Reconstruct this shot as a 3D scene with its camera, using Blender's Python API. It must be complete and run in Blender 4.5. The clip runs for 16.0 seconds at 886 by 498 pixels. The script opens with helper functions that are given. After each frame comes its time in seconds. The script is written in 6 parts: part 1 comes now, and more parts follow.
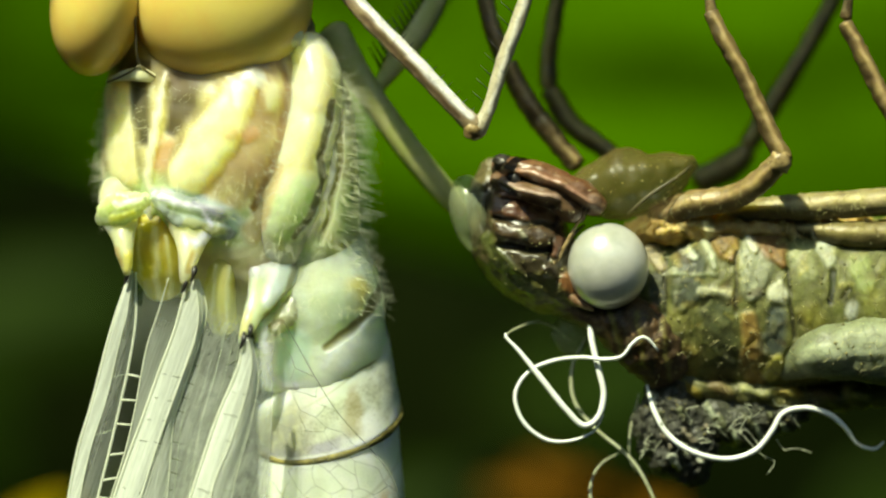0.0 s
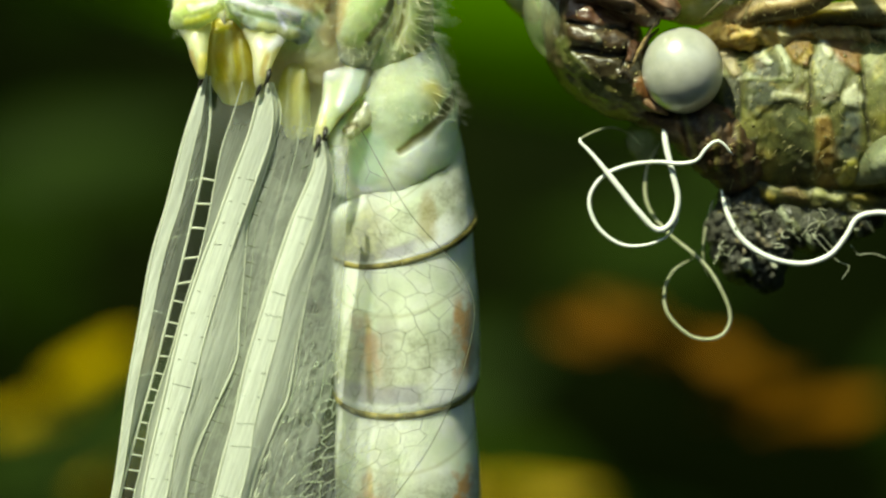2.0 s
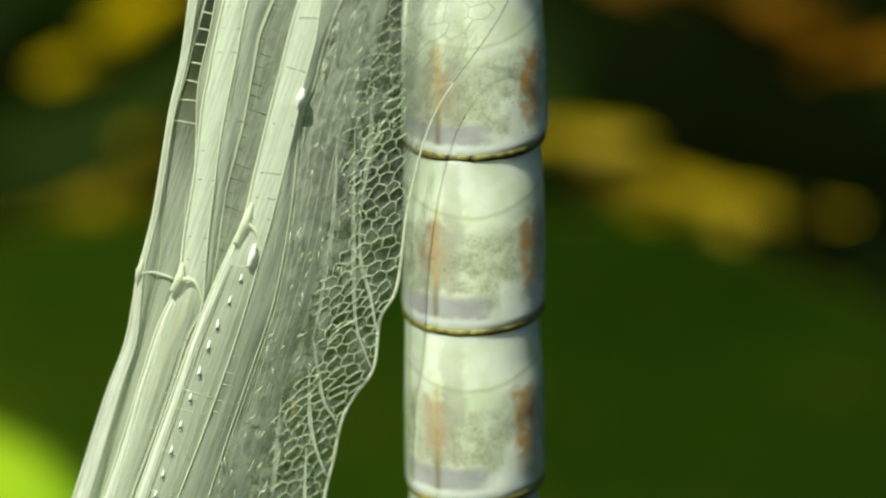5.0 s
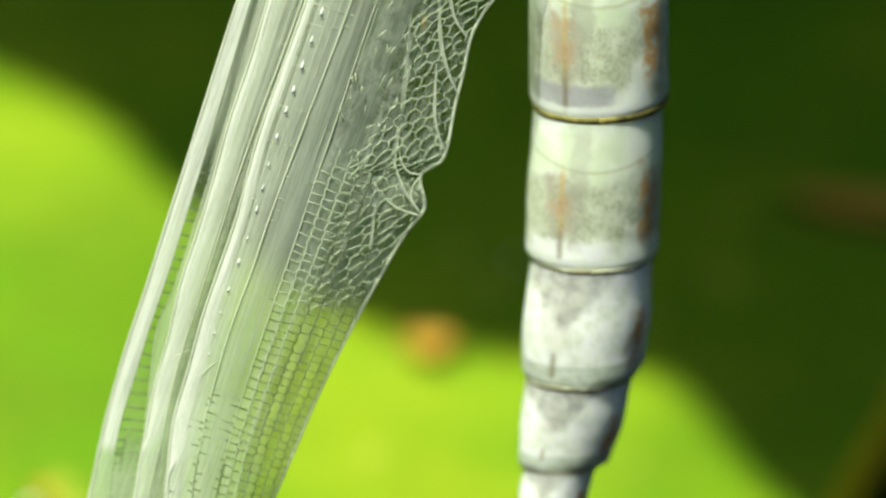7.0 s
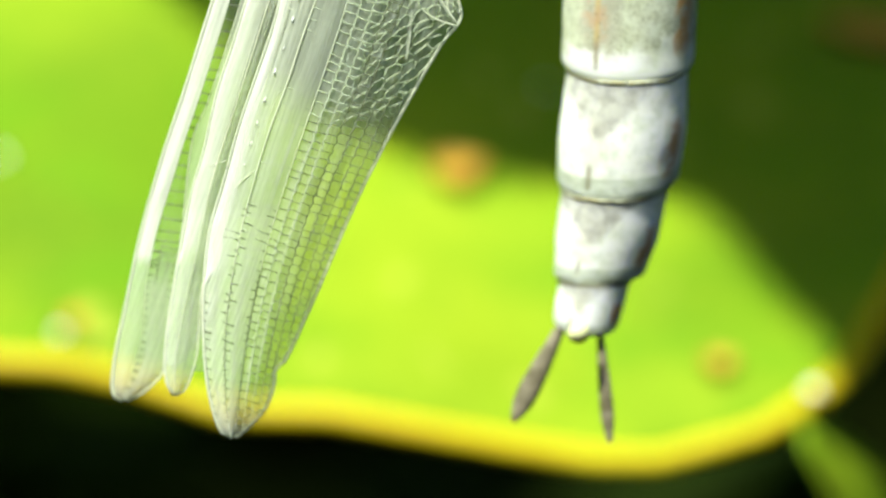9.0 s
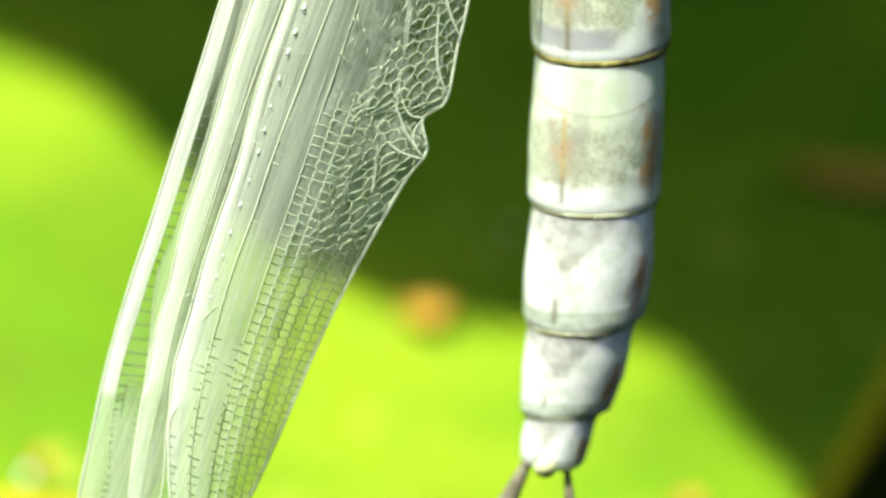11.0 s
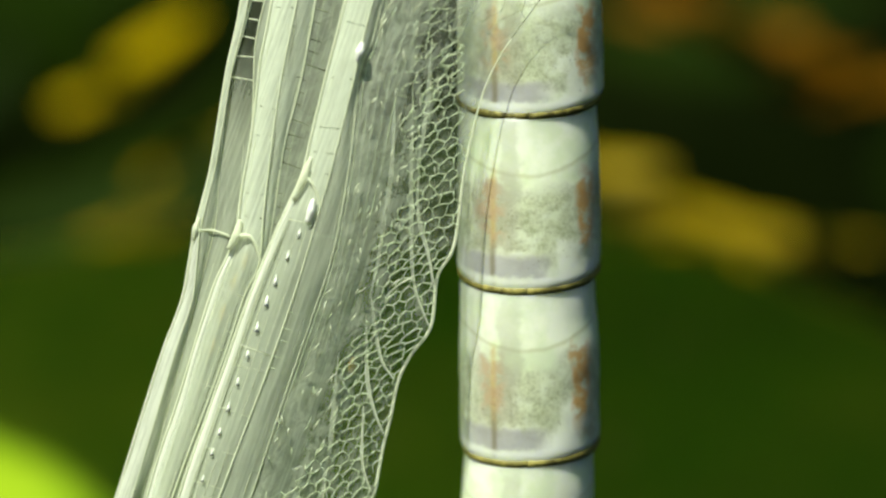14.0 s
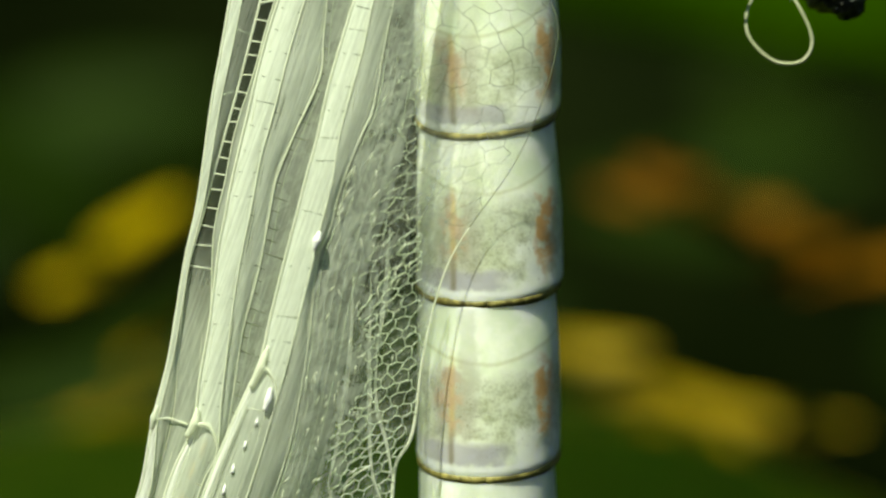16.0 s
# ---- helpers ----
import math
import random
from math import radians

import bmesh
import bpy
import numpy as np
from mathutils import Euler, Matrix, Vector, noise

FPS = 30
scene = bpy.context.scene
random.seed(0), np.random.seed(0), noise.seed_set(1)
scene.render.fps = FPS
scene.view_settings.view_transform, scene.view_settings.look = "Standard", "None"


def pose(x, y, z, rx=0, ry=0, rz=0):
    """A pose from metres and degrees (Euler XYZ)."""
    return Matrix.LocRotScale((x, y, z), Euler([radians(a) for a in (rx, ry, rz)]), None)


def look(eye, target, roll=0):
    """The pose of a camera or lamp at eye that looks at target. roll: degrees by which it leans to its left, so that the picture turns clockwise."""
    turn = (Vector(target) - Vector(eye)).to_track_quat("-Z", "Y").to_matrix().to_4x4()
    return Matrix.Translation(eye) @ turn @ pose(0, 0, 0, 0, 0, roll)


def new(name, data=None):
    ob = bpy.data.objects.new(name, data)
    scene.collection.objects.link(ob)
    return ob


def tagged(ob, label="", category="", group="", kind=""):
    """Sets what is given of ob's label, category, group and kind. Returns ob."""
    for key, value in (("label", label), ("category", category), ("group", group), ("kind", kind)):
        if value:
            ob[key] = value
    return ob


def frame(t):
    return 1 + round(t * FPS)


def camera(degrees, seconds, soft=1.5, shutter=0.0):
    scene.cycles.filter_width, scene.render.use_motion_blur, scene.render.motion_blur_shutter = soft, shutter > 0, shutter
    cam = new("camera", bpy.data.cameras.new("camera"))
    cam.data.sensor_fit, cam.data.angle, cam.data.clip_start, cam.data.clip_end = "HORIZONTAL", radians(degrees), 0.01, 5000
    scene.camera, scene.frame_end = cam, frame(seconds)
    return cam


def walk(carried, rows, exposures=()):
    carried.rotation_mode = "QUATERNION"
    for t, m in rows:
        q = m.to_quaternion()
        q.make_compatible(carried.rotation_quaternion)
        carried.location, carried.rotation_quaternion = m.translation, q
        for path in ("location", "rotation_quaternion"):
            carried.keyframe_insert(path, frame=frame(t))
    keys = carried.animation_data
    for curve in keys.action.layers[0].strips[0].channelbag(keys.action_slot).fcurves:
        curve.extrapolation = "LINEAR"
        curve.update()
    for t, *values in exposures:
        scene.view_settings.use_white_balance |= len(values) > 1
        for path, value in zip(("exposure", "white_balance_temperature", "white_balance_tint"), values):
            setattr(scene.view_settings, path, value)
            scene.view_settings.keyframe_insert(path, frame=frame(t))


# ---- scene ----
# The camera glides along a hanging dragonfly, about 0.2 m away, through a macro lens.
cam = camera(11.19, 16.0, soft=2.3)
cam.data.dof.use_dof = True
cam.data.dof.focus_distance = 0.2005
cam.data.dof.aperture_fstop = 18.0
walk(cam, [
    (0, look((0.00213, -0.20000, 0.60137), (0.00000, 0.00000, 0.60000))),
    (0.5, look((0.00176, -0.20000, 0.60020), (-0.00027, 0.00000, 0.60030))),
    (1, look((0.00140, -0.20000, 0.59902), (-0.00253, 0.00000, 0.59705))),
    (1.5, look((0.00103, -0.20000, 0.59784), (-0.00188, 0.00000, 0.59284))),
    (2, look((0.00067, -0.20000, 0.59666), (-0.00329, 0.00000, 0.59131))),
    (2.5, look((0.00030, -0.20000, 0.59548), (-0.00383, 0.00000, 0.58852))),
    (3, look((-0.00006, -0.20000, 0.59430), (-0.00432, 0.00000, 0.58537))),
    (3.5, look((-0.00043, -0.20000, 0.59313), (-0.00451, 0.00000, 0.58470))),
    (4, look((-0.00096, -0.20000, 0.59045), (-0.00470, 0.00000, 0.57795))),
    (4.2, look((-0.00118, -0.20000, 0.58937), (-0.00501, 0.00000, 0.57654))),
    (6.3, look((-0.00943, -0.20000, 0.57977), (-0.01030, 0.00000, 0.56183))),
    (6.5, look((-0.01127, -0.20000, 0.57883), (-0.01060, 0.00000, 0.55945))),
    (7, look((-0.01588, -0.20000, 0.57647), (-0.01210, 0.00000, 0.55527))),
    (7.5, look((-0.01663, -0.20000, 0.57520), (-0.01395, 0.00000, 0.55137))),
    (8, look((-0.01738, -0.20000, 0.57393), (-0.01468, 0.00000, 0.54805))),
    (8.2, look((-0.01746, -0.20000, 0.57370), (-0.01424, 0.00000, 0.54742))),
    (10.3, look((-0.01834, -0.20000, 0.57130), (-0.01365, 0.00000, 0.54870))),
    (10.5, look((-0.01843, -0.20000, 0.57107), (-0.01273, 0.00000, 0.54992))),
    (11, look((-0.01693, -0.20000, 0.57062), (-0.01220, 0.00000, 0.55273))),
    (11.5, look((-0.01580, -0.20000, 0.57078), (-0.01315, 0.00000, 0.55412))),
    (12, look((-0.01468, -0.20000, 0.57093), (-0.01270, 0.00000, 0.55740))),
    (12.5, look((-0.01093, -0.20000, 0.57062), (-0.00937, 0.00000, 0.56188))),
    (12.6, look((-0.01077, -0.20000, 0.57085), (-0.01045, 0.00000, 0.56393))),
    (13, look((-0.01018, -0.20000, 0.57175), (-0.00970, 0.00000, 0.56462))),
    (13.5, look((-0.00943, -0.20000, 0.57288), (-0.00931, 0.00000, 0.56773))),
    (14, look((-0.00868, -0.20000, 0.57400), (-0.00886, 0.00000, 0.57047))),
    (14.5, look((-0.00792, -0.20000, 0.57512), (-0.00775, 0.00000, 0.57422))),
    (15, look((-0.00693, -0.20000, 0.57512), (-0.00735, 0.00000, 0.57544))),
    (15.5, look((-0.00593, -0.20000, 0.57512), (-0.00750, 0.00000, 0.57859))),
    (16, look((-0.00493, -0.20000, 0.57512), (-0.00700, 0.00000, 0.57881))),
], exposures=[(0, 0.90, 7700, -15), (1.5, 0.84, 7700, -16), (3, 0.74, 7500, -19), (4.2, 0.70, 7400, -18), (6.5, 0.70, 6950, -12), (7.2, 0.80, 6900, -11), (8.2, 1.0, 6800, -7), (10.5, 1.25, 6700, -7), (11.5, 1.08, 6800, -9), (12.5, 0.86, 7000, -12), (16, 0.82, 7400, -15)])

# ---- daylight: a high sun from the front, a little veiled, and a dim sky under the trees ----
world = bpy.data.worlds.new("world")
scene.world = world
world.use_nodes = True
wt = world.node_tree
sky = wt.nodes.new("ShaderNodeTexSky")
sky.sky_type, sky.sun_disc = "NISHITA", False
sun_to = Vector((-0.292, -0.46, 0.838)).normalized()
sky.sun_elevation, sky.sun_rotation = math.asin(sun_to.z), math.atan2(sun_to.x, sun_to.y)
wt.links.new(sky.outputs[0], wt.nodes["Background"].inputs[0])
wt.nodes["Background"].inputs[1].default_value = 0.105
sun = new("sun", bpy.data.lights.new("sun", "SUN"))
sun.data.energy, sun.data.angle, sun.data.color = 4.4, radians(1.0), (1.0, 0.95, 0.86)
sun.rotation_mode = "QUATERNION"
sun.rotation_quaternion = sun_to.to_track_quat("Z", "Y")
sun.location = (0, 0, 1.5)

# ---- materials ----
class Nodes:
    """Short hand for building one node material."""
    def __init__(self, name):
        self.m = bpy.data.materials.new(name)
        self.m.use_nodes = True
        self.t = self.m.node_tree
        self.bsdf = self.t.nodes["Principled BSDF"]
        self.out = self.t.nodes["Material Output"]
        self.co = self.t.nodes.new("ShaderNodeTexCoord").outputs["Object"]

    def put(self, socket, value):
        if hasattr(value, "is_output"):
            self.t.links.new(value, socket)
        elif isinstance(value, tuple) and len(value) == 3 and socket.type == "RGBA":
            socket.default_value = (*value, 1)
        else:
            socket.default_value = value

    def noise(self, scale, detail=4.0, rough=0.55, stretch=None, distort=0.0):
        n = self.t.nodes.new("ShaderNodeTexNoise")
        co = self.co
        if stretch:
            mp = self.t.nodes.new("ShaderNodeMapping")
            mp.inputs["Scale"].default_value = stretch
            self.t.links.new(co, mp.inputs[0])
            co = mp.outputs[0]
        self.t.links.new(co, n.inputs["Vector"])
        for key, v in (("Scale", scale), ("Detail", detail), ("Roughness", rough), ("Distortion", distort)):
            n.inputs[key].default_value = v
        return n.outputs[0]

    def cells(self, scale, feature="F1"):
        n = self.t.nodes.new("ShaderNodeTexVoronoi")
        n.feature = feature
        n.inputs["Scale"].default_value = scale
        self.t.links.new(self.co, n.inputs["Vector"])
        return n.outputs[0]

    def attr(self, name):
        n = self.t.nodes.new("ShaderNodeAttribute")
        n.attribute_name = name
        return n.outputs["Fac"]

    def math(self, op, a, b=0.0):
        n = self.t.nodes.new("ShaderNodeMath")
        n.operation = op
        self.put(n.inputs[0], a)
        self.put(n.inputs[1], b)
        return n.outputs[0]

    def band(self, x, lo, hi, soft):
        """1 between lo and hi with soft flanks."""
        return self.math("MULTIPLY", self.step(x, lo - soft, lo + soft), self.step(x, hi + soft, hi - soft))

    def step(self, x, lo, hi):
        n = self.t.nodes.new("ShaderNodeMapRange")
        n.interpolation_type = "SMOOTHSTEP"
        flip = lo > hi
        for i, v in enumerate((x, min(lo, hi), max(lo, hi), 1.0 if flip else 0.0, 0.0 if flip else 1.0)):
            self.put(n.inputs[i], v)
        return n.outputs[0]

    def mix(self, fac, a, b):
        n = self.t.nodes.new("ShaderNodeMix")
        n.data_type = "RGBA"
        self.put(n.inputs["Factor"], fac)
        self.put(n.inputs[6], a)
        self.put(n.inputs[7], b)
        return n.outputs[2]

    def bump(self, height, strength, distance):
        n = self.t.nodes.new("ShaderNodeBump")
        n.inputs["Strength"].default_value = strength
        n.inputs["Distance"].default_value = distance
        self.t.links.new(height, n.inputs["Height"])
        self.t.links.new(n.outputs[0], self.bsdf.inputs["Normal"])

    def done(self, color, rough=0.5, spec=0.5, sss=0.0, sss_scale=0.0011, coat=0.0, metal=0.0):
        b = self.bsdf.inputs
        self.put(b["Base Color"], color)
        self.put(b["Roughness"], rough)
        b["Specular IOR Level"].default_value = spec
        b["Metallic"].default_value = metal
        b["Coat Weight"].default_value = coat
        b["Coat Roughness"].default_value = 0.28
        if sss:
            b["Subsurface Weight"].default_value = sss
            b["Subsurface Scale"].default_value = sss_scale
            b["Subsurface Radius"].default_value = (1.0, 1.0, 0.6)
        return self.m

    def see_through(self, amount):
        """Lets a share of the light straight through."""
        tr = self.t.nodes.new("ShaderNodeBsdfTransparent")
        mx = self.t.nodes.new("ShaderNodeMixShader")
        self.put(mx.inputs[0], amount)
        self.t.links.new(self.bsdf.outputs[0], mx.inputs[1])
        self.t.links.new(tr.outputs[0], mx.inputs[2])
        self.t.links.new(mx.outputs[0], self.out.inputs[0])
        return self.m

    def glow_through(self, color, amount):
        """Light that falls on the far side shines through the tissue."""
        tl = self.t.nodes.new("ShaderNodeBsdfTranslucent")
        self.put(tl.inputs[0], color)
        mx = self.t.nodes.new("ShaderNodeMixShader")
        mx.inputs[0].default_value = amount
        self.t.links.new(self.bsdf.outputs[0], mx.inputs[1])
        self.t.links.new(tl.outputs[0], mx.inputs[2])
        self.t.links.new(mx.outputs[0], self.out.inputs[0])
        return self.m


def tissue(name, a, b, c=None, size=0.0012, rough=0.4, spec=0.5, sss=0.0, coat=0.0, bump=0.3, fine=0.00015, relief=0.00004, speck=0.35):
    """Organic surface: two colours in soft patches, a third in specks, fine relief."""
    n = Nodes(name)
    big = n.noise(1 / size, 5, 0.6)
    small = n.noise(1 / fine, 3, 0.6)
    col = n.mix(n.step(big, 0.36, 0.64), a, b)
    if c:
        col = n.mix(n.math("MULTIPLY", n.step(small, 0.52, 0.7), speck), col, c)
    n.bump(n.math("ADD", n.math("MULTIPLY", big, 0.6), n.math("MULTIPLY", small, 0.5)), bump, relief)
    return n.done(col, rough, spec, sss, coat=coat)


M = {}
M["eye"] = tissue("eye", (0.66, 0.47, 0.12), (0.66, 0.55, 0.15), size=0.005, rough=0.34, spec=0.4, sss=0.9, bump=0.03)
M["eye_seam"] = tissue("eye_seam", (0.06, 0.05, 0.03), (0.16, 0.14, 0.06), rough=0.35)
M["pale"] = tissue("pale_cuticle", (0.74, 0.72, 0.40), (0.72, 0.76, 0.50), (0.80, 0.78, 0.55), size=0.003, rough=0.32, sss=0.3, bump=0.12)
M["dark_cuticle"] = tissue("dark_cuticle", (0.14, 0.12, 0.08), (0.26, 0.23, 0.15), (0.45, 0.43, 0.38), size=0.0007, rough=0.28, bump=0.5)
M["collar"] = tissue("collar_cuticle", (0.58, 0.66, 0.52), (0.62, 0.66, 0.30), (0.85, 0.88, 0.82), size=0.001, rough=0.25, sss=0.25, bump=0.5, relief=0.0001)
M["black"] = tissue("black_cuticle", (0.012, 0.011, 0.01), (0.03, 0.026, 0.02), rough=0.4)
M["hair"] = tissue("hair", (0.72, 0.74, 0.52), (0.60, 0.62, 0.42), rough=0.5)
M["leg"] = tissue("leg_cuticle", (0.22, 0.19, 0.13), (0.46, 0.45, 0.37), (0.12, 0.09, 0.06), size=0.0006, rough=0.22, bump=0.4)
M["leg_green"] = tissue("green_leg", (0.36, 0.40, 0.13), (0.45, 0.46, 0.20), size=0.001, rough=0.5, sss=0.5)
M["brown"] = tissue("shed_skin_brown", (0.16, 0.085, 0.04), (0.26, 0.16, 0.08), (0.50, 0.42, 0.28), size=0.0009, rough=0.3, bump=0.7, relief=0.00008, speck=0.3)
M["leg_brown"] = tissue("shed_leg", (0.13, 0.085, 0.03), (0.40, 0.30, 0.13), (0.06, 0.035, 0.015), size=0.00045, rough=0.3, bump=0.7, relief=0.00008)
M["leg_dark"] = tissue("shed_leg_dark", (0.055, 0.05, 0.02), (0.12, 0.10, 0.045), size=0.001, rough=0.5)
M["tail"] = tissue("tail_cuticle", (0.10, 0.085, 0.05), (0.24, 0.21, 0.15), (0.36, 0.34, 0.28), size=0.0008, rough=0.4, bump=0.4)
# near-white, so that drops and beads carry their sparkle in the colour
M["glint"] = tissue("glint", (0.93, 0.94, 0.93), (0.97, 0.97, 0.97), size=0.0006, rough=0.12, spec=0.9, coat=0.8, bump=0.1)
M["thread"] = tissue("thread", (0.80, 0.82, 0.78), (0.72, 0.74, 0.68), rough=0.4, bump=0.1)
M["thread_dim"] = tissue("thread_dim", (0.36, 0.38, 0.22), (0.46, 0.47, 0.32), rough=0.5, bump=0.1)
M["filament"] = tissue("filament", (0.26, 0.28, 0.18), (0.40, 0.41, 0.30), rough=0.5)
M["crumbs"] = tissue("crumbs", (0.10, 0.10, 0.035), (0.26, 0.23, 0.08), (0.34, 0.34, 0.24), size=0.0005, rough=0.4, bump=0.6)
M["dust"] = tissue("dust", (0.50, 0.46, 0.18), (0.60, 0.55, 0.28), rough=0.7)


def pearl_material():
    n = Nodes("pearl_eye")
    big = n.noise(420, 4, 0.6)
    col = n.mix(n.step(big, 0.35, 0.7), (0.38, 0.39, 0.33), (0.58, 0.58, 0.52))
    n.done(col, 0.3, 0.6, 0.2, 0.0012, coat=1.0, metal=0.08)
    n.bsdf.inputs["Coat IOR"].default_value = 1.6
    n.bsdf.inputs["Coat Roughness"].default_value = 0.22
    return n.m


def dome_material():
    n = Nodes("clear_eye_cap")
    col = n.mix(n.noise(500, 4), (0.36, 0.42, 0.20), (0.52, 0.56, 0.36))
    n.done(col, 0.2, 0.7, coat=0.6)
    return n.see_through(0.68)


def hump_material():
    n = Nodes("clear_skin")
    col = n.mix(n.noise(600, 5), (0.06, 0.06, 0.012), (0.17, 0.12, 0.035))
    n.bump(n.noise(2200, 4), 0.5, 0.00006)
    n.done(col, 0.42, 0.4, coat=0.1)
    return n.see_through(0.35)


def abdomen_material(name, white, first=0.0, bloom=0.0):
    """Segment pattern by its length (s) and its girth (a, -1 to 1 over the back)."""
    n = Nodes(name)
    s, a = n.attr("s"), n.attr("a")
    wob = n.noise(650, 4, 0.55)
    mid_n = n.noise(1500, 4, 0.6)
    fine = n.noise(5600, 4, 0.65)
    off = n.math("MULTIPLY", n.math("SUBTRACT", wob, 0.5), 0.30)
    off2 = n.math("MULTIPLY", n.math("SUBTRACT", mid_n, 0.5), 0.22)
    s2, a2 = n.math("ADD", n.math("ADD", s, off), off2), n.math("ADD", n.math("ADD", a, off), off2)
    col = n.mix(n.step(wob, 0.35, 0.65), (0.70, 0.77, 0.60), (0.84, 0.87, 0.78))
    low = n.mix(n.step(fine, 0.36, 0.66), (0.30, 0.32, 0.20), (0.56, 0.59, 0.46))
    low = n.mix(n.step(mid_n, 0.4, 0.65), low, (0.62, 0.66, 0.54))
    if white:
        notch = n.math("SUBTRACT", 0.52, n.math("MULTIPLY", n.math("ABSOLUTE", n.math("ADD", a, 0.35)), 0.62))
        top = n.step(n.math("SUBTRACT", n.math("ADD", s, n.math("MULTIPLY", off2, 1.1)), notch), 0.10, -0.08)
        col = n.mix(n.math("MULTIPLY", top, 0.85), n.mix(n.step(mid_n, 0.3, 0.6), (0.70, 0.74, 0.66), (0.92, 0.93, 0.92)), n.mix(n.step(mid_n, 0.35, 0.65), (0.36, 0.35, 0.34), (0.58, 0.58, 0.54)))
        col = n.mix(n.math("MULTIPLY", n.step(n.math("ADD", s, n.math("MULTIPLY", off2, 0.15)), 0.80, 0.825), 0.85), col, n.mix(n.step(mid_n, 0.4, 0.62), (0.44, 0.50, 0.38), (0.60, 0.66, 0.56)))
    else:
        col = n.mix(n.math("MULTIPLY", n.band(s2, 0.42, 0.84, 0.07), 0.8), col, low)
    arc = n.math("ADD", n.math("ADD", s, n.math("MULTIPLY", off2, 0.12)), n.math("MULTIPLY", n.math("MULTIPLY", a, a), 0.10))
    col = n.mix(n.math("MULTIPLY", n.band(arc, 0.335, 0.35, 0.016), 0.55 * (1 - white)), col, (0.36, 0.36, 0.16))
    lil = n.math("MULTIPLY", n.band(n.math("ADD", s, n.math("MULTIPLY", off2, 0.4)), 0.80, 0.925, 0.025), n.band(a2, -0.92, 0.25, 0.22))
    col = n.mix(n.math("MULTIPLY", lil, 0.85 * (1 - white * 0.85)), col, (0.92, 0.92, 0.92) if bloom else (0.37, 0.36, 0.41))
    midl = n.band(n.math("ADD", a, n.math("MULTIPLY", off, 0.14)), -0.54, -0.465, 0.035)
    col = n.mix(n.math("MULTIPLY", n.math("MULTIPLY", midl, n.band(s2, 0.34, 0.74, 0.08)), (0.85 - 0.8 * white) * (1 - first)), col, (0.66, 0.48, 0.14))
    col = n.mix(n.math("MULTIPLY", n.math("MULTIPLY", midl, n.band(s2, 0.70, 0.93, 0.06)), 0.7), col, (0.16, 0.13, 0.06))
    blot = n.math("MULTIPLY", n.math("MULTIPLY", n.band(a2, -0.66, -0.34, 0.08), n.band(s2, 0.40, 0.72, 0.08)), n.step(mid_n, 0.44, 0.58))
    col = n.mix(n.math("MULTIPLY", blot, (0.7 - 0.6 * white) * (1 - first)), col, (0.56, 0.33, 0.15))
    bar = n.math("MULTIPLY", n.band(a2, -0.42, -0.12, 0.06), n.band(s2, 0.04, 0.50, 0.08))
    col = n.mix(n.math("MULTIPLY", bar, 0.42 * (1 - white)), col, (0.40, 0.42, 0.34))
    edge_pale = n.math("MULTIPLY", n.band(s, 0.925, 0.96, 0.012), n.band(a, -0.95, 0.6, 0.1))
    col = n.mix(n.math("MULTIPLY", edge_pale, 0.7 * (1 - white)), col, (0.80, 0.82, 0.78))
    corner = n.math("MULTIPLY", n.band(a2, 0.42, 0.72, 0.06), n.band(s2, 0.70, 0.96, 0.05))
    col = n.mix(n.math("MULTIPLY", corner, 0.75 * (1 - white)), col, (0.84, 0.87, 0.80))
    halo = n.math("MULTIPLY", n.band(a2, -0.74, -0.16, 0.12), n.band(s2, 0.34, 0.82, 0.1))
    col = n.mix(n.math("MULTIPLY", halo, 0.45 - 0.3 * white), col, (0.32, 0.29, 0.26))
    side = n.math("MULTIPLY", n.band(a2, 0.68, 0.92, 0.06), n.band(s2, 0.40, 0.84, 0.1))
    col = n.mix(n.math("MULTIPLY", n.math("MULTIPLY", side, n.step(mid_n, 0.36, 0.56)), 0.9 * (1 - first)), col, (0.52, 0.29, 0.09))
    col = n.mix(n.math("MULTIPLY", n.step(fine, 0.58, 0.7), n.math("MULTIPLY", n.band(s2, 0.5, 0.85, 0.1), 0.6 - 0.5 * white)), col, (0.14, 0.13, 0.06))
    if first:
        spot = n.math("MULTIPLY", n.band(a2, 0.26, 0.50, 0.08), n.band(s2, 0.40, 0.84, 0.1))
        col = n.mix(n.math("MULTIPLY", spot, 0.5), col, (0.36, 0.28, 0.10))
        dim = n.math("MULTIPLY", n.band(a2, -1.2, -0.30, 0.12), n.band(s2, 0.2, 0.95, 0.1))
        col = n.mix(n.math("MULTIPLY", dim, 0.7), col, n.mix(n.step(mid_n, 0.4, 0.6), (0.24, 0.25, 0.19), (0.42, 0.42, 0.24)))
    n.bump(n.math("ADD", n.math("MULTIPLY", mid_n, 0.8), n.math("MULTIPLY", fine, 0.35)), 0.3, 0.00006)
    return n.done(col, 0.40, 0.4, 0.6, 0.0022, coat=0.1)


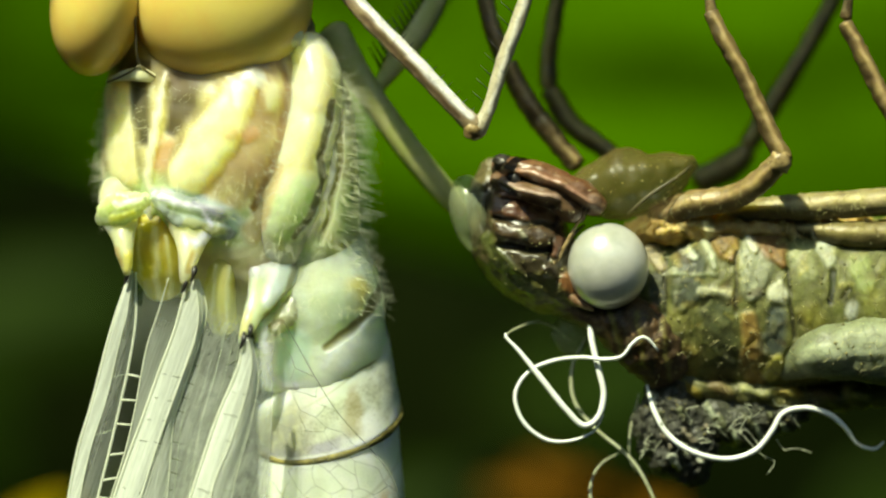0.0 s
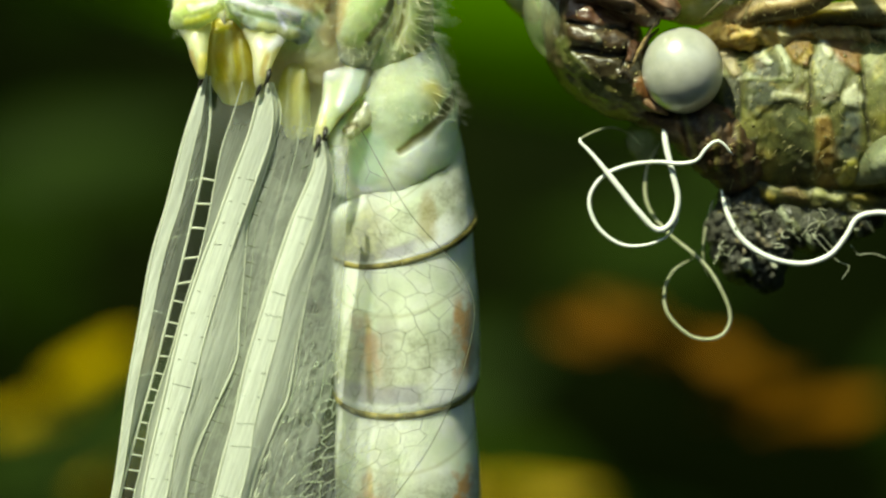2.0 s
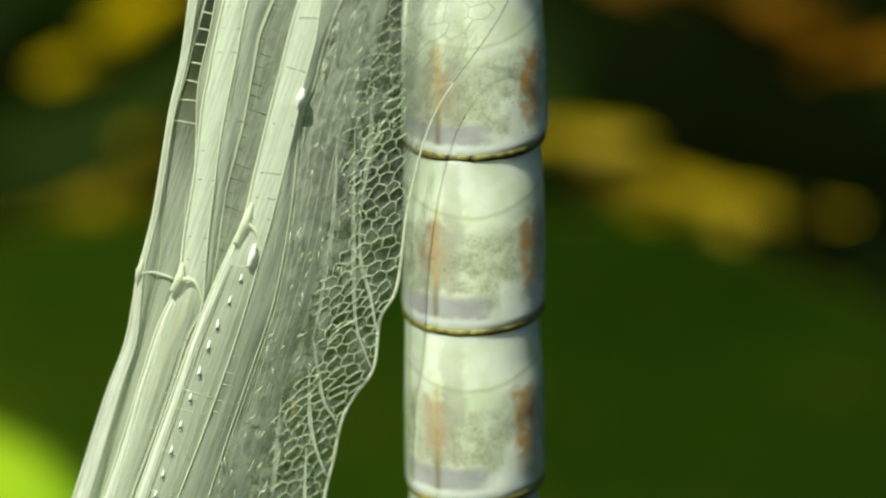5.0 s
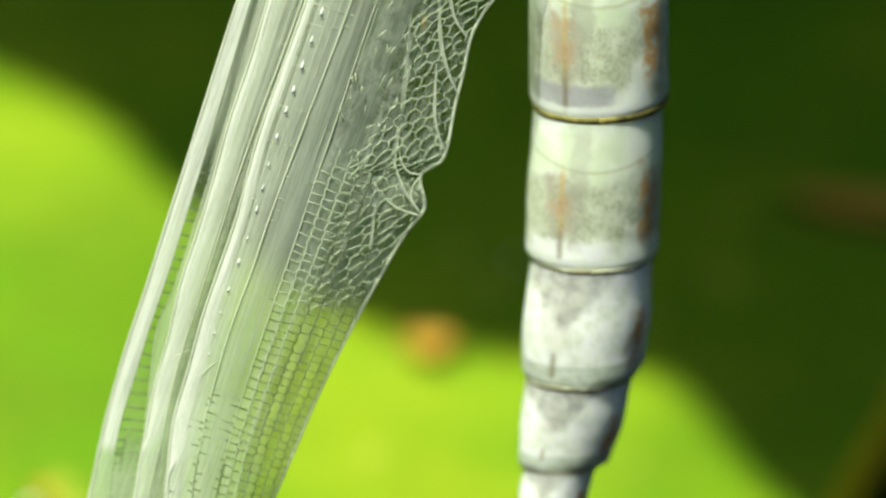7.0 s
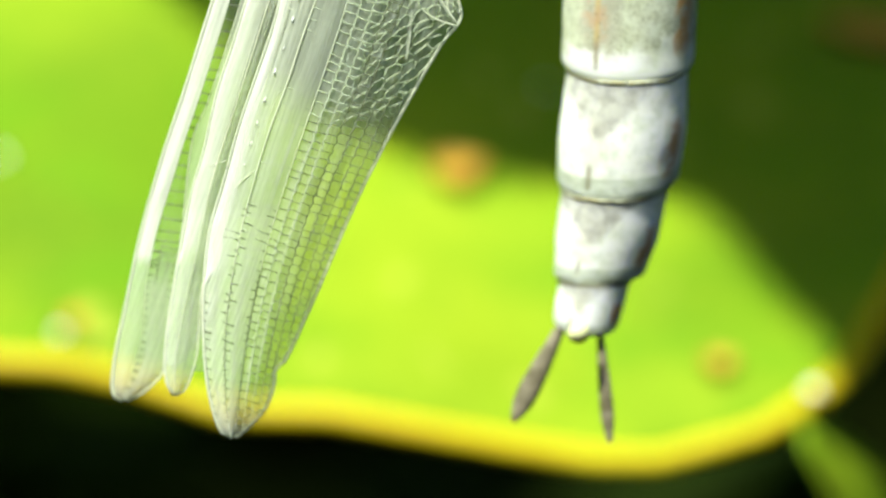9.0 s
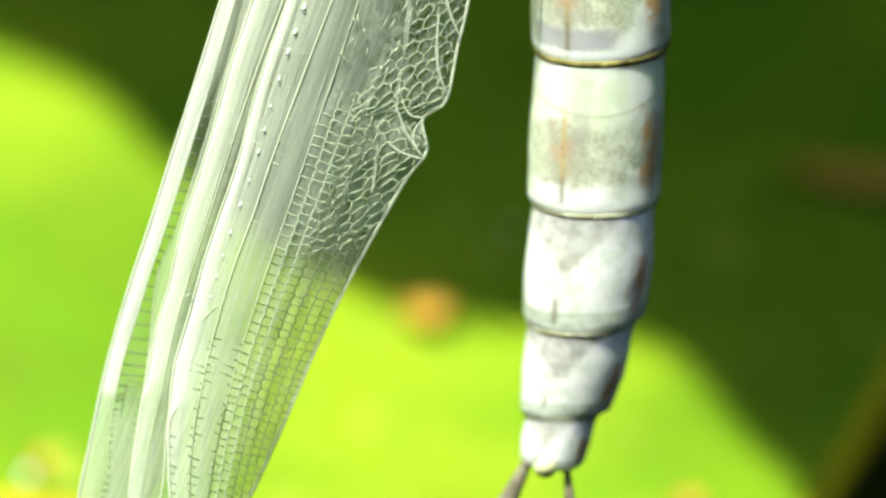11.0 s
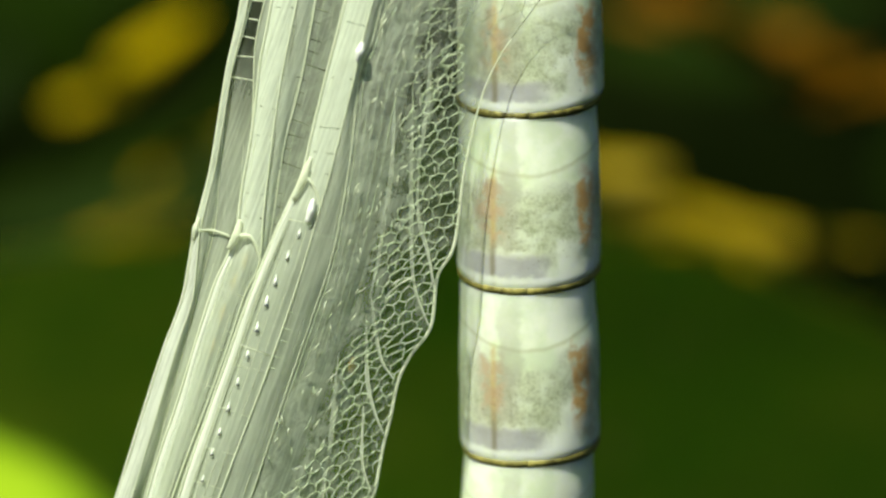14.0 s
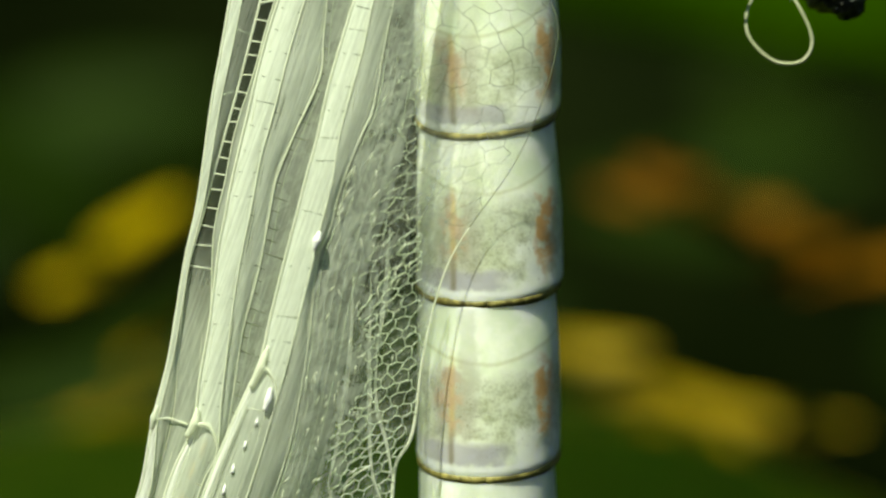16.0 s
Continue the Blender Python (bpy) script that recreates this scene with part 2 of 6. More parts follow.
M["pearl"], M["dome"], M["hump"] = pearl_material(), dome_material(), hump_material()
M["abdomen"] = abdomen_material("abdomen", 0.0)
M["abdomen_first"] = abdomen_material("abdomen_first", 0.0, 1.0)
M["abdomen_bloom"] = abdomen_material("abdomen_bloom", 0.0, 0.0, 1.0)
M["abdomen_white"] = abdomen_material("abdomen_white", 1.0)
M["ring"] = tissue("ring", (0.07, 0.06, 0.015), (0.30, 0.26, 0.08), (0.46, 0.42, 0.18), size=0.0009, rough=0.55, spec=0.25, bump=0.4)
M["ring_pale"] = tissue("ring_pale", (0.32, 0.30, 0.18), (0.52, 0.54, 0.42), (0.2, 0.18, 0.1), size=0.0007, rough=0.55, spec=0.25, bump=0.4)


def leaf_material(name, a, b, through_color, amount, spec=0.3):
    n = Nodes(name)
    big = n.noise(55, 4, 0.6)
    small = n.noise(700, 4, 0.6)
    col = n.mix(n.step(big, 0.35, 0.65), a, b)
    col = n.mix(n.math("MULTIPLY", n.step(small, 0.5, 0.8), 0.3), col, tuple(min(1, x * 1.5) for x in b))
    n.bump(n.math("ADD", big, n.math("MULTIPLY", small, 0.4)), 0.4, 0.0004)
    n.done(col, 0.48, spec)
    streak = n.noise(45, 4, 0.6, stretch=(0.5, 1.0, 2.4))
    return n.glow_through(n.mix(n.step(streak, 0.35, 0.68), tuple(x * 0.4 for x in through_color), through_color), amount)




def pad_material():
    """Broad floating leaf: yellow-green cloudy patches, small pale flecks, faint veins that run out from the middle."""
    n = Nodes("pad_leaf")
    cloud, mid, fine = n.noise(42, 4, 0.6), n.noise(170, 4, 0.6, stretch=(0.5, 1.0, 1.3)), n.noise(900, 3, 0.6)
    col = n.mix(n.step(cloud, 0.36, 0.64), (0.13, 0.24, 0.014), (0.28, 0.38, 0.022))
    col = n.mix(n.math("MULTIPLY", n.step(mid, 0.42, 0.68), 0.6), col, (0.12, 0.28, 0.012))
    col = n.mix(n.math("MULTIPLY", n.step(n.noise(260, 2, 0.5), 0.66, 0.74), 0.7), col, (0.42, 0.46, 0.06))
    col = n.mix(n.math("MULTIPLY", n.step(fine, 0.5, 0.75), 0.25), col, (0.30, 0.40, 0.02))
    n.bump(n.math("ADD", mid, n.math("MULTIPLY", fine, 0.3)), 0.4, 0.0004)
    n.done(col, 0.6, 0.02)
    return n.glow_through((0.14, 0.34, 0.004), 0.12)


M["pad"] = pad_material()
M["pad_rim"] = leaf_material("pad_rim", (0.78, 0.58, 0.01), (0.82, 0.66, 0.015), (0.5, 0.4, 0.01), 0.3)
M["spot"] = leaf_material("leaf_spot", (0.66, 0.34, 0.04), (0.72, 0.44, 0.08), (0.5, 0.3, 0.05), 0.2)
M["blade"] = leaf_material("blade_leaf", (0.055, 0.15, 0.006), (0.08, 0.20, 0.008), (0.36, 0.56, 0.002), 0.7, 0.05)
# near-black leaf colour; the depth of shade is put into it
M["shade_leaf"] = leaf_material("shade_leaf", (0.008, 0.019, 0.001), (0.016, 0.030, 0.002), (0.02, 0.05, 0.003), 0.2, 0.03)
M["dry_leaf"] = leaf_material("dry_leaf", (0.30, 0.21, 0.005), (0.44, 0.32, 0.007), (0.4, 0.3, 0.02), 0.3, 0.1)
M["orange_leaf"] = leaf_material("orange_leaf", (0.14, 0.060, 0.003), (0.21, 0.092, 0.005), (0.21, 0.085, 0.003), 0.3, 0.02)
# near-black for soil, and for sheets that stand in for shade
M["mud_and_shade"] = leaf_material("mud_and_shade", (0.004, 0.007, 0.001), (0.008, 0.012, 0.002), (0.01, 0.01, 0.005), 0.0, 0.03)

# ---- shapes ----
from mathutils.bvhtree import BVHTree

K = 2.5e-5  # one unit of the plan, in metres


EYE_V, EYE_U, EYE_H = (300, 1053, 1460, 2230, 2900), (869, 740, 467, 149, 60), (386, 716, 1200, 1400, 1560)


def at(u, v, d=0.0):
    """Plan units (right, down, away) to the world; the plan is drawn as seen from about 0.2 m."""
    d = d + 80 * min(1.0, max(0.0, (v - 1000) / 1500)) ** 1.5  # the hanging body leans away below
    f = d * K / 0.2
    u += (u - np.interp(v, EYE_V, EYE_U)) * f
    v += (v - np.interp(v, EYE_V, EYE_H)) * f
    return Vector(((u - 784) * K, d * K, 0.6 - (v - 441) * K))


def plain(u, v, d):
    """Plan units to the world with no perspective."""
    return Vector(((u - 784) * K, d * K, 0.6 - (v - 441) * K))


def thing(name, base, label, category, group="", kind=""):
    e = new(name)
    e.location = base
    e.empty_display_size = 0.002
    return tagged(e, label, category, group, kind)


def outward(me):
    """True when the faces of a closed mesh look inward."""
    n = len(me.polygons)
    mid, nrm, area = np.empty(n * 3), np.empty(n * 3), np.empty(n)
    me.polygons.foreach_get("center", mid), me.polygons.foreach_get("normal", nrm), me.polygons.foreach_get("area", area)
    mid = mid.reshape(-1, 3) - mid.reshape(-1, 3).mean(axis=0)
    return float(((mid * nrm.reshape(-1, 3)).sum(axis=1) * area).sum()) < 0


def part(name, geo, material, parent=None, label="", smooth_shading=True):
    verts, faces = geo[0], geo[1]
    me = bpy.data.meshes.new(name)
    me.from_pydata([tuple(p) for p in verts], [], faces)
    for key, values in (geo[2] if len(geo) > 2 else {}).items():
        me.attributes.new(key, "FLOAT", "POINT").data.foreach_set("value", values)
    if outward(me):
        me.flip_normals()
    if smooth_shading:
        me.shade_smooth()
    me.materials.append(M[material])
    ob = new(name, me)
    if parent is not None:
        ob.parent = parent
        if parent.parent is None:
            ob.matrix_parent_inverse = Matrix.Translation(-parent.location)
    return tagged(ob, label) if label else ob


def spline(rows, n):
    """Smooth curve through the rows, n evenly spaced samples."""
    p = np.array(rows, float)
    q = np.vstack([2 * p[0] - p[1], p, 2 * p[-1] - p[-2]])
    out = []
    for i in range(1, len(q) - 2):
        for t in np.linspace(0, 1, 12, endpoint=False):
            a, b, c, d = q[i - 1], q[i], q[i + 1], q[i + 2]
            out.append(0.5 * (2 * b + (c - a) * t + (2 * a - 5 * b + 4 * c - d) * t * t + (3 * b - a - 3 * c + d) * t ** 3))
    out.append(p[-1])
    out = np.array(out)
    k = min(3, out.shape[1])
    step = np.r_[0, np.cumsum(np.linalg.norm(np.diff(out[:, :k], axis=0), axis=1))]
    s = np.linspace(0, step[-1], n)
    return np.array([np.interp(s, step, out[:, j]) for j in range(out.shape[1])]).T


def loft(rows, n=24, seg=16, rough=0.0, freq=0.02, cap=0.6, seed=0.0):
    """A body along rows of (u, v, d, half width, half depth) with rounded ends."""
    r = spline(rows, n)
    c = r[:, :3]
    tan = np.gradient(c, axis=0)
    tan /= np.linalg.norm(tan, axis=1)[:, None] + 1e-9
    stations = []
    for i in range(n):
        stations.append((c[i], tan[i], r[i, 3], r[i, 4]))
    if cap:
        head, tail = [], []
        for ang in (80, 60, 40, 20):
            f, o = math.cos(radians(ang)), math.sin(radians(ang)) * cap
            head.append((c[0] - tan[0] * o * r[0, 3], tan[0], r[0, 3] * f, r[0, 4] * f))
            tail.append((c[-1] + tan[-1] * o * r[-1, 3], tan[-1], r[-1, 3] * f, r[-1, 4] * f))
        stations = head + stations + tail[::-1]
    verts, faces, sa, aa = [], [], [], []
    m = len(stations)
    for i, (o, t, ru, rd) in enumerate(stations):
        side = np.cross(t, (0, 0, 1.0))
        side /= np.linalg.norm(side) + 1e-9
        deep = np.cross(side, t)
        for j in range(seg):
            a = 2 * math.pi * j / seg
            p = o + side * ru * math.sin(a) - deep * rd * math.cos(a)
            if rough:
                g = noise.noise(Vector(p) * freq + Vector((seed, 0, 0))) + 0.5 * noise.noise(Vector(p) * freq * 2.7 + Vector((0, seed, 0)))
                p = p + (side * math.sin(a) - deep * math.cos(a)) * g * rough
            verts.append(at(*p))
            sa.append(i / (m - 1))
            aa.append(math.sin(a))
    for i in range(m - 1):
        for j in range(seg):
            k = (j + 1) % seg
            faces.append((i * seg + j, i * seg + k, (i + 1) * seg + k, (i + 1) * seg + j))
    faces.append(tuple(range(seg))[::-1])
    faces.append(tuple((m - 1) * seg + j for j in range(seg)))
    return verts, faces, {"s": sa, "a": aa}


def ball(u, v, d, ru, rv, rd, turn=0.0, seg=28, rings=18, rough=0.0, freq=0.03):
    verts, faces = [], []
    co, si = math.cos(radians(turn)), math.sin(radians(turn))
    for i in range(rings + 1):
        lat = math.pi * i / rings
        for j in range(seg):
            lon = 2 * math.pi * j / seg
            x, y, z = math.sin(lat) * math.cos(lon), math.cos(lat), math.sin(lat) * math.sin(lon)
            g = 1 + (rough * noise.noise(Vector((x, y, z)) * 3 + Vector((u, v, 0)) * freq) if rough else 0)
            a, b = x * ru * g, y * rv * g
            verts.append(at(u + a * co - b * si, v + a * si + b * co, d + z * rd * g))
    for i in range(rings):
        for j in range(seg):
            k = (j + 1) % seg
            faces.append((i * seg + j, i * seg + k, (i + 1) * seg + k, (i + 1) * seg + j))
    return verts, faces


def tubes(lines, seg=5, place=at, flat=1.0):
    """Many thin tubes in one geometry; each line is (points in plan units, radius or radii)."""
    verts, faces = [], []
    for pts, rad in lines:
        p = np.array(pts, float)
        if p.shape[1] == 2:
            p = np.c_[p, np.zeros(len(p))]
        n = len(p)
        tan = np.gradient(p, axis=0)
        tan /= np.linalg.norm(tan, axis=1)[:, None] + 1e-9
        rad = np.broadcast_to(np.array(rad, float), (n,))
        base = len(verts)
        for i in range(n):
            side = np.cross(tan[i], (0, 0, 1.0))
            l = np.linalg.norm(side)
            side = side / l if l > 1e-6 else np.array((1.0, 0, 0))
            deep = np.cross(side, tan[i])
            for j in range(seg):
                a = 2 * math.pi * j / seg
                verts.append(place(*(p[i] + (side * math.sin(a) - deep * math.cos(a) * flat) * rad[i])))
        for i in range(n - 1):
            for j in range(seg):
                k = (j + 1) % seg
                faces.append((base + i * seg + j, base + i * seg + k, base + (i + 1) * seg + k, base + (i + 1) * seg + j))
        faces.append(tuple(base + j for j in range(seg))[::-1])
        faces.append(tuple(base + (n - 1) * seg + j for j in range(seg)))
    return verts, faces


def merge(*geos):
    verts, faces = [], []
    for g in geos:
        b = len(verts)
        verts += list(g[0])
        faces += [tuple(i + b for i in f) for f in g[1]]
    return verts, faces


def tone(r, g, b):
    """Linear colour from an everyday 0 to 255 swatch."""
    return tuple((x / 255 / 12.92 if x <= 10 else ((x / 255 + 0.055) / 1.055) ** 2.4) for x in (r, g, b))


def chain_distance(pu, pv, rows):
    """How far points lie from a chain of tapering capsules, as a share of their radius."""
    best = np.full(pu.shape, 9.0)
    for (u0, v0, r0), (u1, v1, r1) in zip(rows[:-1], rows[1:]):
        du, dv = u1 - u0, v1 - v0
        t = np.clip(((pu - u0) * du + (pv - v0) * dv) / (du * du + dv * dv + 1e-9), 0, 1)
        q = np.hypot(pu - u0 - du * t, pv - v0 - dv * t) / (r0 + (r1 - r0) * t)
        best = np.minimum(best, q)
    return best


def carve(name, rows, n, seg, base, marks, material, parent, label="", rough=0.0, freq=0.02, cap=0.6, seed=0.0, ripple=0.0):
    """A loft with raised or sunken marks on its front. A mark: (chain of (u, v, radius), height, softness, colour or None, strength)."""
    r = spline(rows, n)
    c = r[:, :3]
    tan = np.gradient(c, axis=0)
    tan /= np.linalg.norm(tan, axis=1)[:, None] + 1e-9
    cen, tn, ru, rd = list(c), list(tan), list(r[:, 3]), list(r[:, 4])
    for ang in (10, 22, 34, 46, 58, 70, 80, 87):
        f, o = math.cos(radians(ang)), math.sin(radians(ang)) * cap
        cen.insert(0, c[0] - tan[0] * o * r[0, 3]), tn.insert(0, tan[0]), ru.insert(0, r[0, 3] * f), rd.insert(0, r[0, 4] * f)
        cen.append(c[-1] + tan[-1] * o * r[-1, 3]), tn.append(tan[-1]), ru.append(r[-1, 3] * f), rd.append(r[-1, 4] * f)
    cen, tn, ru, rd = (np.array(x) for x in (cen, tn, ru, rd))
    m = len(cen)
    ang = np.linspace(0, 2 * math.pi, seg, endpoint=False)
    side = np.cross(tn, (0, 0, 1.0))
    side /= np.linalg.norm(side, axis=1)[:, None] + 1e-9
    deep = np.cross(side, tn)
    out = side[:, None, :] * np.sin(ang)[None, :, None] - deep[:, None, :] * np.cos(ang)[None, :, None]
    p = cen[:, None, :] + side[:, None, :] * (ru[:, None] * np.sin(ang))[:, :, None] - deep[:, None, :] * (rd[:, None] * np.cos(ang))[:, :, None]
    p, out = p.reshape(-1, 3), out.reshape(-1, 3)
    front = np.clip(-out[:, 2] * 2.0 + 0.35, 0, 1)
    lift = np.zeros(len(p))
    col = np.tile(np.array(base, float), (len(p), 1))
    wob = np.array([[noise.noise(Vector((x * 0.03, y * 0.03, seed))), noise.noise(Vector((x * 0.03, y * 0.03, seed + 9)))] for x, y, _ in p]) * 5
    for rows_m, height, softness, colour, strength in marks:
        q = chain_distance(p[:, 0] + wob[:, 0], p[:, 1] + wob[:, 1], rows_m)
        k = np.clip((1 + softness - q) / (2 * softness), 0, 1)
        k = k * k * (3 - 2 * k)
        dome = np.sqrt(np.clip(1 - q * q, 0, 1))
        lift += height * k * (0.45 + 0.55 * dome) * front
        if colour is not None:
            w = (k * strength * np.clip(front * 1.5, 0, 1))[:, None]
            col = col * (1 - w) + np.array(colour) * w
    g = np.array([noise.noise(Vector(x) * freq + Vector((seed, 0, 0))) + 0.5 * noise.noise(Vector(x) * freq * 2.7 + Vector((0, seed, 0))) + 0.25 * noise.noise(Vector(x) * freq * 7 + Vector((0, seed, 4))) for x in p])
    p = p + out * (g * rough)[:, None]
    p[:, 2] -= lift
    faces = [(i * seg + j, i * seg + (j + 1) % seg, (i + 1) * seg + (j + 1) % seg, (i + 1) * seg + j) for i in range(m - 1) for j in range(seg)]
    faces += [tuple(range(seg))[::-1], tuple((m - 1) * seg + j for j in range(seg))]
    ob = part(name, ([at(*x) for x in p], faces), material, parent, label)
    ca = ob.data.attributes.new("pigment", "FLOAT_COLOR", "POINT")
    ca.data.foreach_set("color", np.c_[col, np.ones(len(col))].ravel())
    return ob


def pigment_skin(name, size, fine, vary, bump, relief, rough, spec, sss, coat, specks=None, speck_amount=0.4, scale=0.0011):
    """Skin whose pigment is laid on by carve(), with patchy variation and fine relief."""
    n = Nodes(name)
    a = n.t.nodes.new("ShaderNodeAttribute")
    a.attribute_name = "pigment"
    big, small = n.noise(1 / size, 5, 0.62), n.noise(1 / fine, 4, 0.65)
    hsv = n.t.nodes.new("ShaderNodeHueSaturation")
    n.t.links.new(a.outputs["Color"], hsv.inputs["Color"])
    n.put(hsv.inputs["Value"], n.math("ADD", 1 - vary * 0.75, n.math("MULTIPLY", n.math("ADD", big, n.math("MULTIPLY", small, 0.5)), vary)))
    n.put(hsv.inputs["Hue"], n.math("ADD", 0.47, n.math("MULTIPLY", big, 0.06)))
    col = hsv.outputs[0]
    if specks:
        col = n.mix(n.math("MULTIPLY", n.step(small, 0.55, 0.72), speck_amount), col, specks)
        crack = n.cells(1 / (size * 1.3), "DISTANCE_TO_EDGE")
        col = n.mix(n.math("MULTIPLY", n.step(n.math("ADD", crack, n.math("MULTIPLY", small, 0.25)), 0.22, 0.10), 0.3), col, (0.03, 0.025, 0.01))
        rough = n.math("ADD", rough - 0.1, n.math("MULTIPLY", small, 0.5))
    n.bump(n.math("ADD", n.math("MULTIPLY", big, 0.7), n.math("MULTIPLY", small, 0.5)), bump, relief)
    n.done(col, rough, spec, sss, scale, coat=coat)
    return n.m


M["soft_skin"] = pigment_skin("soft_skin", 0.0011, 0.00014, 0.35, 0.3, 0.00005, 0.4, 0.4, 0.95, 0.15, scale=0.0036)
M["shed"] = pigment_skin("shed_skin", 0.0007, 0.00012, 1.0, 0.35, 0.00005, 0.46, 0.4, 0.6, 0.06, tone(176, 170, 100), 0.3)
M["glossy_shed"] = pigment_skin("glossy_shed", 0.0006, 0.0001, 0.9, 0.6, 0.00006, 0.22, 0.55, 0.1, 0.3, tone(180, 150, 100), 0.15)
M["leg_skin"] = pigment_skin("leg_skin", 0.0005, 0.0001, 1.3, 0.6, 0.00006, 0.4, 0.4, 0.5, 0.1)
M["crumb"] = pigment_skin("crumb", 0.0004, 0.00009, 1.2, 1.0, 0.0002, 0.4, 0.5, 0.0, 0.2, tone(190, 190, 160), 0.5)

# ---- ground, leaves behind ----
def sheet(name, nx, ny, fn, material, thick=0.0, parent=None, label=""):
    """A surface fn(a, b) over the unit square, with a little thickness."""
    verts = [fn(i / nx, j / ny) for j in range(ny + 1) for i in range(nx + 1)]
    faces = [(j * (nx + 1) + i, j * (nx + 1) + i + 1, (j + 1) * (nx + 1) + i + 1, (j + 1) * (nx + 1) + i) for j in range(ny) for i in range(nx)]
    ob = part(name, (verts, faces), material, parent, label)
    if thick:
        md = ob.modifiers.new("thickness", "SOLIDIFY")
        md.thickness = thick
        md.offset = 0
    return ob


def leaf(name, base, tip, width, material, label, bend=0.0, face=(0, -1, 0.3), group="", fold=0.15, wave=0.0):
    """A leaf blade from base to tip in metres, with a midrib; its face turned to a direction."""
    b, t = Vector(base), Vector(tip)
    axis = t - b
    n = Vector(face)
    n = (n - axis * n.dot(axis) / axis.length_squared).normalized()
    side = axis.normalized().cross(n)
    e = thing(name, b, label, "leaf", group)

    def fn(a, s):
        w = width * (math.sin(math.pi * min(1, s * 0.94 + 0.03)) ** 0.75) * (1 - 0.35 * s)
        x = (a - 0.5) * 2
        return b + axis * s + side * x * w * 0.5 + n * (bend * 4 * s * (1 - s) * axis.length - abs(x) * fold * w + wave * width * math.sin(9 * s + 2 * x))

    sheet("blade", 10, 28, fn, material, 0.0003, e)
    rib = [((lambda p: ((p.x / K) + 784, 441 + (0.6 - p.z) / K, p.y / K))(fn(0.5, s) - n * 0.0002)) for s in np.linspace(0.0, 0.98, 14)]
    part("midrib", tubes([(rib, list(np.linspace(width / K * 0.02, width / K * 0.006, 14)))], 6, plain), material, e)
    return e


# dark pond floor under everything, and behind a near-black sheet that stands in for deep shade
def ground_fn(a, b):
    x, y = (a - 0.5), b
    return Vector((math.copysign(abs(x * 2) ** 3, x) * 300, -3 + (b ** 3) * 400, 0.02 * noise.noise(Vector((a * 40, b * 40, 0)))))


tagged(sheet("ground", 60, 60, ground_fn, "mud_and_shade"), "dark damp soil far below the hanging insects", "ground", kind="structure")


def shade_sheet_fn(a, b):
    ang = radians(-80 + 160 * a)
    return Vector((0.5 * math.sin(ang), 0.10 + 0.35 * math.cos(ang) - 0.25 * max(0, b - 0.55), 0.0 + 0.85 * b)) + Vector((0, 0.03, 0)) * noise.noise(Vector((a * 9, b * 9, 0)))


tagged(sheet("backdrop", 40, 30, shade_sheet_fn, "mud_and_shade"), "near-black sheet behind the leaves, standing in for deep shade", "backdrop", kind="structure")

# unseen wall round the camera, added to cut sky light from the front
def sky_block_fn(a, b):
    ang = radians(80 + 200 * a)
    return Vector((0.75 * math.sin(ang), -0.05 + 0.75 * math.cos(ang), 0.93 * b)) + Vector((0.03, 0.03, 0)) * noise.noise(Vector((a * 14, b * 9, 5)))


tagged(sheet("backdrop", 60, 24, sky_block_fn, "mud_and_shade"), "unseen near-black wall round about, added to block the low sky", "hedge", kind="structure")

# the large round pad, tilted back, its rim toward the viewer
def pad():
    e = thing("round_leaf", (-0.011, 0.034, 0.531), "large round yellow-green leaf with a yellow rim, partly in sun", "leaf")
    c = Vector((-0.012, 0.057, 0.551))
    up = Vector((0, 0.70, 0.71))

    def edge(k):
        a = 2 * math.pi * k
        rx = 0.055 if math.cos(a) < 0 else 0.038
        x = math.copysign(abs(math.cos(a)) ** 0.7, math.cos(a)) * rx
        if math.sin(a) > 0:
            return x, math.sin(a) ** 0.8 * 0.026
        low = np.interp(x - 0.012, (-0.067, -0.055, -0.037, -0.031, -0.025, -0.013, -0.0027, 0.0053, 0.0088, 0.0115, 0.014, 0.018, 0.026), (0.551, 0.5405, 0.5354, 0.5349, 0.5332, 0.5317, 0.5305, 0.532, 0.5346, 0.5382, 0.5415, 0.546, 0.551))
        return x, (float(low) - 0.551) / 0.71

    def fn(a, b):
        x, z = edge(a)
        p = c + Vector((1, 0, 0)) * x * b + up * z * b
        return p + Vector((0, -0.7, 0.7)) * (0.0016 * noise.noise(Vector((x * b * 90, z * b * 90, 0))))

    sheet("blade", 120, 24, fn, "pad", 0.0004, e)
    rim = [((lambda p: (p.x / K + 784, 441 + (0.6 - p.z) / K, p.y / K))(fn(k, 1.0))) for k in np.linspace(0, 1, 90)]
    for u, q, r in ((0.0, -0.0098, 0.0014), (0.0139, -0.0231, 0.0008), (-0.0209, -0.0201, 0.0006)):
        o = c + Vector((u, 0, 0)) + up * q + Vector((0, -0.0010, 0.0010))
        blot = [o + Vector((math.cos(t) * r * (1 + 0.2 * math.sin(3 * t)), 0, 0)) + up * (math.sin(t) * r * 0.7) for t in np.linspace(0, 2 * math.pi, 20, endpoint=False)]
        part("blotch", (blot + [p + Vector((0, 0.0003, -0.0003)) for p in blot], [tuple(range(20))] + [(k, (k + 1) % 20, 20 + (k + 1) % 20, 20 + k) for k in range(20)]), "spot", e, "orange-brown blotch")
    part("rim", tubes([(rim, [10 if 4 < k < 41 else 26 for k in range(90)])], 8, plain), "pad_rim", e, "yellow leaf rim")
    return e



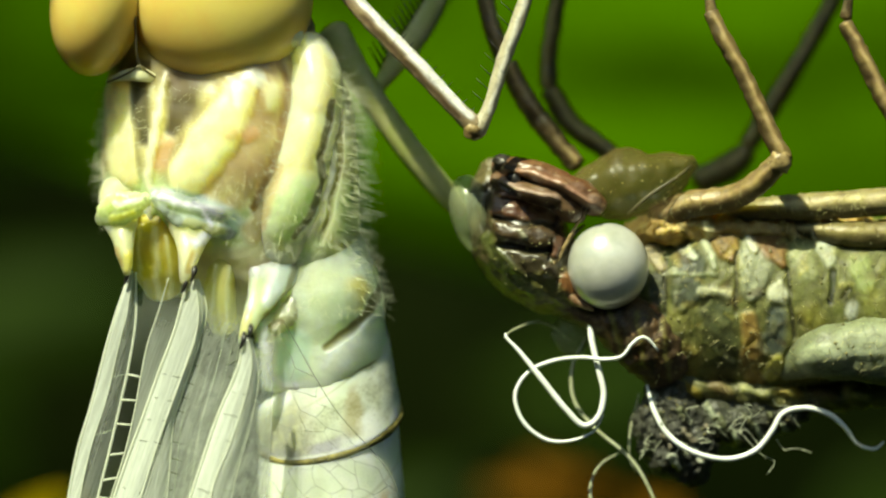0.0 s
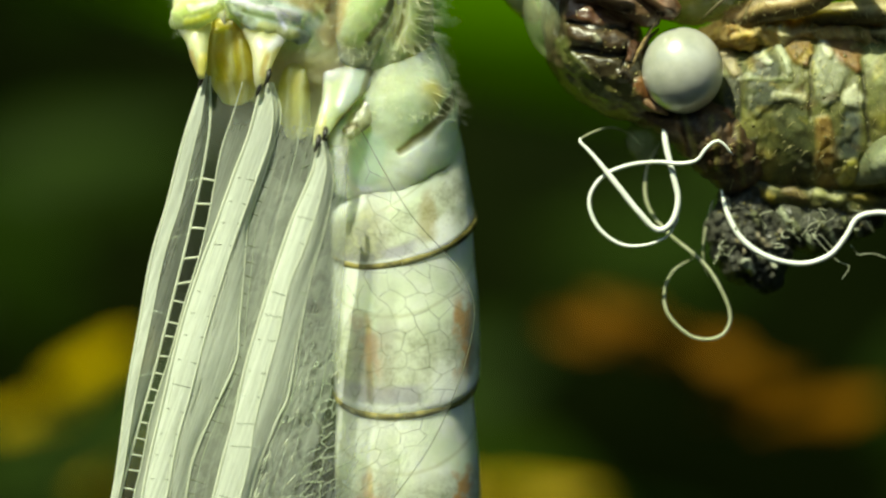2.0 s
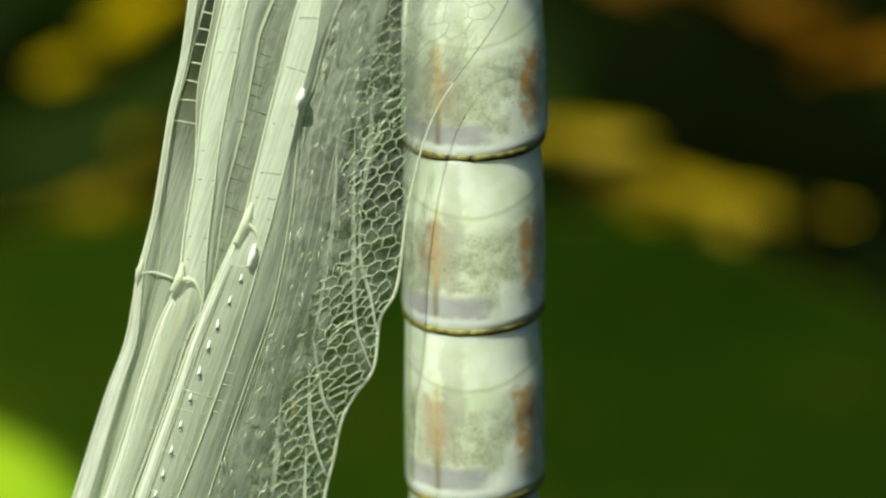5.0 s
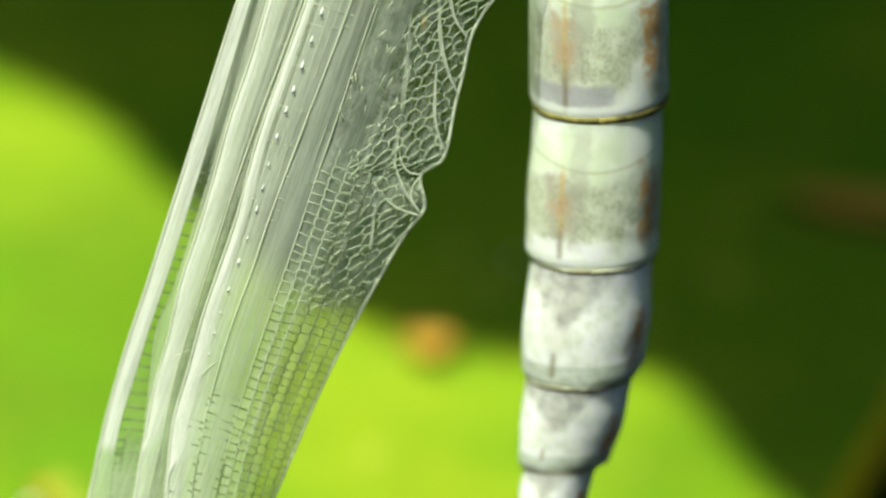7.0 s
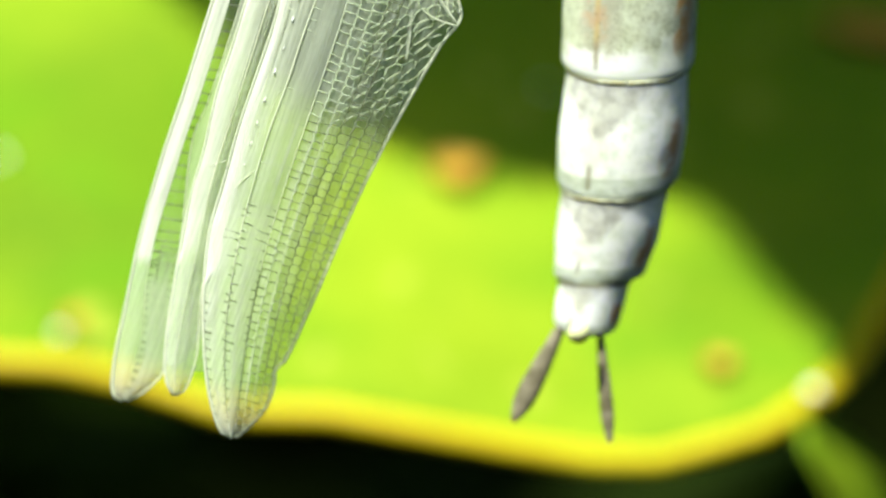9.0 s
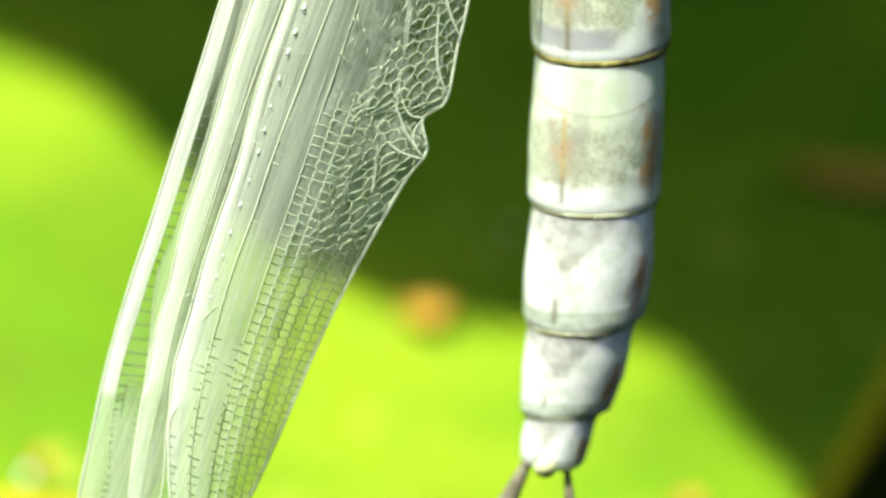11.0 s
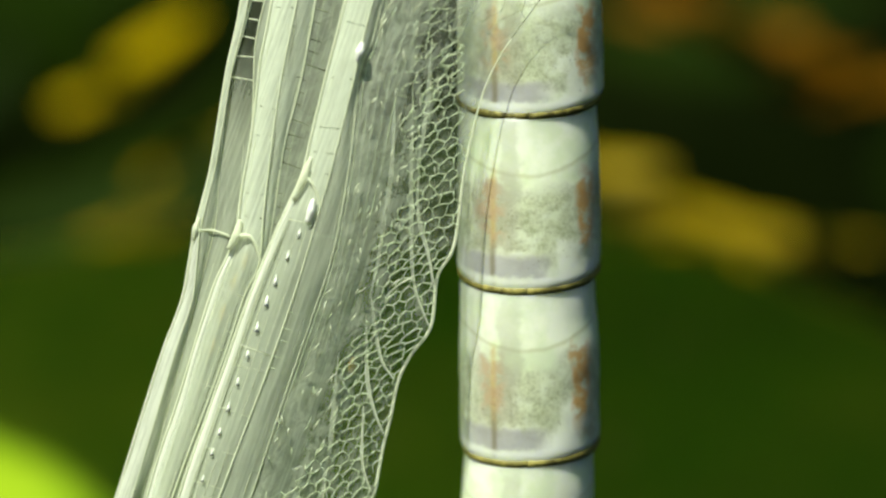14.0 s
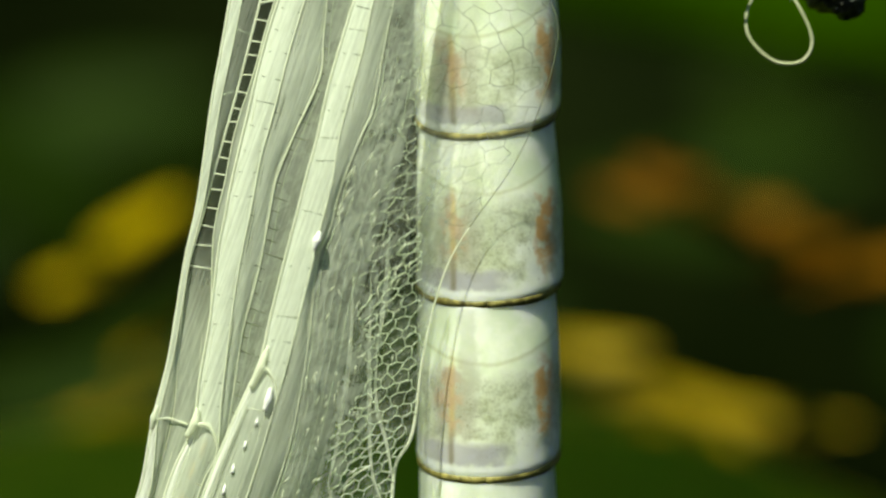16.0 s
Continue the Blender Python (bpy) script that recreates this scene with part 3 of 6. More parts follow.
def water_drop(x, z, r):
    """A low round drop lying on the round leaf."""
    q = (z - 0.551) / 0.71
    o = Vector((x, 0.057 + 0.70 * q, z)) + Vector((0, -0.0012, 0.0012))
    nrm, up = Vector((0, -0.71, 0.70)), Vector((0, 0.70, 0.71))
    verts, faces = [], []
    for i in range(9):
        lat = math.pi * i / 8
        for j in range(16):
            lon = 2 * math.pi * j / 16
            verts.append(o + (Vector((1, 0, 0)) * math.cos(lon) + up * math.sin(lon)) * math.sin(lat) * r + nrm * math.cos(lat) * r * 0.6)
    for i in range(8):
        for j in range(16):
            faces.append((i * 16 + j, i * 16 + (j + 1) % 16, (i + 1) * 16 + (j + 1) % 16, (i + 1) * 16 + j))
    return tagged(part("water_drop", (verts, faces), "glint"), "small bright water drop lying on the round leaf", "water drop", "drops on the leaf")


pad()
# small round leaf lower down, and withered leaves deeper in the shade
DRY = [("dry_leaf", (-0.002, 0.080, 0.5735), (0.0125, 0.078, 0.5695), 0.0032), ("dry_leaf", (0.0035, 0.082, 0.5675), (0.0105, 0.079, 0.5700), 0.0028),
       ("orange_leaf", (0.0135, 0.084, 0.5790), (0.0215, 0.080, 0.5812), 0.0024), ("orange_leaf", (0.0030, 0.084, 0.5842), (0.0115, 0.082, 0.5836), 0.0030),
       ("orange_leaf", (0.0105, 0.084, 0.5825), (0.0150, 0.082, 0.5812), 0.0030), ("dry_leaf", (-0.033, 0.084, 0.578), (-0.0255, 0.080, 0.5805), 0.0035), ("dry_leaf", (-0.034, 0.088, 0.566), (-0.0245, 0.085, 0.5745), 0.0024)]
rnd = random.Random(41)
torn = []
for name, a, z, w in DRY:  # each lies torn into a few uneven pieces
    mid_p, half = (Vector(a) + Vector(z)) / 2, (Vector(z) - Vector(a)) / 2
    for k in range(3):
        c = mid_p + half * (-0.75 + 0.75 * k + rnd.uniform(-0.2, 0.2)) + Vector((0, rnd.uniform(-0.002, 0.003), rnd.gauss(0, 0.0008)))
        way = half * rnd.uniform(0.5, 0.95)
        way.z = way.z * 0.5 + rnd.gauss(0, 0.0004)
        torn.append((name, tuple(c - way), tuple(c + way), w * rnd.uniform(0.6, 1.3)))
DRY = torn
for name, a, z, w in DRY:
    leaf(name, a, z, w, name, "yellow withered leaf among dark foliage" if name == "dry_leaf" else "orange-brown withered leaf among dark foliage", face=(0, -0.7, 0.7), group="withered leaves")
leaf("orange_leaf", (0.009, 0.056, 0.5525), (0.019, 0.056, 0.5515), 0.0028, "spot", "orange withered leaf lying on the round leaf", face=(0, -0.6, 0.8), group="withered leaves")
rnd = random.Random(3)
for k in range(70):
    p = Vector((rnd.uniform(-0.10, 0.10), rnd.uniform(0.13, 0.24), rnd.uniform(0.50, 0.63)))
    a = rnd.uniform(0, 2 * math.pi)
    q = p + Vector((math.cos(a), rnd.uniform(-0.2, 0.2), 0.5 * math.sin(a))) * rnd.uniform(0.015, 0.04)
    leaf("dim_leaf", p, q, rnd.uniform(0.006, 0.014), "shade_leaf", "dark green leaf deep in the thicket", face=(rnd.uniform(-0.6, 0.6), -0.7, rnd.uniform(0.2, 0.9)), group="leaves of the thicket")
leaf("small_leaf", (0.020, 0.05, 0.520), (0.006, 0.036, 0.5325), 0.016, "pad", "small pale green leaf below the round leaf", face=(0.2, -0.6, 0.8))

# the leaf overhead: its front, out of view, is added to shade the leaves behind, and its tip hangs down glowing green
# behind the insects
EDGE_HEIGHT = 0.663


def pad_point(x, z):
    q = (z - 0.551) / 0.71
    return Vector((x, 0.057 + 0.70 * q, z))


def shade_edge():
    """Where the front edge of the overhead leaf has to run for the line between sun and shade on the round leaf."""
    out = []
    for x, z in ((-0.040, 0.5640), (-0.0335, 0.5613), (-0.030, 0.5598), (-0.0275, 0.5577), (-0.0255, 0.5540), (-0.0181, 0.5480), (-0.0135, 0.5453), (-0.008, 0.5442), (-0.001, 0.5436), (0.002, 0.5428), (0.0042, 0.5394), (0.0079, 0.536)):
        p = pad_point(x, z)
        p += sun_to * ((EDGE_HEIGHT - p.z) / sun_to.z)
        out.append((p.x, p.y))
    return out


def overhead():
    e = thing("overhead_leaf", (0.13, 0.09, 0.0), "broad dark leaf overhead, out of view, added for shade, with holes for sun", "leaf")
    line = shade_edge()
    xs = [-0.11] + [p[0] for p in line] + [0.0, 0.14]
    ys = [0.06] + [p[1] for p in line] + [line[-1][1], line[-1][1] + 0.005]
    nx, ny = 150, 60

    def fn(a, b):
        x = -0.13 + 0.27 * a
        edge = float(np.interp(x, xs, ys))
        y = edge + (0.125 - edge) * b
        drop = EDGE_HEIGHT - 0.062 * max(0, (y + 0.02) / 0.14) ** 1.3
        drop -= (0.16 if x > 0 else 0.27) * x * b * b
        return Vector((x, y, drop + 0.0015 * noise.noise(Vector((x * 40, y * 40, 3)))))

    verts = [fn(i / nx, j / ny) for j in range(ny + 1) for i in range(nx + 1)]
    front, back = [], []
    for j in range(ny):
        for i in range(nx):
            ids = (j * (nx + 1) + i, j * (nx + 1) + i + 1, (j + 1) * (nx + 1) + i + 1, (j + 1) * (nx + 1) + i)
            mid = (verts[ids[0]] + verts[ids[2]]) / 2
            gap = False
            for _, a, z, w in DRY:  # holes added so that sun reaches the withered leaves
                a, z = Vector(a), Vector(z)
                best = min((r - sun_to * r.dot(sun_to)).length for r in (mid - a.lerp(z, k / 4) for k in range(5)))
                if best < 0.0013 + 0.0026 * noise.noise(mid * 210):
                    gap = True
            if not gap:
                # one surface split in two: a dark unseen front, a glowing green back
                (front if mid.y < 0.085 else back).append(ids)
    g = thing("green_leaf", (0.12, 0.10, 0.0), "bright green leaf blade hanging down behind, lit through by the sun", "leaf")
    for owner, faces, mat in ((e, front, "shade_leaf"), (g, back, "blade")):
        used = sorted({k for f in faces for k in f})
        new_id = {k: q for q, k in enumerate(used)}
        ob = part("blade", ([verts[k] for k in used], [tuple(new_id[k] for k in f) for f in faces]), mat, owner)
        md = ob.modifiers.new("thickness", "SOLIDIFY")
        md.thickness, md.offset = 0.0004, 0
    stem = [(0.115, 0.10, 0.615), (0.125, 0.105, 0.59), (0.122, 0.10, 0.3), (0.12, 0.10, 0.0)]
    part("stalk", tubes([(spline([(x / K + 784, 441 + (0.6 - z) / K, y / K) for x, y, z in stem], 24), 60)], 8, plain), "blade", g)
    stalk = [(0.12, 0.07, 0.636), (0.135, 0.075, 0.6), (0.135, 0.08, 0.3), (0.13, 0.09, 0.0)]
    part("stalk", tubes([(spline([(x / K + 784, 441 + (0.6 - z) / K, y / K) for x, y, z in stalk], 24), 80)], 8, plain), "shade_leaf", e)


overhead()

for x, z, r in ((-0.0335, 0.5358, 0.0003), (0.0068, 0.5330, 0.00038), (-0.0372, 0.5444, 0.00028), (-0.007, 0.5479, 0.00025)):
    water_drop(x, z, r)

# ---- the dragonfly ----
fly = thing("dragonfly", at(560, -60, 60), "freshly emerged pale green dragonfly hanging with folded milky wings", "dragonfly")

# abdomen: rings as (left, right, left height, middle height, right height)
RINGS = [
    (452, 672, 720, 650, 528), (455, 703, 790, 814, 735), (462, 704, 1047, 1087, 1026), (460, 703, 1349, 1386, 1340), (458, 698, 1655, 1697, 1648),
    (463, 693, 1966, 2003, 1958), (455, 675, 2238, 2274, 2238), (447, 642, 2456, 2485, 2450), (442, 571, 2624, 2636, 2626), (436, 541, 2703, 2728, 2713)]
SKIRT = [(3, 6), (3, 12), (3, 12), (4, 9), (6, 9), (8, 7), (9, 13), (9, 19), (4, 5)]  # how far the lower part of each segment stands out, left and right
DEEP = 150


def girth(l, r, vl, vm, vr, k, grow=0.0):
    a = 2 * math.pi * k
    ru = (r - l) / 2 + grow
    sag, slope, vc = vm - (vl + vr) / 2, (vr - vl) / 2, (vl + vr) / 2
    return ((l + r) / 2 + ru * math.sin(a), vc + sag * math.cos(a) + slope * math.sin(a), DEEP - ru * 0.95 * math.cos(a))


def segment(r0, r1, skirt, drop, seed):
    """A cup that widens downward and closes sharply over the next joint."""
    verts, faces, sa, aa = [], [], [], []
    n, seg = 40, 56
    for i in range(n + 1):
        s = 1 - (1 - i / n) ** 1.5
        l, r, vl, vm, vr = (x + (y - x) * s for x, y in zip(r0, r1))
        rise, fall = min(1, s / 0.62), max(0, (s - drop) / (1 - drop))
        k = rise * rise * (3 - 2 * rise) * (1 - fall ** 1.4) - 0.35 * math.exp(-(s / 0.05) ** 2)
        row, deep = (l - skirt[0] * k, r + skirt[1] * k, vl, vm, vr), (r - l) / 2 + 2.0 * k
        for j in range(seg):
            p = girth(*row, j / seg)
            p = (p[0], p[1], DEEP - deep * 0.95 * math.cos(2 * math.pi * j / seg))
            g = noise.noise(Vector(p) * 0.012 + Vector((seed, 0, 0))) * 2.0 + noise.noise(Vector(p) * 0.04 + Vector((0, seed, 0))) * 0.8
            verts.append(at(p[0] + g * math.sin(2 * math.pi * j / seg), p[1], p[2] - g))
            sa.append(s)
            aa.append(math.sin(2 * math.pi * j / seg))
    for i in range(n):
        for j in range(seg):
            k = (j + 1) % seg
            faces.append((i * seg + j, i * seg + k, (i + 1) * seg + k, (i + 1) * seg + j))
    faces.append(tuple(range(seg))[::-1])
    faces.append(tuple(n * seg + j for j in range(seg)))
    return verts, faces, {"s": sa, "a": aa}


for i in range(len(RINGS) - 1):
    body = part("abdomen_segment", segment(RINGS[i], RINGS[i + 1], SKIRT[i], 0.955 if i < 6 else 0.93, i * 7.3), "abdomen_white" if i >= 6 else "abdomen_bloom" if i == 5 else "abdomen" if i else "abdomen_first", fly)
    if i < 8:
        l, r, vl, vm, vr = RINGS[i + 1]
        pts = [girth(l, r, vl - 1, vm - 1, vr - 1, k, -3.0) for k in np.linspace(0, 1, 49)]
        wide = [(7.5 + 5.5 * max(0, math.sin(2 * math.pi * k - 0.35)) if i < 5 else 6.0) * (1 + 0.18 * noise.noise(Vector((k * 14, i, 0)))) for k in np.linspace(0, 1, 49)]
        part("ring", tubes([(pts, wide)], 8, flat=0.8), "ring" if i < 5 else "ring_pale", body, "dark olive joint ring")
for a, b, w in (((446, 2712, 130), (362, 2880, 110), 19), ((516, 2718, 130), (534, 2922, 110), 12)):
    mid = [(a[k] + b[k]) / 2 for k in range(3)]
    part("cercus", loft([(*a, w * 0.5, 8), (*mid, w, 7), (*[(m * 0.4 + b[k] * 0.6) for k, m in enumerate(mid)], w, 6), (*b, w * 0.35, 3)], 18, 10), "tail", fly, "dark brown leaf-shaped tail appendage")
part("tail_tip", ball(478, 2722, 70, 20, 19, 18), "pale", fly, "pale round tail tip")

# thorax
CREAM, MINT, TAN, BROWN, DARK, LIME = tone(248, 236, 170), tone(212, 232, 180), tone(224, 208, 152), tone(180, 148, 100), tone(124, 114, 70), tone(212, 224, 128)
WHITE, GREY = tone(240, 244, 226), tone(168, 170, 150)
# band under the eyes and hollows coloured darker as shading; seams are dark
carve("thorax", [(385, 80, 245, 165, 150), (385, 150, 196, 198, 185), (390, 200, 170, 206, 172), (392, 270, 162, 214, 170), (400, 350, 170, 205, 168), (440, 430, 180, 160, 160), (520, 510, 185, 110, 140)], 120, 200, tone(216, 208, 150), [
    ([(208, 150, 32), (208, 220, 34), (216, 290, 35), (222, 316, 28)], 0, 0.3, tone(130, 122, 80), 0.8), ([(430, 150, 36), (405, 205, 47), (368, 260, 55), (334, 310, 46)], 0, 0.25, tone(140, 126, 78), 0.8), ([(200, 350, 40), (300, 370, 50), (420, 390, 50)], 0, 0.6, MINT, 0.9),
    ([(470, 60, 80), (455, 170, 78), (430, 270, 74), (400, 330, 52)], 12, 0.25, TAN, 0.9),
    ([(462, 120, 36), (455, 200, 40), (445, 290, 36)], 2.4, 0.5, BROWN, 0.55),
    ([(208, 150, 22), (208, 220, 25), (216, 290, 26), (222, 314, 20)], 9.6, 0.16, CREAM, 1.0),
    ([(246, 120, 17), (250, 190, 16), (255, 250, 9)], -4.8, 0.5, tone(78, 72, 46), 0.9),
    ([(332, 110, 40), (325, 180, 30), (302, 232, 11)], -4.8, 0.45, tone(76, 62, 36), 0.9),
    ([(290, 258, 16), (284, 290, 14)], 1.2, 0.4, tone(212, 176, 130), 0.8),
    ([(430, 150, 26), (405, 205, 36), (368, 260, 44), (334, 308, 36)], 13.2, 0.16, tone(252, 242, 176), 1.0),
    ([(345, 290, 30), (330, 312, 26)], 3, 0.4, tone(255, 244, 180), 0.9),
    ([(450, 130, 16), (455, 140, 14)], 5.4, 0.3, WHITE, 0.8), ([(478, 160, 14), (482, 185, 12)], 5.4, 0.3, tone(230, 226, 170), 0.9),
    ([(404, 232, 13), (412, 236, 11)], 4.2, 0.3, tone(230, 205, 140), 0.9), ([(440, 240, 12), (448, 236, 12)], 3.6, 0.3, tone(226, 190, 140), 0.9),
    ([(425, 150, 8), (420, 185, 8)], 3.6, 0.4, tone(214, 220, 214), 0.9), ([(440, 118, 9), (470, 112, 10)], 3.6, 0.4, tone(214, 220, 214), 0.7),
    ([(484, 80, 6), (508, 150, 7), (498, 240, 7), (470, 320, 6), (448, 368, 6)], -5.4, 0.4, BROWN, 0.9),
    ([(292, 140, 6), (276, 215, 7), (264, 290, 7), (262, 350, 8), (264, 400, 6)], 15.6, 0.3, tone(236, 232, 190), 0.9),
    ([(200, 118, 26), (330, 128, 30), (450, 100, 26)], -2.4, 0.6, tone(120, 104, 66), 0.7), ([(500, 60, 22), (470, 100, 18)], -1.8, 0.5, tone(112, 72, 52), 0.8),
    ([(180, 140, 8), (172, 250, 8), (176, 350, 8)], 0, 0.5, tone(200, 190, 170), 0.6),
    ([(190, 345, 26), (230, 352, 22), (256, 350, 14)], -2.4, 0.4, tone(190, 206, 150), 0.8),
    ([(275, 345, 12), (320, 356, 20), (370, 378, 26), (410, 392, 22)], 8.4, 0.35, tone(206, 224, 204), 1.0),
    ([(290, 352, 6), (340, 362, 8), (392, 376, 7)], 6, 0.3, tone(248, 252, 246), 0.9), ([(300, 372, 7), (350, 392, 9)], 4.8, 0.3, tone(170, 196, 130), 0.8),
    ([(470, 380, 22), (450, 410, 22)], 2.4, 0.4, tone(206, 178, 120), 0.7),
], "soft_skin", fly, "pale hairy thorax with cream shoulder stripes", 5, 0.012, seed=2.0)
carve("thorax_side", [(528, 100, 150, 52, 90), (538, 200, 132, 72, 112), (534, 300, 128, 84, 116), (528, 400, 136, 92, 112), (530, 480, 150, 88, 100)], 70, 90, tone(224, 230, 172), [
    ([(560, 300, 60), (540, 400, 60)], 0, 0.6, tone(210, 230, 170), 0.8), ([(470, 330, 30), (450, 420, 34)], 0, 0.6, tone(206, 190, 130), 0.7)], "soft_skin", fly, "pale green side of the thorax", 2, 0.015, seed=3.0)
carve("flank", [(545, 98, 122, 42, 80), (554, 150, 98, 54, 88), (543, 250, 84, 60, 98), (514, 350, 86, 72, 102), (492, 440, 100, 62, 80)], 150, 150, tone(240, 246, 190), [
    ([(556, 110, 30), (560, 170, 34)], 6, 0.4, CREAM, 0.9), ([(540, 240, 30), (530, 290, 26)], 3.6, 0.5, tone(240, 232, 158), 0.8),
    ([(520, 350, 44), (500, 390, 40)], 5.4, 0.4, tone(206, 230, 166), 0.9), ([(492, 300, 12), (470, 350, 16), (458, 400, 14)], -1.8, 0.5, tone(214, 186, 130), 0.8),
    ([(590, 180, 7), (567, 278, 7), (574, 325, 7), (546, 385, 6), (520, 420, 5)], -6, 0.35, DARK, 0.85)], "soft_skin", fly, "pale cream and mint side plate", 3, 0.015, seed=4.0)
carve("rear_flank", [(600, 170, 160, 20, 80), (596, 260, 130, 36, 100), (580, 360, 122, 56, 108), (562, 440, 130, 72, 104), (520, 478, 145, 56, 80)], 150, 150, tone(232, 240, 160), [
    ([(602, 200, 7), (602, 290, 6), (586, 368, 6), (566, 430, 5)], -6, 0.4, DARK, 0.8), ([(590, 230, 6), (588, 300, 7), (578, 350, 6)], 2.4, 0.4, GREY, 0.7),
    ([(612, 330, 14), (606, 400, 22)], 3.6, 0.5, tone(204, 226, 150), 0.9), ([(560, 450, 30), (530, 470, 26)], 4.8, 0.4, tone(200, 222, 148), 0.9)], "soft_skin", fly, "yellow-green rear side plate", 3, 0.015, seed=6.0)
carve("waist", [(585, 420, 146, 60, 100), (575, 500, 142, 100, 126), (566, 590, 146, 116, 120), (572, 672, 154, 119, 114)], 140, 190, tone(224, 240, 204), [
    ([(482, 616, 18), (494, 650, 24), (512, 690, 16)], 3, 0.3, tone(236, 242, 230), 0.9), ([(540, 470, 40), (570, 510, 40)], -1, 0.7, tone(196, 204, 164), 0.7), ([(632, 515, 24), (628, 535, 18)], 2.4, 0.5, tone(240, 226, 130), 0.9), ([(560, 560, 46), (600, 540, 40)], 3.6, 0.5, tone(196, 210, 178), 0.9),
    ([(575, 616, 7), (620, 588, 9), (655, 550, 9), (678, 505, 8)], -3, 0.3, tone(128, 118, 66), 0.9), ([(520, 610, 30), (515, 650, 30)], 3, 0.3, tone(200, 226, 196), 0.9),
    ([(600, 640, 30), (650, 600, 24), (690, 560, 18)], 3.6, 0.4, tone(228, 240, 214), 0.9), ([(600, 680, 4), (650, 655, 5), (698, 626, 5)], -3, 0.4, tone(130, 128, 62), 0.8)], "soft_skin", fly, "pale green waist", 3, 0.015, cap=0.25, seed=8.0)
carve("wing_hinge", [(212, 330, 76, 34, 12), (210, 362, 52, 36, 14), (213, 392, 24, 31, 14), (218, 425, 4, 20, 14), (222, 455, -6, 14, 12), (225, 484, -10, 7, 9)], 44, 44, tone(206, 208, 140), [
    ([(225, 378, 14), (200, 384, 10)], 2.4, 0.5, tone(206, 212, 100), 0.8), ([(176, 388, 9), (188, 398, 10)], 2.4, 0.5, WHITE, 0.9), ([(229, 452, 11), (224, 474, 10)], 4.2, 0.4, tone(240, 218, 100), 1.0), ([(206, 440, 5), (212, 470, 5)], -1.8, 0.5, tone(204, 170, 100), 0.8)], "soft_skin", fly, "cream wing hinge", 2, 0.03, seed=1.5)
carve("wing_hinge", [(360, 335, 76, 50, 12), (345, 368, 46, 56, 14), (340, 402, 14, 44, 15), (336, 440, -10, 24, 14), (331, 470, -22, 16, 12), (326, 500, -24, 8, 9)], 44, 44, tone(212, 206, 146), [
    ([(310, 398, 9), (372, 404, 10)], 2.4, 0.5, tone(204, 214, 120), 0.8), ([(375, 416, 10), (350, 430, 8)], 2.4, 0.5, WHITE, 0.9), ([(342, 450, 5), (334, 482, 5)], -2.4, 0.5, tone(190, 160, 96), 0.8)], "soft_skin", fly, "cream wing hinge", 2, 0.03, seed=2.5)
carve("wing_hinge", [(520, 395, 86, 40, 14), (504, 430, 62, 54, 14), (484, 480, 40, 46, 13), (458, 535, 14, 24, 11), (440, 575, -8, 14, 10), (428, 606, -12, 7, 8)], 54, 54, tone(196, 216, 156), [
    ([(480, 470, 20), (440, 478, 14)], 2.4, 0.5, tone(222, 230, 196), 0.9), ([(432, 560, 12), (428, 590, 10)], 2.4, 0.4, tone(226, 206, 120), 0.7), ([(505, 490, 26), (480, 535, 14)], 4.2, 0.35, tone(206, 232, 196), 0.9), ([(424, 496, 16), (416, 530, 12)], 1.2, 0.5, tone(196, 204, 110), 0.9), ([(520, 470, 6), (510, 520, 5), (470, 560, 4)], -3, 0.4, tone(140, 130, 70), 0.7)], "soft_skin", fly, "mint wing hinge", 2, 0.03, seed=3.5)
carve("collar", [(272, 348, 8, 11.4, 10.5), (300, 362, 4, 22.8, 13.5), (345, 380, 2, 32.3, 15), (395, 395, 14, 30.4, 16.5), (432, 410, 34, 17.1, 13.5)], 60, 40, tone(182, 202, 168), [
    ([(285, 350, 5), (340, 362, 6), (400, 380, 6)], 3.6, 0.4, tone(250, 252, 246), 0.9), ([(300, 368, 4), (350, 384, 5), (410, 396, 4)], -3, 0.5, tone(140, 160, 110), 0.8), ([(330, 396, 8), (390, 410, 8)], 3, 0.4, tone(214, 220, 120), 0.7), ([(360, 378, 4), (375, 400, 4)], 3, 0.4, tone(250, 252, 250), 0.8)], "soft_skin", fly, "wrinkled shiny white collar", 6, 0.05, seed=11.0)
carve("collar", [(258, 352, -2, 13.3, 10.5), (230, 364, -4, 26.6, 13.5), (198, 376, 8, 26.6, 15), (174, 388, 30, 11.4, 9)], 50, 36, tone(176, 196, 132), [
    ([(250, 352, 5), (205, 362, 6)], 3, 0.4, tone(236, 240, 216), 0.9), ([(235, 376, 5), (195, 388, 6)], 2.4, 0.5, tone(206, 212, 90), 0.9), ([(245, 364, 3), (190, 380, 3)], -2.4, 0.5, tone(150, 160, 100), 0.8)], "soft_skin", fly, "wrinkled shiny white collar", 5, 0.05, seed=12.0)
carve("wing_root", [(276, 395, 52, 34, 20), (276, 435, 48, 48, 22), (282, 480, 52, 46, 16), (288, 515, 60, 32, 8)], 50, 44, tone(206, 184, 66), [
    ([(244, 400, 4), (248, 520, 4)], 3.6, 0.5, tone(236, 220, 130), 0.9), ([(272, 405, 5), (282, 540, 5)], 3.6, 0.5, tone(230, 218, 140), 0.9), ([(292, 420, 5), (306, 550, 5)], 3.6, 0.5, tone(224, 214, 130), 0.9)], "soft_skin", fly, "yellow folded wing root", 1.5, 0.03, seed=5.5)
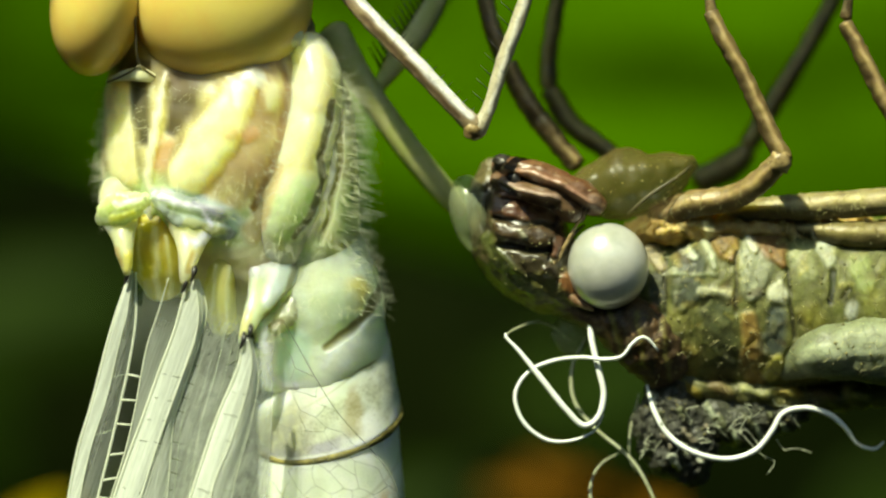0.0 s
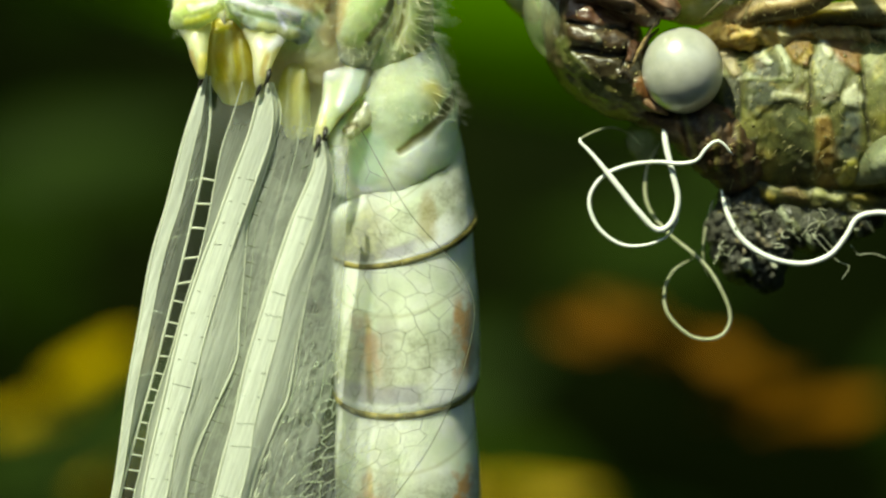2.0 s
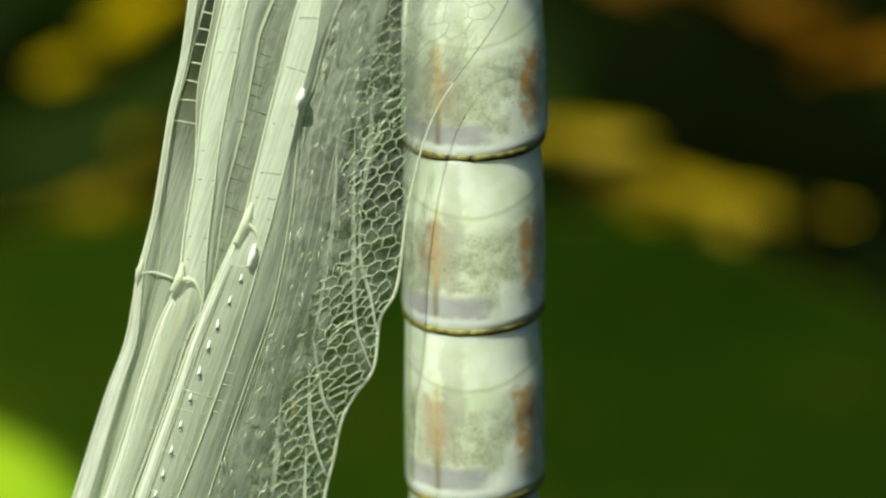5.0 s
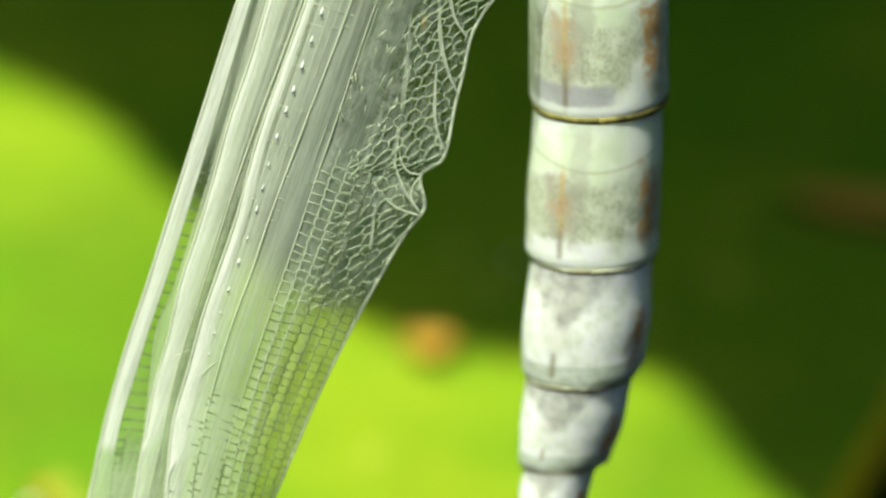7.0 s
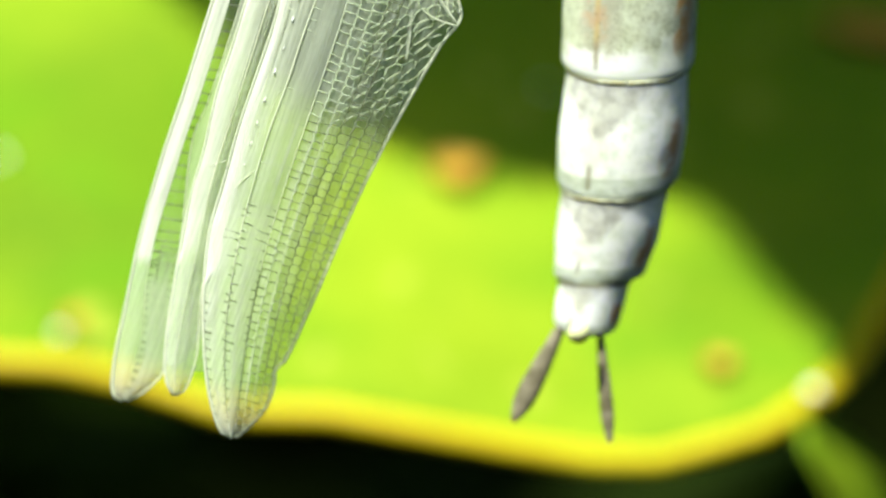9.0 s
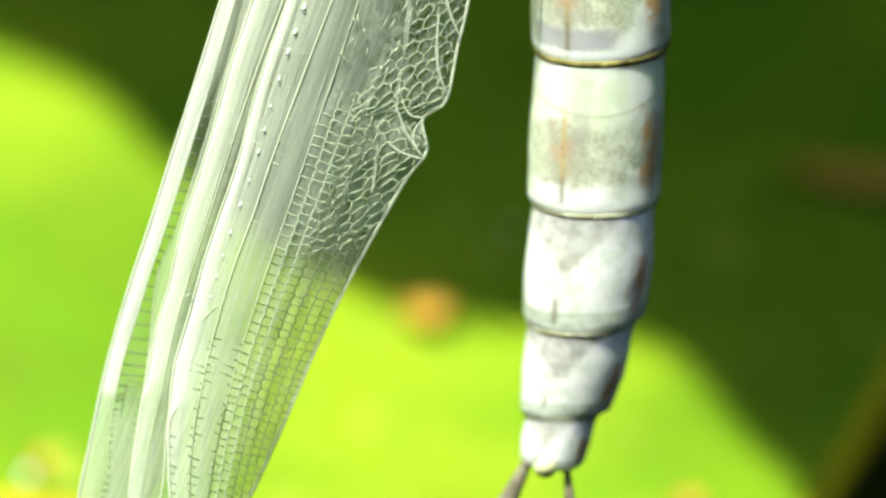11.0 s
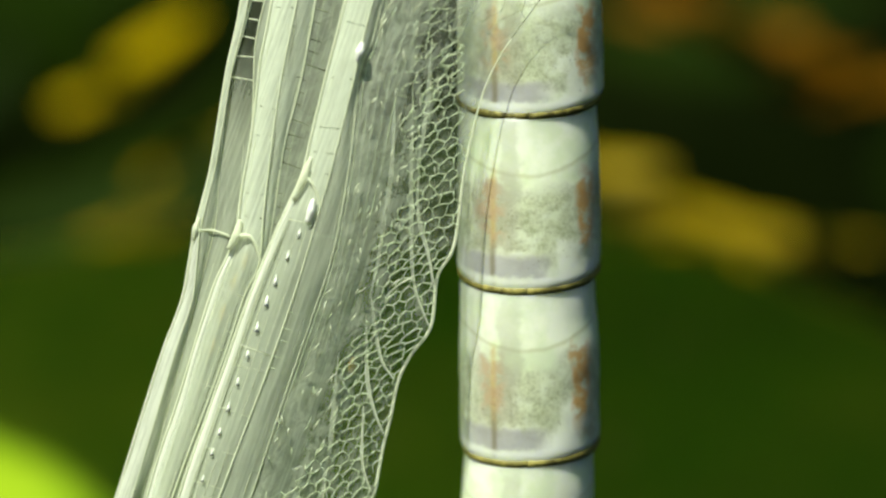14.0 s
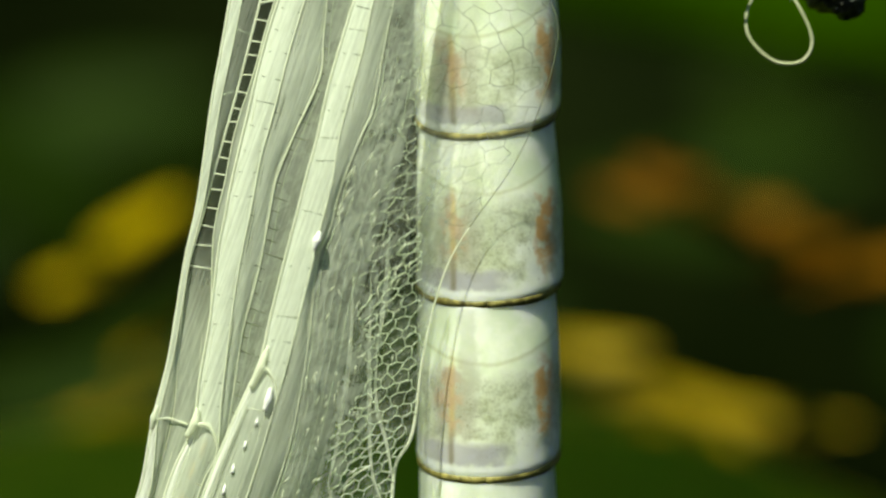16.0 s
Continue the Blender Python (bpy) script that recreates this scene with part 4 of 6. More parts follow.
carve("wing_root", [(395, 462, 48, 24, 24), (388, 530, 46, 30, 20), (396, 580, 52, 24, 14)], 36, 32, tone(206, 200, 104), [
    ([(378, 470, 4), (375, 600, 4)], 3.6, 0.5, tone(226, 224, 160), 0.9), ([(404, 470, 4), (400, 600, 4)], 3.6, 0.5, tone(220, 220, 140), 0.9)], "soft_skin", fly, "yellow folded wing root", 1.5, 0.03, seed=6.5)
carve("wing_plate", [(610, 480, 84, 18, 14), (560, 500, 56, 24, 14), (514, 552, 36, 20, 14), (486, 586, 24, 13, 11)], 36, 32, tone(164, 170, 128), [
    ([(560, 500, 14), (530, 530, 12)], 3, 0.5, tone(214, 226, 200), 0.9), ([(480, 580, 8), (500, 570, 6)], -2.4, 0.4, tone(110, 96, 50), 0.8)], "soft_skin", fly, "", 5, 0.04, seed=7.5)
for u, v, d in ((324, 508, -30), (340, 488, -36), (222, 492, -2), (428, 606, -68), (440, 592, -68)):
    part("hinge_claw", tubes([(spline([(u + 5, v - 18, d + 12), (u + 3, v - 4, d), (u - 3, v + 12, d + 4)], 7), [3, 5, 6, 5, 4, 3, 1.5])], 6), "black", fly, "black hinge claw")
part("neck", loft([(520, 40, 120, 40, 60), (500, 75, 110, 50, 60), (460, 100, 120, 80, 70)], 14, 18, 4, 0.03), "dark_cuticle", fly, "dark neck")
part("neck_lobe", ball(512, 62, 40, 26, 21, 24, 20, rough=0.15), "pale", fly, "cream neck lobe")

# head
part("compound_eye", ball(392, -1, 66, 163, 152, 112, -4, 40, 26), "eye", fly, "smooth amber compound eye")
part("compound_eye", ball(172, 0, 72, 84, 136, 104, 8, 40, 26), "eye", fly, "smooth amber compound eye")
part("eye_seam", tubes([(spline([(238, -60, 30), (238, 0, 24), (240, 60, 18), (242, 96, 22), (247, 118, 34)], 20), 2.2)], 6), "eye_seam", fly, "dark seam between the eyes")
part("brow_plate", loft([(196, 140, 64, 5, 4), (222, 134, 46, 10, 5), (248, 132, 38, 13, 6), (270, 138, 46, 9, 5), (290, 147, 64, 4, 4)], 20, 14, 1.0, 0.05), "pale", fly, "small yellow-green plate between the eyes")
part("eye_seam", tubes([(spline([(247, 116, 30), (222, 132, 40), (190, 146, 66)], 12), 2.0), (spline([(247, 116, 30), (268, 132, 38), (296, 150, 62), (330, 154, 54)], 14), 2.0)], 6), "eye_seam", fly, "dark seam under the eyes")


def fur(bodies, seed):
    """Fine hairs that grow out of the skin of the given parts: (part, count, length, lowest and highest height in the plan)."""
    rnd = random.Random(seed)
    verts, faces = [], []
    for ob, count, length, v0, v1, u0 in bodies:
        me = ob.data
        ids = [p.vertices[0] for p in me.polygons if p.normal.y < 0.45]
        made = 0
        while made < count:
            q = me.vertices[rnd.choice(ids)]
            p, nrm = q.co, q.normal
            v, u = 441 + (0.6 - p.z) / K, p.x / K + 784
            if not (v0 < v < v1 and u > u0):
                made += 0.2
                continue
            made += 1
            l = length * rnd.uniform(0.4, 1.15) * K
            way = (nrm + Vector((rnd.gauss(0, 0.22), rnd.gauss(0, 0.2), rnd.gauss(-0.25, 0.25)))).normalized()
            side = way.cross(Vector((0.3, 1, 0.2))).normalized()
            up = way.cross(side)
            bend = Vector((rnd.gauss(0, 0.1), 0, -0.12)) * l
            b = len(verts)
            for t, r in ((0.0, 0.3), (0.5, 0.24), (1.0, 0.09)):
                c = p + way * l * t + bend * t * t
                for k in range(3):
                    verts.append(c + (side * math.cos(2.094 * k) + up * math.sin(2.094 * k)) * r * K)
            for i in (0, 3):
                for k in range(3):
                    faces.append((b + i + k, b + i + (k + 1) % 3, b + i + 3 + (k + 1) % 3, b + i + 3 + k))
    return verts, faces


kids = {}
for ob in fly.children:
    kids.setdefault(ob.name.split(".")[0], []).append(ob)
tagged(part("hair_fringe", fur([(kids["thorax"][0], 2400, 24, 150, 400, 0), (kids["flank"][0], 900, 26, 90, 520, 0), (kids["rear_flank"][0], 1800, 40, 90, 520, 0), (kids["waist"][0], 600, 26, 400, 560, 0),
                                (kids["thorax"][0], 700, 30, 300, 430, 380), (kids["wing_plate"][0], 260, 28, 0, 900, 0)], 4), "hair", fly, "fine pale hairs"), kind="stuff")


# legs
def spines(path, count, length, side, rad=1.6):
    p = spline(path, count)
    return [([tuple(q), (q[0] + side[0] * length, q[1] + side[1] * length, q[2] - 3)], [rad, 0.4]) for q in p]


# pale stripes on leg and shin are painted gloss; underside coloured darker
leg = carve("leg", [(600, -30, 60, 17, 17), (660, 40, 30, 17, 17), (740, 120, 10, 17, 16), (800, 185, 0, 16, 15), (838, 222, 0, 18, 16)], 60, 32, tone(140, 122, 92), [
    ([(630, -10, 8), (693, 58, 9), (773, 142, 9), (832, 205, 7)], 2, 0.35, tone(226, 226, 220), 0.9), ([(640, 30, 4), (730, 122, 4), (810, 205, 4)], -1, 0.6, tone(74, 56, 36), 0.8)], "glossy_shed", fly, "grey jointed leg with a painted gloss streak and darker underside", 1.5, 0.05)
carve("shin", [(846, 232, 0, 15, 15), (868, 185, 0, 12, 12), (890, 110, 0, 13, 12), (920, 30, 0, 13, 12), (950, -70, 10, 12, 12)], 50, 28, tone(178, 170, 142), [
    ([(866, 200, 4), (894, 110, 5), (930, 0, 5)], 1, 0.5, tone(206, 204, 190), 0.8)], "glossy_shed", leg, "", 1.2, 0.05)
part("knee", ball(838, 230, -2, 19, 19, 17, 30, 16, 12, 0.3), "leg_brown", leg)
tagged(part("bristle", tubes(spines([(866, 190, 0), (890, 110, 0), (915, 30, 0)], 8, 38, (-0.8, -0.75)) + spines([(680, 45, 20), (760, 125, 5), (830, 200, 0)], 12, 16, (0.7, -0.7)), 4), "black", leg, "black bristle"), kind="stuff")
leg = part("leg", loft([(590, 60, 180, 30, 26), (650, 160, 170, 24, 24), (720, 260, 170, 24, 24), (790, 345, 180, 22, 22), (815, 375, 190, 14, 16)], 24, 14), "leg_green", fly, "dull green hind leg")
leg = part("leg", loft([(790, -40, 190, 16, 14), (750, 40, 190, 22, 16), (700, 110, 185, 20, 16), (668, 160, 180, 10, 12)], 18, 12), "leg_green", fly, "spiny green leg")
tagged(part("bristle", tubes(spines([(780, -20, 185), (740, 50, 185), (690, 130, 180)], 16, 64, (0.8, -0.45), 4.2) + spines([(770, -20, 185), (730, 50, 185), (680, 130, 180)], 16, 56, (-0.5, -0.85), 4.2), 4), "black", leg, "black bristle"), kind="stuff")


# ---- wings ----
def see_membrane(name, tone_a, tone_b):
    """Milky film; the attribute o says how much of it is there, p how patchy it is."""
    n = Nodes(name)
    xyz = n.t.nodes.new("ShaderNodeCombineXYZ")
    n.put(xyz.inputs[0], n.attr("q"))
    n.put(xyz.inputs[1], n.attr("along"))
    n.co = xyz.outputs[0]
    fold = n.noise(1.0, 4, 0.65, stretch=(1.5, 0.035, 1.0), distort=0.1)
    fine = n.noise(1.0, 3, 0.6, stretch=(2.2, 0.45, 1.0))
    patch = n.noise(1.0, 4, 0.65, stretch=(0.42, 0.30, 1.0), distort=0.8)
    n.bump(n.math("ADD", fold, n.math("MULTIPLY", fine, 0.4)), 0.2, 0.00004)
    n.done(n.mix(fine, tone_a, tone_b), 0.34, 0.5)
    n.glow_through((0.90, 0.92, 0.84), 0.35)
    inner = n.out.inputs[0].links[0].from_socket
    tr = n.t.nodes.new("ShaderNodeBsdfTransparent")
    mx = n.t.nodes.new("ShaderNodeMixShader")
    even = n.math("ADD", 0.77, n.math("ADD", n.math("MULTIPLY", n.step(fold, 0.36, 0.64), 0.29), n.math("MULTIPLY", n.step(fine, 0.35, 0.65), 0.08)))
    holes = n.math("SUBTRACT", 1.0, n.math("MULTIPLY", n.attr("p"), n.step(n.math("ADD", n.math("MULTIPLY", patch, 0.75), n.math("MULTIPLY", fine, 0.25)), 0.42, 0.58)))
    o = n.math("MULTIPLY", n.math("MULTIPLY", n.attr("o"), even), holes)
    n.put(mx.inputs[0], n.math("MINIMUM", n.math("MAXIMUM", o, 0.0), 0.98))
    n.t.links.new(tr.outputs[0], mx.inputs[1])
    n.t.links.new(inner, mx.inputs[2])
    n.t.links.new(mx.outputs[0], n.out.inputs[0])
    return n.m


M["film"] = see_membrane("wing_film", (0.80, 0.86, 0.74), (0.90, 0.93, 0.86))
M["band_film"] = see_membrane("wing_band", (0.90, 0.92, 0.86), (0.95, 0.96, 0.92))


def vein_material(name, a, b, through_color, glow, clear):
    """A soft, half see-through vein."""
    n = Nodes(name)
    big = n.noise(1250, 4, 0.6)
    n.done(n.mix(n.step(big, 0.36, 0.64), a, b), 0.4, 0.4)
    n.glow_through(through_color, glow)
    inner = n.out.inputs[0].links[0].from_socket
    tr = n.t.nodes.new("ShaderNodeBsdfTransparent")
    mx = n.t.nodes.new("ShaderNodeMixShader")
    mx.inputs[0].default_value = clear
    n.t.links.new(inner, mx.inputs[1])
    n.t.links.new(tr.outputs[0], mx.inputs[2])
    n.t.links.new(mx.outputs[0], n.out.inputs[0])
    return n.m


M["vein"] = vein_material("vein", (0.90, 0.92, 0.80), (0.84, 0.88, 0.74), (0.90, 0.92, 0.80), 0.45, 0.12)
M["fine_vein"] = vein_material("fine_vein", (0.74, 0.82, 0.64), (0.84, 0.90, 0.78), (0.78, 0.86, 0.66), 0.45, 0.36)
M["amber"] = vein_material("amber", (0.62, 0.50, 0.14), (0.74, 0.60, 0.30), (0.8, 0.6, 0.15), 0.4, 0.45)
# for grey-green cross veins, and for shadows painted beside the pleats
M["dark_vein_and_shade"] = vein_material("dark_vein_and_shade", (0.17, 0.20, 0.11), (0.30, 0.33, 0.23), (0.18, 0.22, 0.11), 0.3, 0.38)


def ramp(x, *pairs):
    return float(np.interp(x, [p[0] for p in pairs], [p[1] for p in pairs]))


class Line:
    """A long vein or fold of a wing, from root to tip: sideways place as a function of height."""
    def __init__(self, d, u, v):
        self.u, self.v, self.d = u, v, d
        self.top, self.end = float(v[0]), float(v[-1])

    def __call__(self, v):
        return float(np.interp(v, self.v, self.u))

    def shifted(self, d, *widths):
        """A companion line beside this one; widths: (height, distance)."""
        return Line(d, self.u + np.interp(self.v, [w[0] for w in widths], [w[1] for w in widths]), self.v)

    def between(self, other, k):
        v = np.linspace(max(self.top, other.top), min(self.end, other.end), 200)
        return Line(self.d * (1 - k) + other.d * k, np.array([self(x) * (1 - k) + other(x) * k for x in v]), v)


def traced(d, *pts):
    s = spline(pts, 260)
    return Line(d, s[:, 0], np.maximum.accumulate(s[:, 1]))


class Wing:
    """Film in strips between long veins, with cross veins, gathered and then made into parts."""
    def __init__(self, label, seed):
        self.label, self.rnd, self.seed = label, random.Random(seed), seed
        self.strips, self.bands = [], []
        self.bags = {"vein": [], "fine_vein": [], "dark_vein_and_shade": []}
        self.longs, self.made = [], []

    def strip(self, a, b, shade, patch=lambda v: 0.0, v0=0, v1=9999, band=False, cols=7):
        (self.bands if band else self.strips).append((a, b, shade, patch, max(v0, a.top, b.top), min(v1, a.end, b.end), cols))

    def point(self, a, b, v, k):
        ua, ub = a(v), b(v)
        ub = max(ua + 0.3, ub)
        buckle = 1.6 * noise.noise(Vector((v * 0.012, k * 2 + self.seed, 0))) - 2.2 * math.sin(math.pi * k)
        return (ua + (ub - ua) * k, v, a.d + (b.d - a.d) * k + buckle)

    def vein(self, a, radius, v0=0, v1=9999, material="vein", zig=0.0, label="", lone=True):
        lo, hi = max(v0, a.top), min(v1, a.end)
        vs = np.linspace(lo, hi, max(8, int((hi - lo) / 9)))
        r = [radius(v) for v in vs] if callable(radius) else np.interp(np.linspace(0, 1, len(vs)), [0, 0.06, 0.85, 1], [radius * 0.5, radius, radius * 0.9, radius * 0.4])
        pts = [(a(v) + (zig * (1 if k % 2 else -1) * self.rnd.uniform(0.3, 1.1) if zig else 0), v, a.d - 1) for k, v in enumerate(vs)]
        if lone:
            self.longs.append((pts, r, material, label))
        else:
            self.bags[material].append((pts, r))

    def rungs(self, a, b, v0, v1, step, radius, material, slant=0.0, keep=1.0, reach=(0.0, 1.0), kink=0.0):
        v = v0 + step * self.rnd.random()
        while v < min(v1, a.end - 2, b.end - 2):
            if self.rnd.random() < keep and b(v) - a(v) > 3:
                w = v + slant * (b(v) - a(v)) + self.rnd.uniform(-0.1, 0.1) * step
                q0, q1 = self.point(a, b, v, reach[0]), self.point(a, b, min(w, a.end, b.end), reach[1])
                m = tuple((x + y) / 2 + self.rnd.uniform(-kink, kink) for x, y in zip(q0, q1))
                self.bags[material].append(([(x, y, z - 0.8) for x, y, z in (q0, m, q1)], radius))
            v += step * self.rnd.uniform(0.78, 1.22)

    def pleats(self, a, b, v0, v1, shares, radius=0.7, material="vein"):
        """Thin lengthwise folds between two long veins; the dark ones are painted pleat shadows."""
        for k in shares:
            self.vein(a.between(b, k), radius, v0 + self.rnd.uniform(0, 60), v1 - self.rnd.uniform(0, 120), material, lone=False)

    def film(self, name, strips, material, parent, lab):
        verts, faces, o, p, q, al = [], [], [], [], [], []
        for a, b, shade, patch, v0, v1, cols in strips:
            rows = max(6, int((v1 - v0) / 10))
            base = len(verts)
            for v in np.linspace(v0, v1, rows):
                for j in range(cols):
                    pt = self.point(a, b, v, j / (cols - 1))
                    verts.append(at(*pt))
                    o.append(shade(v)), p.append(patch(v)), q.append(pt[0] / 10 + self.seed * 3 + v * 0.035), al.append(v / 10)
            faces += [(base + i * cols + j, base + i * cols + j + 1, base + (i + 1) * cols + j + 1, base + (i + 1) * cols + j) for i in range(rows - 1) for j in range(cols - 1)]
        return part(name, (verts, faces, {"o": o, "p": p, "q": q, "along": al}), material, parent, lab)

    def finish(self):
        e = self.film("wing", self.strips, "film", fly, self.label)
        if self.bands:
            self.film("front_band", self.bands, "band_film", e, "opaque white front edge")
        for pts, r, mat, lab in self.longs:
            part("long_vein", tubes([(pts, r)], 6, flat=0.3), mat, e, lab)
        for name, mat, lab in (("cross_vein", "vein", "white cross veins"), ("net_vein", "fine_vein", "pale net of fine veins"), ("dark_cross_vein", "dark_vein_and_shade", "grey-green cross veins and painted pleat shadows")):
            if self.bags[mat]:
                tagged(part(name, tubes(self.bags[mat], 4, flat=0.3), mat, e, lab), kind="stuff")
        return e


def bead(parent, pts, radii, label, name="joint", material="vein"):
    part(name, tubes([(spline(pts, 14), np.interp(np.linspace(0, 1, 14), np.linspace(0, 1, len(radii)), radii))], 10, flat=0.6), material, parent, label)


# the wing with the ladder
A0 = traced(14, (230, 480), (194, 592), (163, 710), (135, 805), (112, 930), (94, 1029), (70, 1200), (48, 1300), (30, 1410), (16, 1490), (-10, 1590), (-19, 1641), (-34, 1715), (-68, 1805), (-112, 1940), (-151, 2062), (-188, 2174), (-222, 2280), (-261, 2395), (-293, 2502), (-312, 2578), (-332, 2672), (-349, 2748), (-357, 2810), (-352, 2838), (-340, 2843))
A1 = A0.shifted(6, (480, 5), (560, 20), (700, 24), (900, 20), (1100, 14), (1300, 9), (1500, 8), (1590, 9), (1700, 18), (1830, 24), (2165, 30), (2444, 30), (2540, 27), (2632, 28), (2727, 42), (2800, 34), (2843, 10))
A2 = traced(14, (240, 482), (240, 564), (227, 650), (213, 712), (198, 778), (177, 862), (157, 940), (139, 1010), (120, 1077), (97, 1159), (78, 1233), (54, 1317), (42, 1402), (34, 1500), (24, 1590), (-15, 1740), (-70, 1950), (-130, 2150), (-180, 2300), (-211, 2378), (-230, 2537), (-256, 2727), (-263, 2786), (-296, 2824), (-330, 2843))
A3 = traced(8, (298, 492), (282, 545), (260, 612), (247, 677), (237, 732), (221, 800), (193, 889), (167, 982), (137, 1075), (118, 1168), (98, 1261), (92, 1400), (72, 1590), (0, 1800), (-60, 2000), (-120, 2200), (-170, 2400), (-215, 2620), (-238, 2780))
A4 = A3.shifted(12, (492, 30), (800, 50), (1100, 60), (2700, 50), (2780, 5))
w = Wing("folded milky wing with ladder-like front veins", 11)
w.strip(A0, A1, lambda v: ramp(v, (480, 0.7), (900, 0.85), (1400, 0.6)), v1=1596)
w.strip(A0, A1, lambda v: ramp(v, (1590, 0.75), (1800, 0.92), (2350, 0.97), (2578, 0.97), (2596, 0.45), (2843, 0.35)), v0=1596, band=True)
w.strip(A1, A2, lambda v: ramp(v, (480, 0.3), (900, 0.34), (1200, 0.45), (1420, 0.62), (1700, 0.5), (2000, 0.55), (2120, 0.12), (2560, 0.16), (2640, 0.56), (2843, 0.6)))
w.strip(A2, A3, lambda v: ramp(v, (480, 0.0), (540, 0.12), (660, 0.03), (1250, 0.06), (1420, 0.5), (2000, 0.5), (2250, 0.35), (2780, 0.4)))
w.strip(A3, A4, lambda v: ramp(v, (490, 0.0), (600, 0.4), (1000, 0.55), (2780, 0.5)))
w.vein(A0, lambda v: ramp(v, (480, 2.0), (560, 3.4), (1300, 2.6), (1590, 3.4), (2100, 3.6), (2600, 3.2), (2843, 3.2)), label="thick white front vein")
w.vein(A1, 1.3)
w.vein(A2, lambda v: ramp(v, (490, 2.2), (700, 2.8), (1200, 2.2), (1420, 1.2), (2100, 1.0), (2700, 1.6), (2843, 2.6)))
w.vein(A3, 1.6, v1=2300)
w.rungs(A2, A3, 640, 860, 52, 2.0, "vein")
w.rungs(A2, A3, 860, 1330, 31, 1.4, "vein", 0.15)
w.rungs(A1, A2, 640, 1300, 120, 1.0, "fine_vein")
w.rungs(A1, A2, 1420, 2050, 40, 0.8, "fine_vein", 0.3)
w.rungs(A1, A2, 2050, 2600, 21, 1.4, "dark_vein_and_shade", 0.12)
for k in (0.32, 0.66):
    w.vein(A1.between(A2, k), 1.2, 2540 + 60 * k, material="dark_vein_and_shade", lone=False)
for k in (0.0, 0.32, 0.66):
    w.rungs(A1.between(A2, k), A1.between(A2, k + 0.33), 2560, 2830, 14, 1.3, "dark_vein_and_shade", 0.1, 0.95)
w.rungs(A0, A1, 2600, 2835, 15, 0.9, "fine_vein", 0.1)
w.pleats(A1, A2, 1450, 2100, (0.3, 0.55, 0.8))
w.pleats(A2, A3, 1400, 2300, (0.3, 0.5, 0.75))
w.pleats(A2, A3, 1400, 2100, (0.4, 0.62), 0.6, "dark_vein_and_shade")
wing_a = w.finish()
bead(wing_a, [(-2, 1566, 8), (-9, 1588, 6), (-13, 1606, 8)], [2.5, 6.5, 3], "white thickened wing joint")
bead(wing_a, [(-9, 1590, 6), (20, 1588, 8), (52, 1598, 4)], [4, 1.8, 1.8], "white thickened wing joint")

# the wing in the middle
B0 = traced(-18, (335, 490), (324, 527), (307, 590), (282, 656), (250, 745), (222, 820), (197, 895), (178, 964), (150, 1083), (130, 1168), (116, 1242), (106, 1292), (92, 1412), (73, 1522), (62, 1603), (27, 1679), (-4, 1772), (-41, 1892), (-79, 2003), (-112, 2120), (-140, 2210), (-166, 2287), (-190, 2390), (-214, 2474), (-235, 2576), (-248, 2653), (-258, 2719), (-263, 2776), (-258, 2814), (-246, 2833))
BW = B0.shifted(-20, (1590, 6), (1650, 12), (1900, 16), (2200, 22), (2420, 26), (2560, 26), (2592, 4), (2833, 3))
B1 = traced(-27, (343, 492), (352, 545), (345, 600), (321, 668), (286, 765), (255, 862), (229, 950), (204, 1047), (181, 1130), (167, 1205), (148, 1297), (134, 1381), (122, 1474), (112, 1560), (104, 1648), (78, 1705), (50, 1790), (10, 1900), (-32, 2010), (-72, 2125), (-106, 2230), (-158, 2390), (-182, 2474), (-204, 2576), (-222, 2653), (-235, 2719), (-243, 2776), (-246, 2832))
B2 = traced(-16, (352, 494), (366, 550), (352, 610), (322, 700), (307, 751), (299, 843), (292, 917), (286, 985), (246, 1075), (211, 1158), (199, 1214), (180, 1316), (164, 1380), (148, 1442), (133, 1542), (118, 1632), (104, 1700), (70, 1800), (24, 1930), (-22, 2060), (-66, 2180), (-106, 2300), (-138, 2400), (-172, 2520), (-196, 2650), (-205, 2760), (-226, 2822), (-243, 2833))
B3 = traced(-4, (436, 505), (434, 620), (402, 760), (378, 850), (360, 950), (338, 1050), (312, 1150), (284, 1260), (252, 1380), (222, 1500), (190, 1600), (140, 1720), (100, 1830), (20, 2050), (-50, 2250), (-120, 2480), (-160, 2650), (-190, 2790))
w = Wing("folded milky wing between two others", 12)
w.strip(B0, B1, lambda v: ramp(v, (490, 0.75), (700, 0.86), (1590, 0.78), (1660, 0.44), (1900, 0.44), (2300, 0.54), (2560, 0.56), (2620, 0.52), (2833, 0.52)))
w.strip(B0, BW, lambda v: ramp(v, (1590, 0.85), (1800, 0.93), (2300, 0.97), (2580, 0.97), (2600, 0.5), (2833, 0.4)), v0=1606, band=True)
w.strip(B1, B2, lambda v: ramp(v, (505, 0.6), (800, 0.66), (1100, 0.75), (1600, 0.66), (1750, 0.38), (2100, 0.4), (2560, 0.54), (2620, 0.46), (2833, 0.5)), lambda v: ramp(v, (1600, 0), (1700, 0.4), (2300, 0.3), (2833, 0)))
w.strip(B2, B3, lambda v: ramp(v, (505, 0.0), (580, 0.35), (700, 0.52), (1000, 0.46), (1600, 0.5), (2790, 0.45)), lambda v: 0.25)
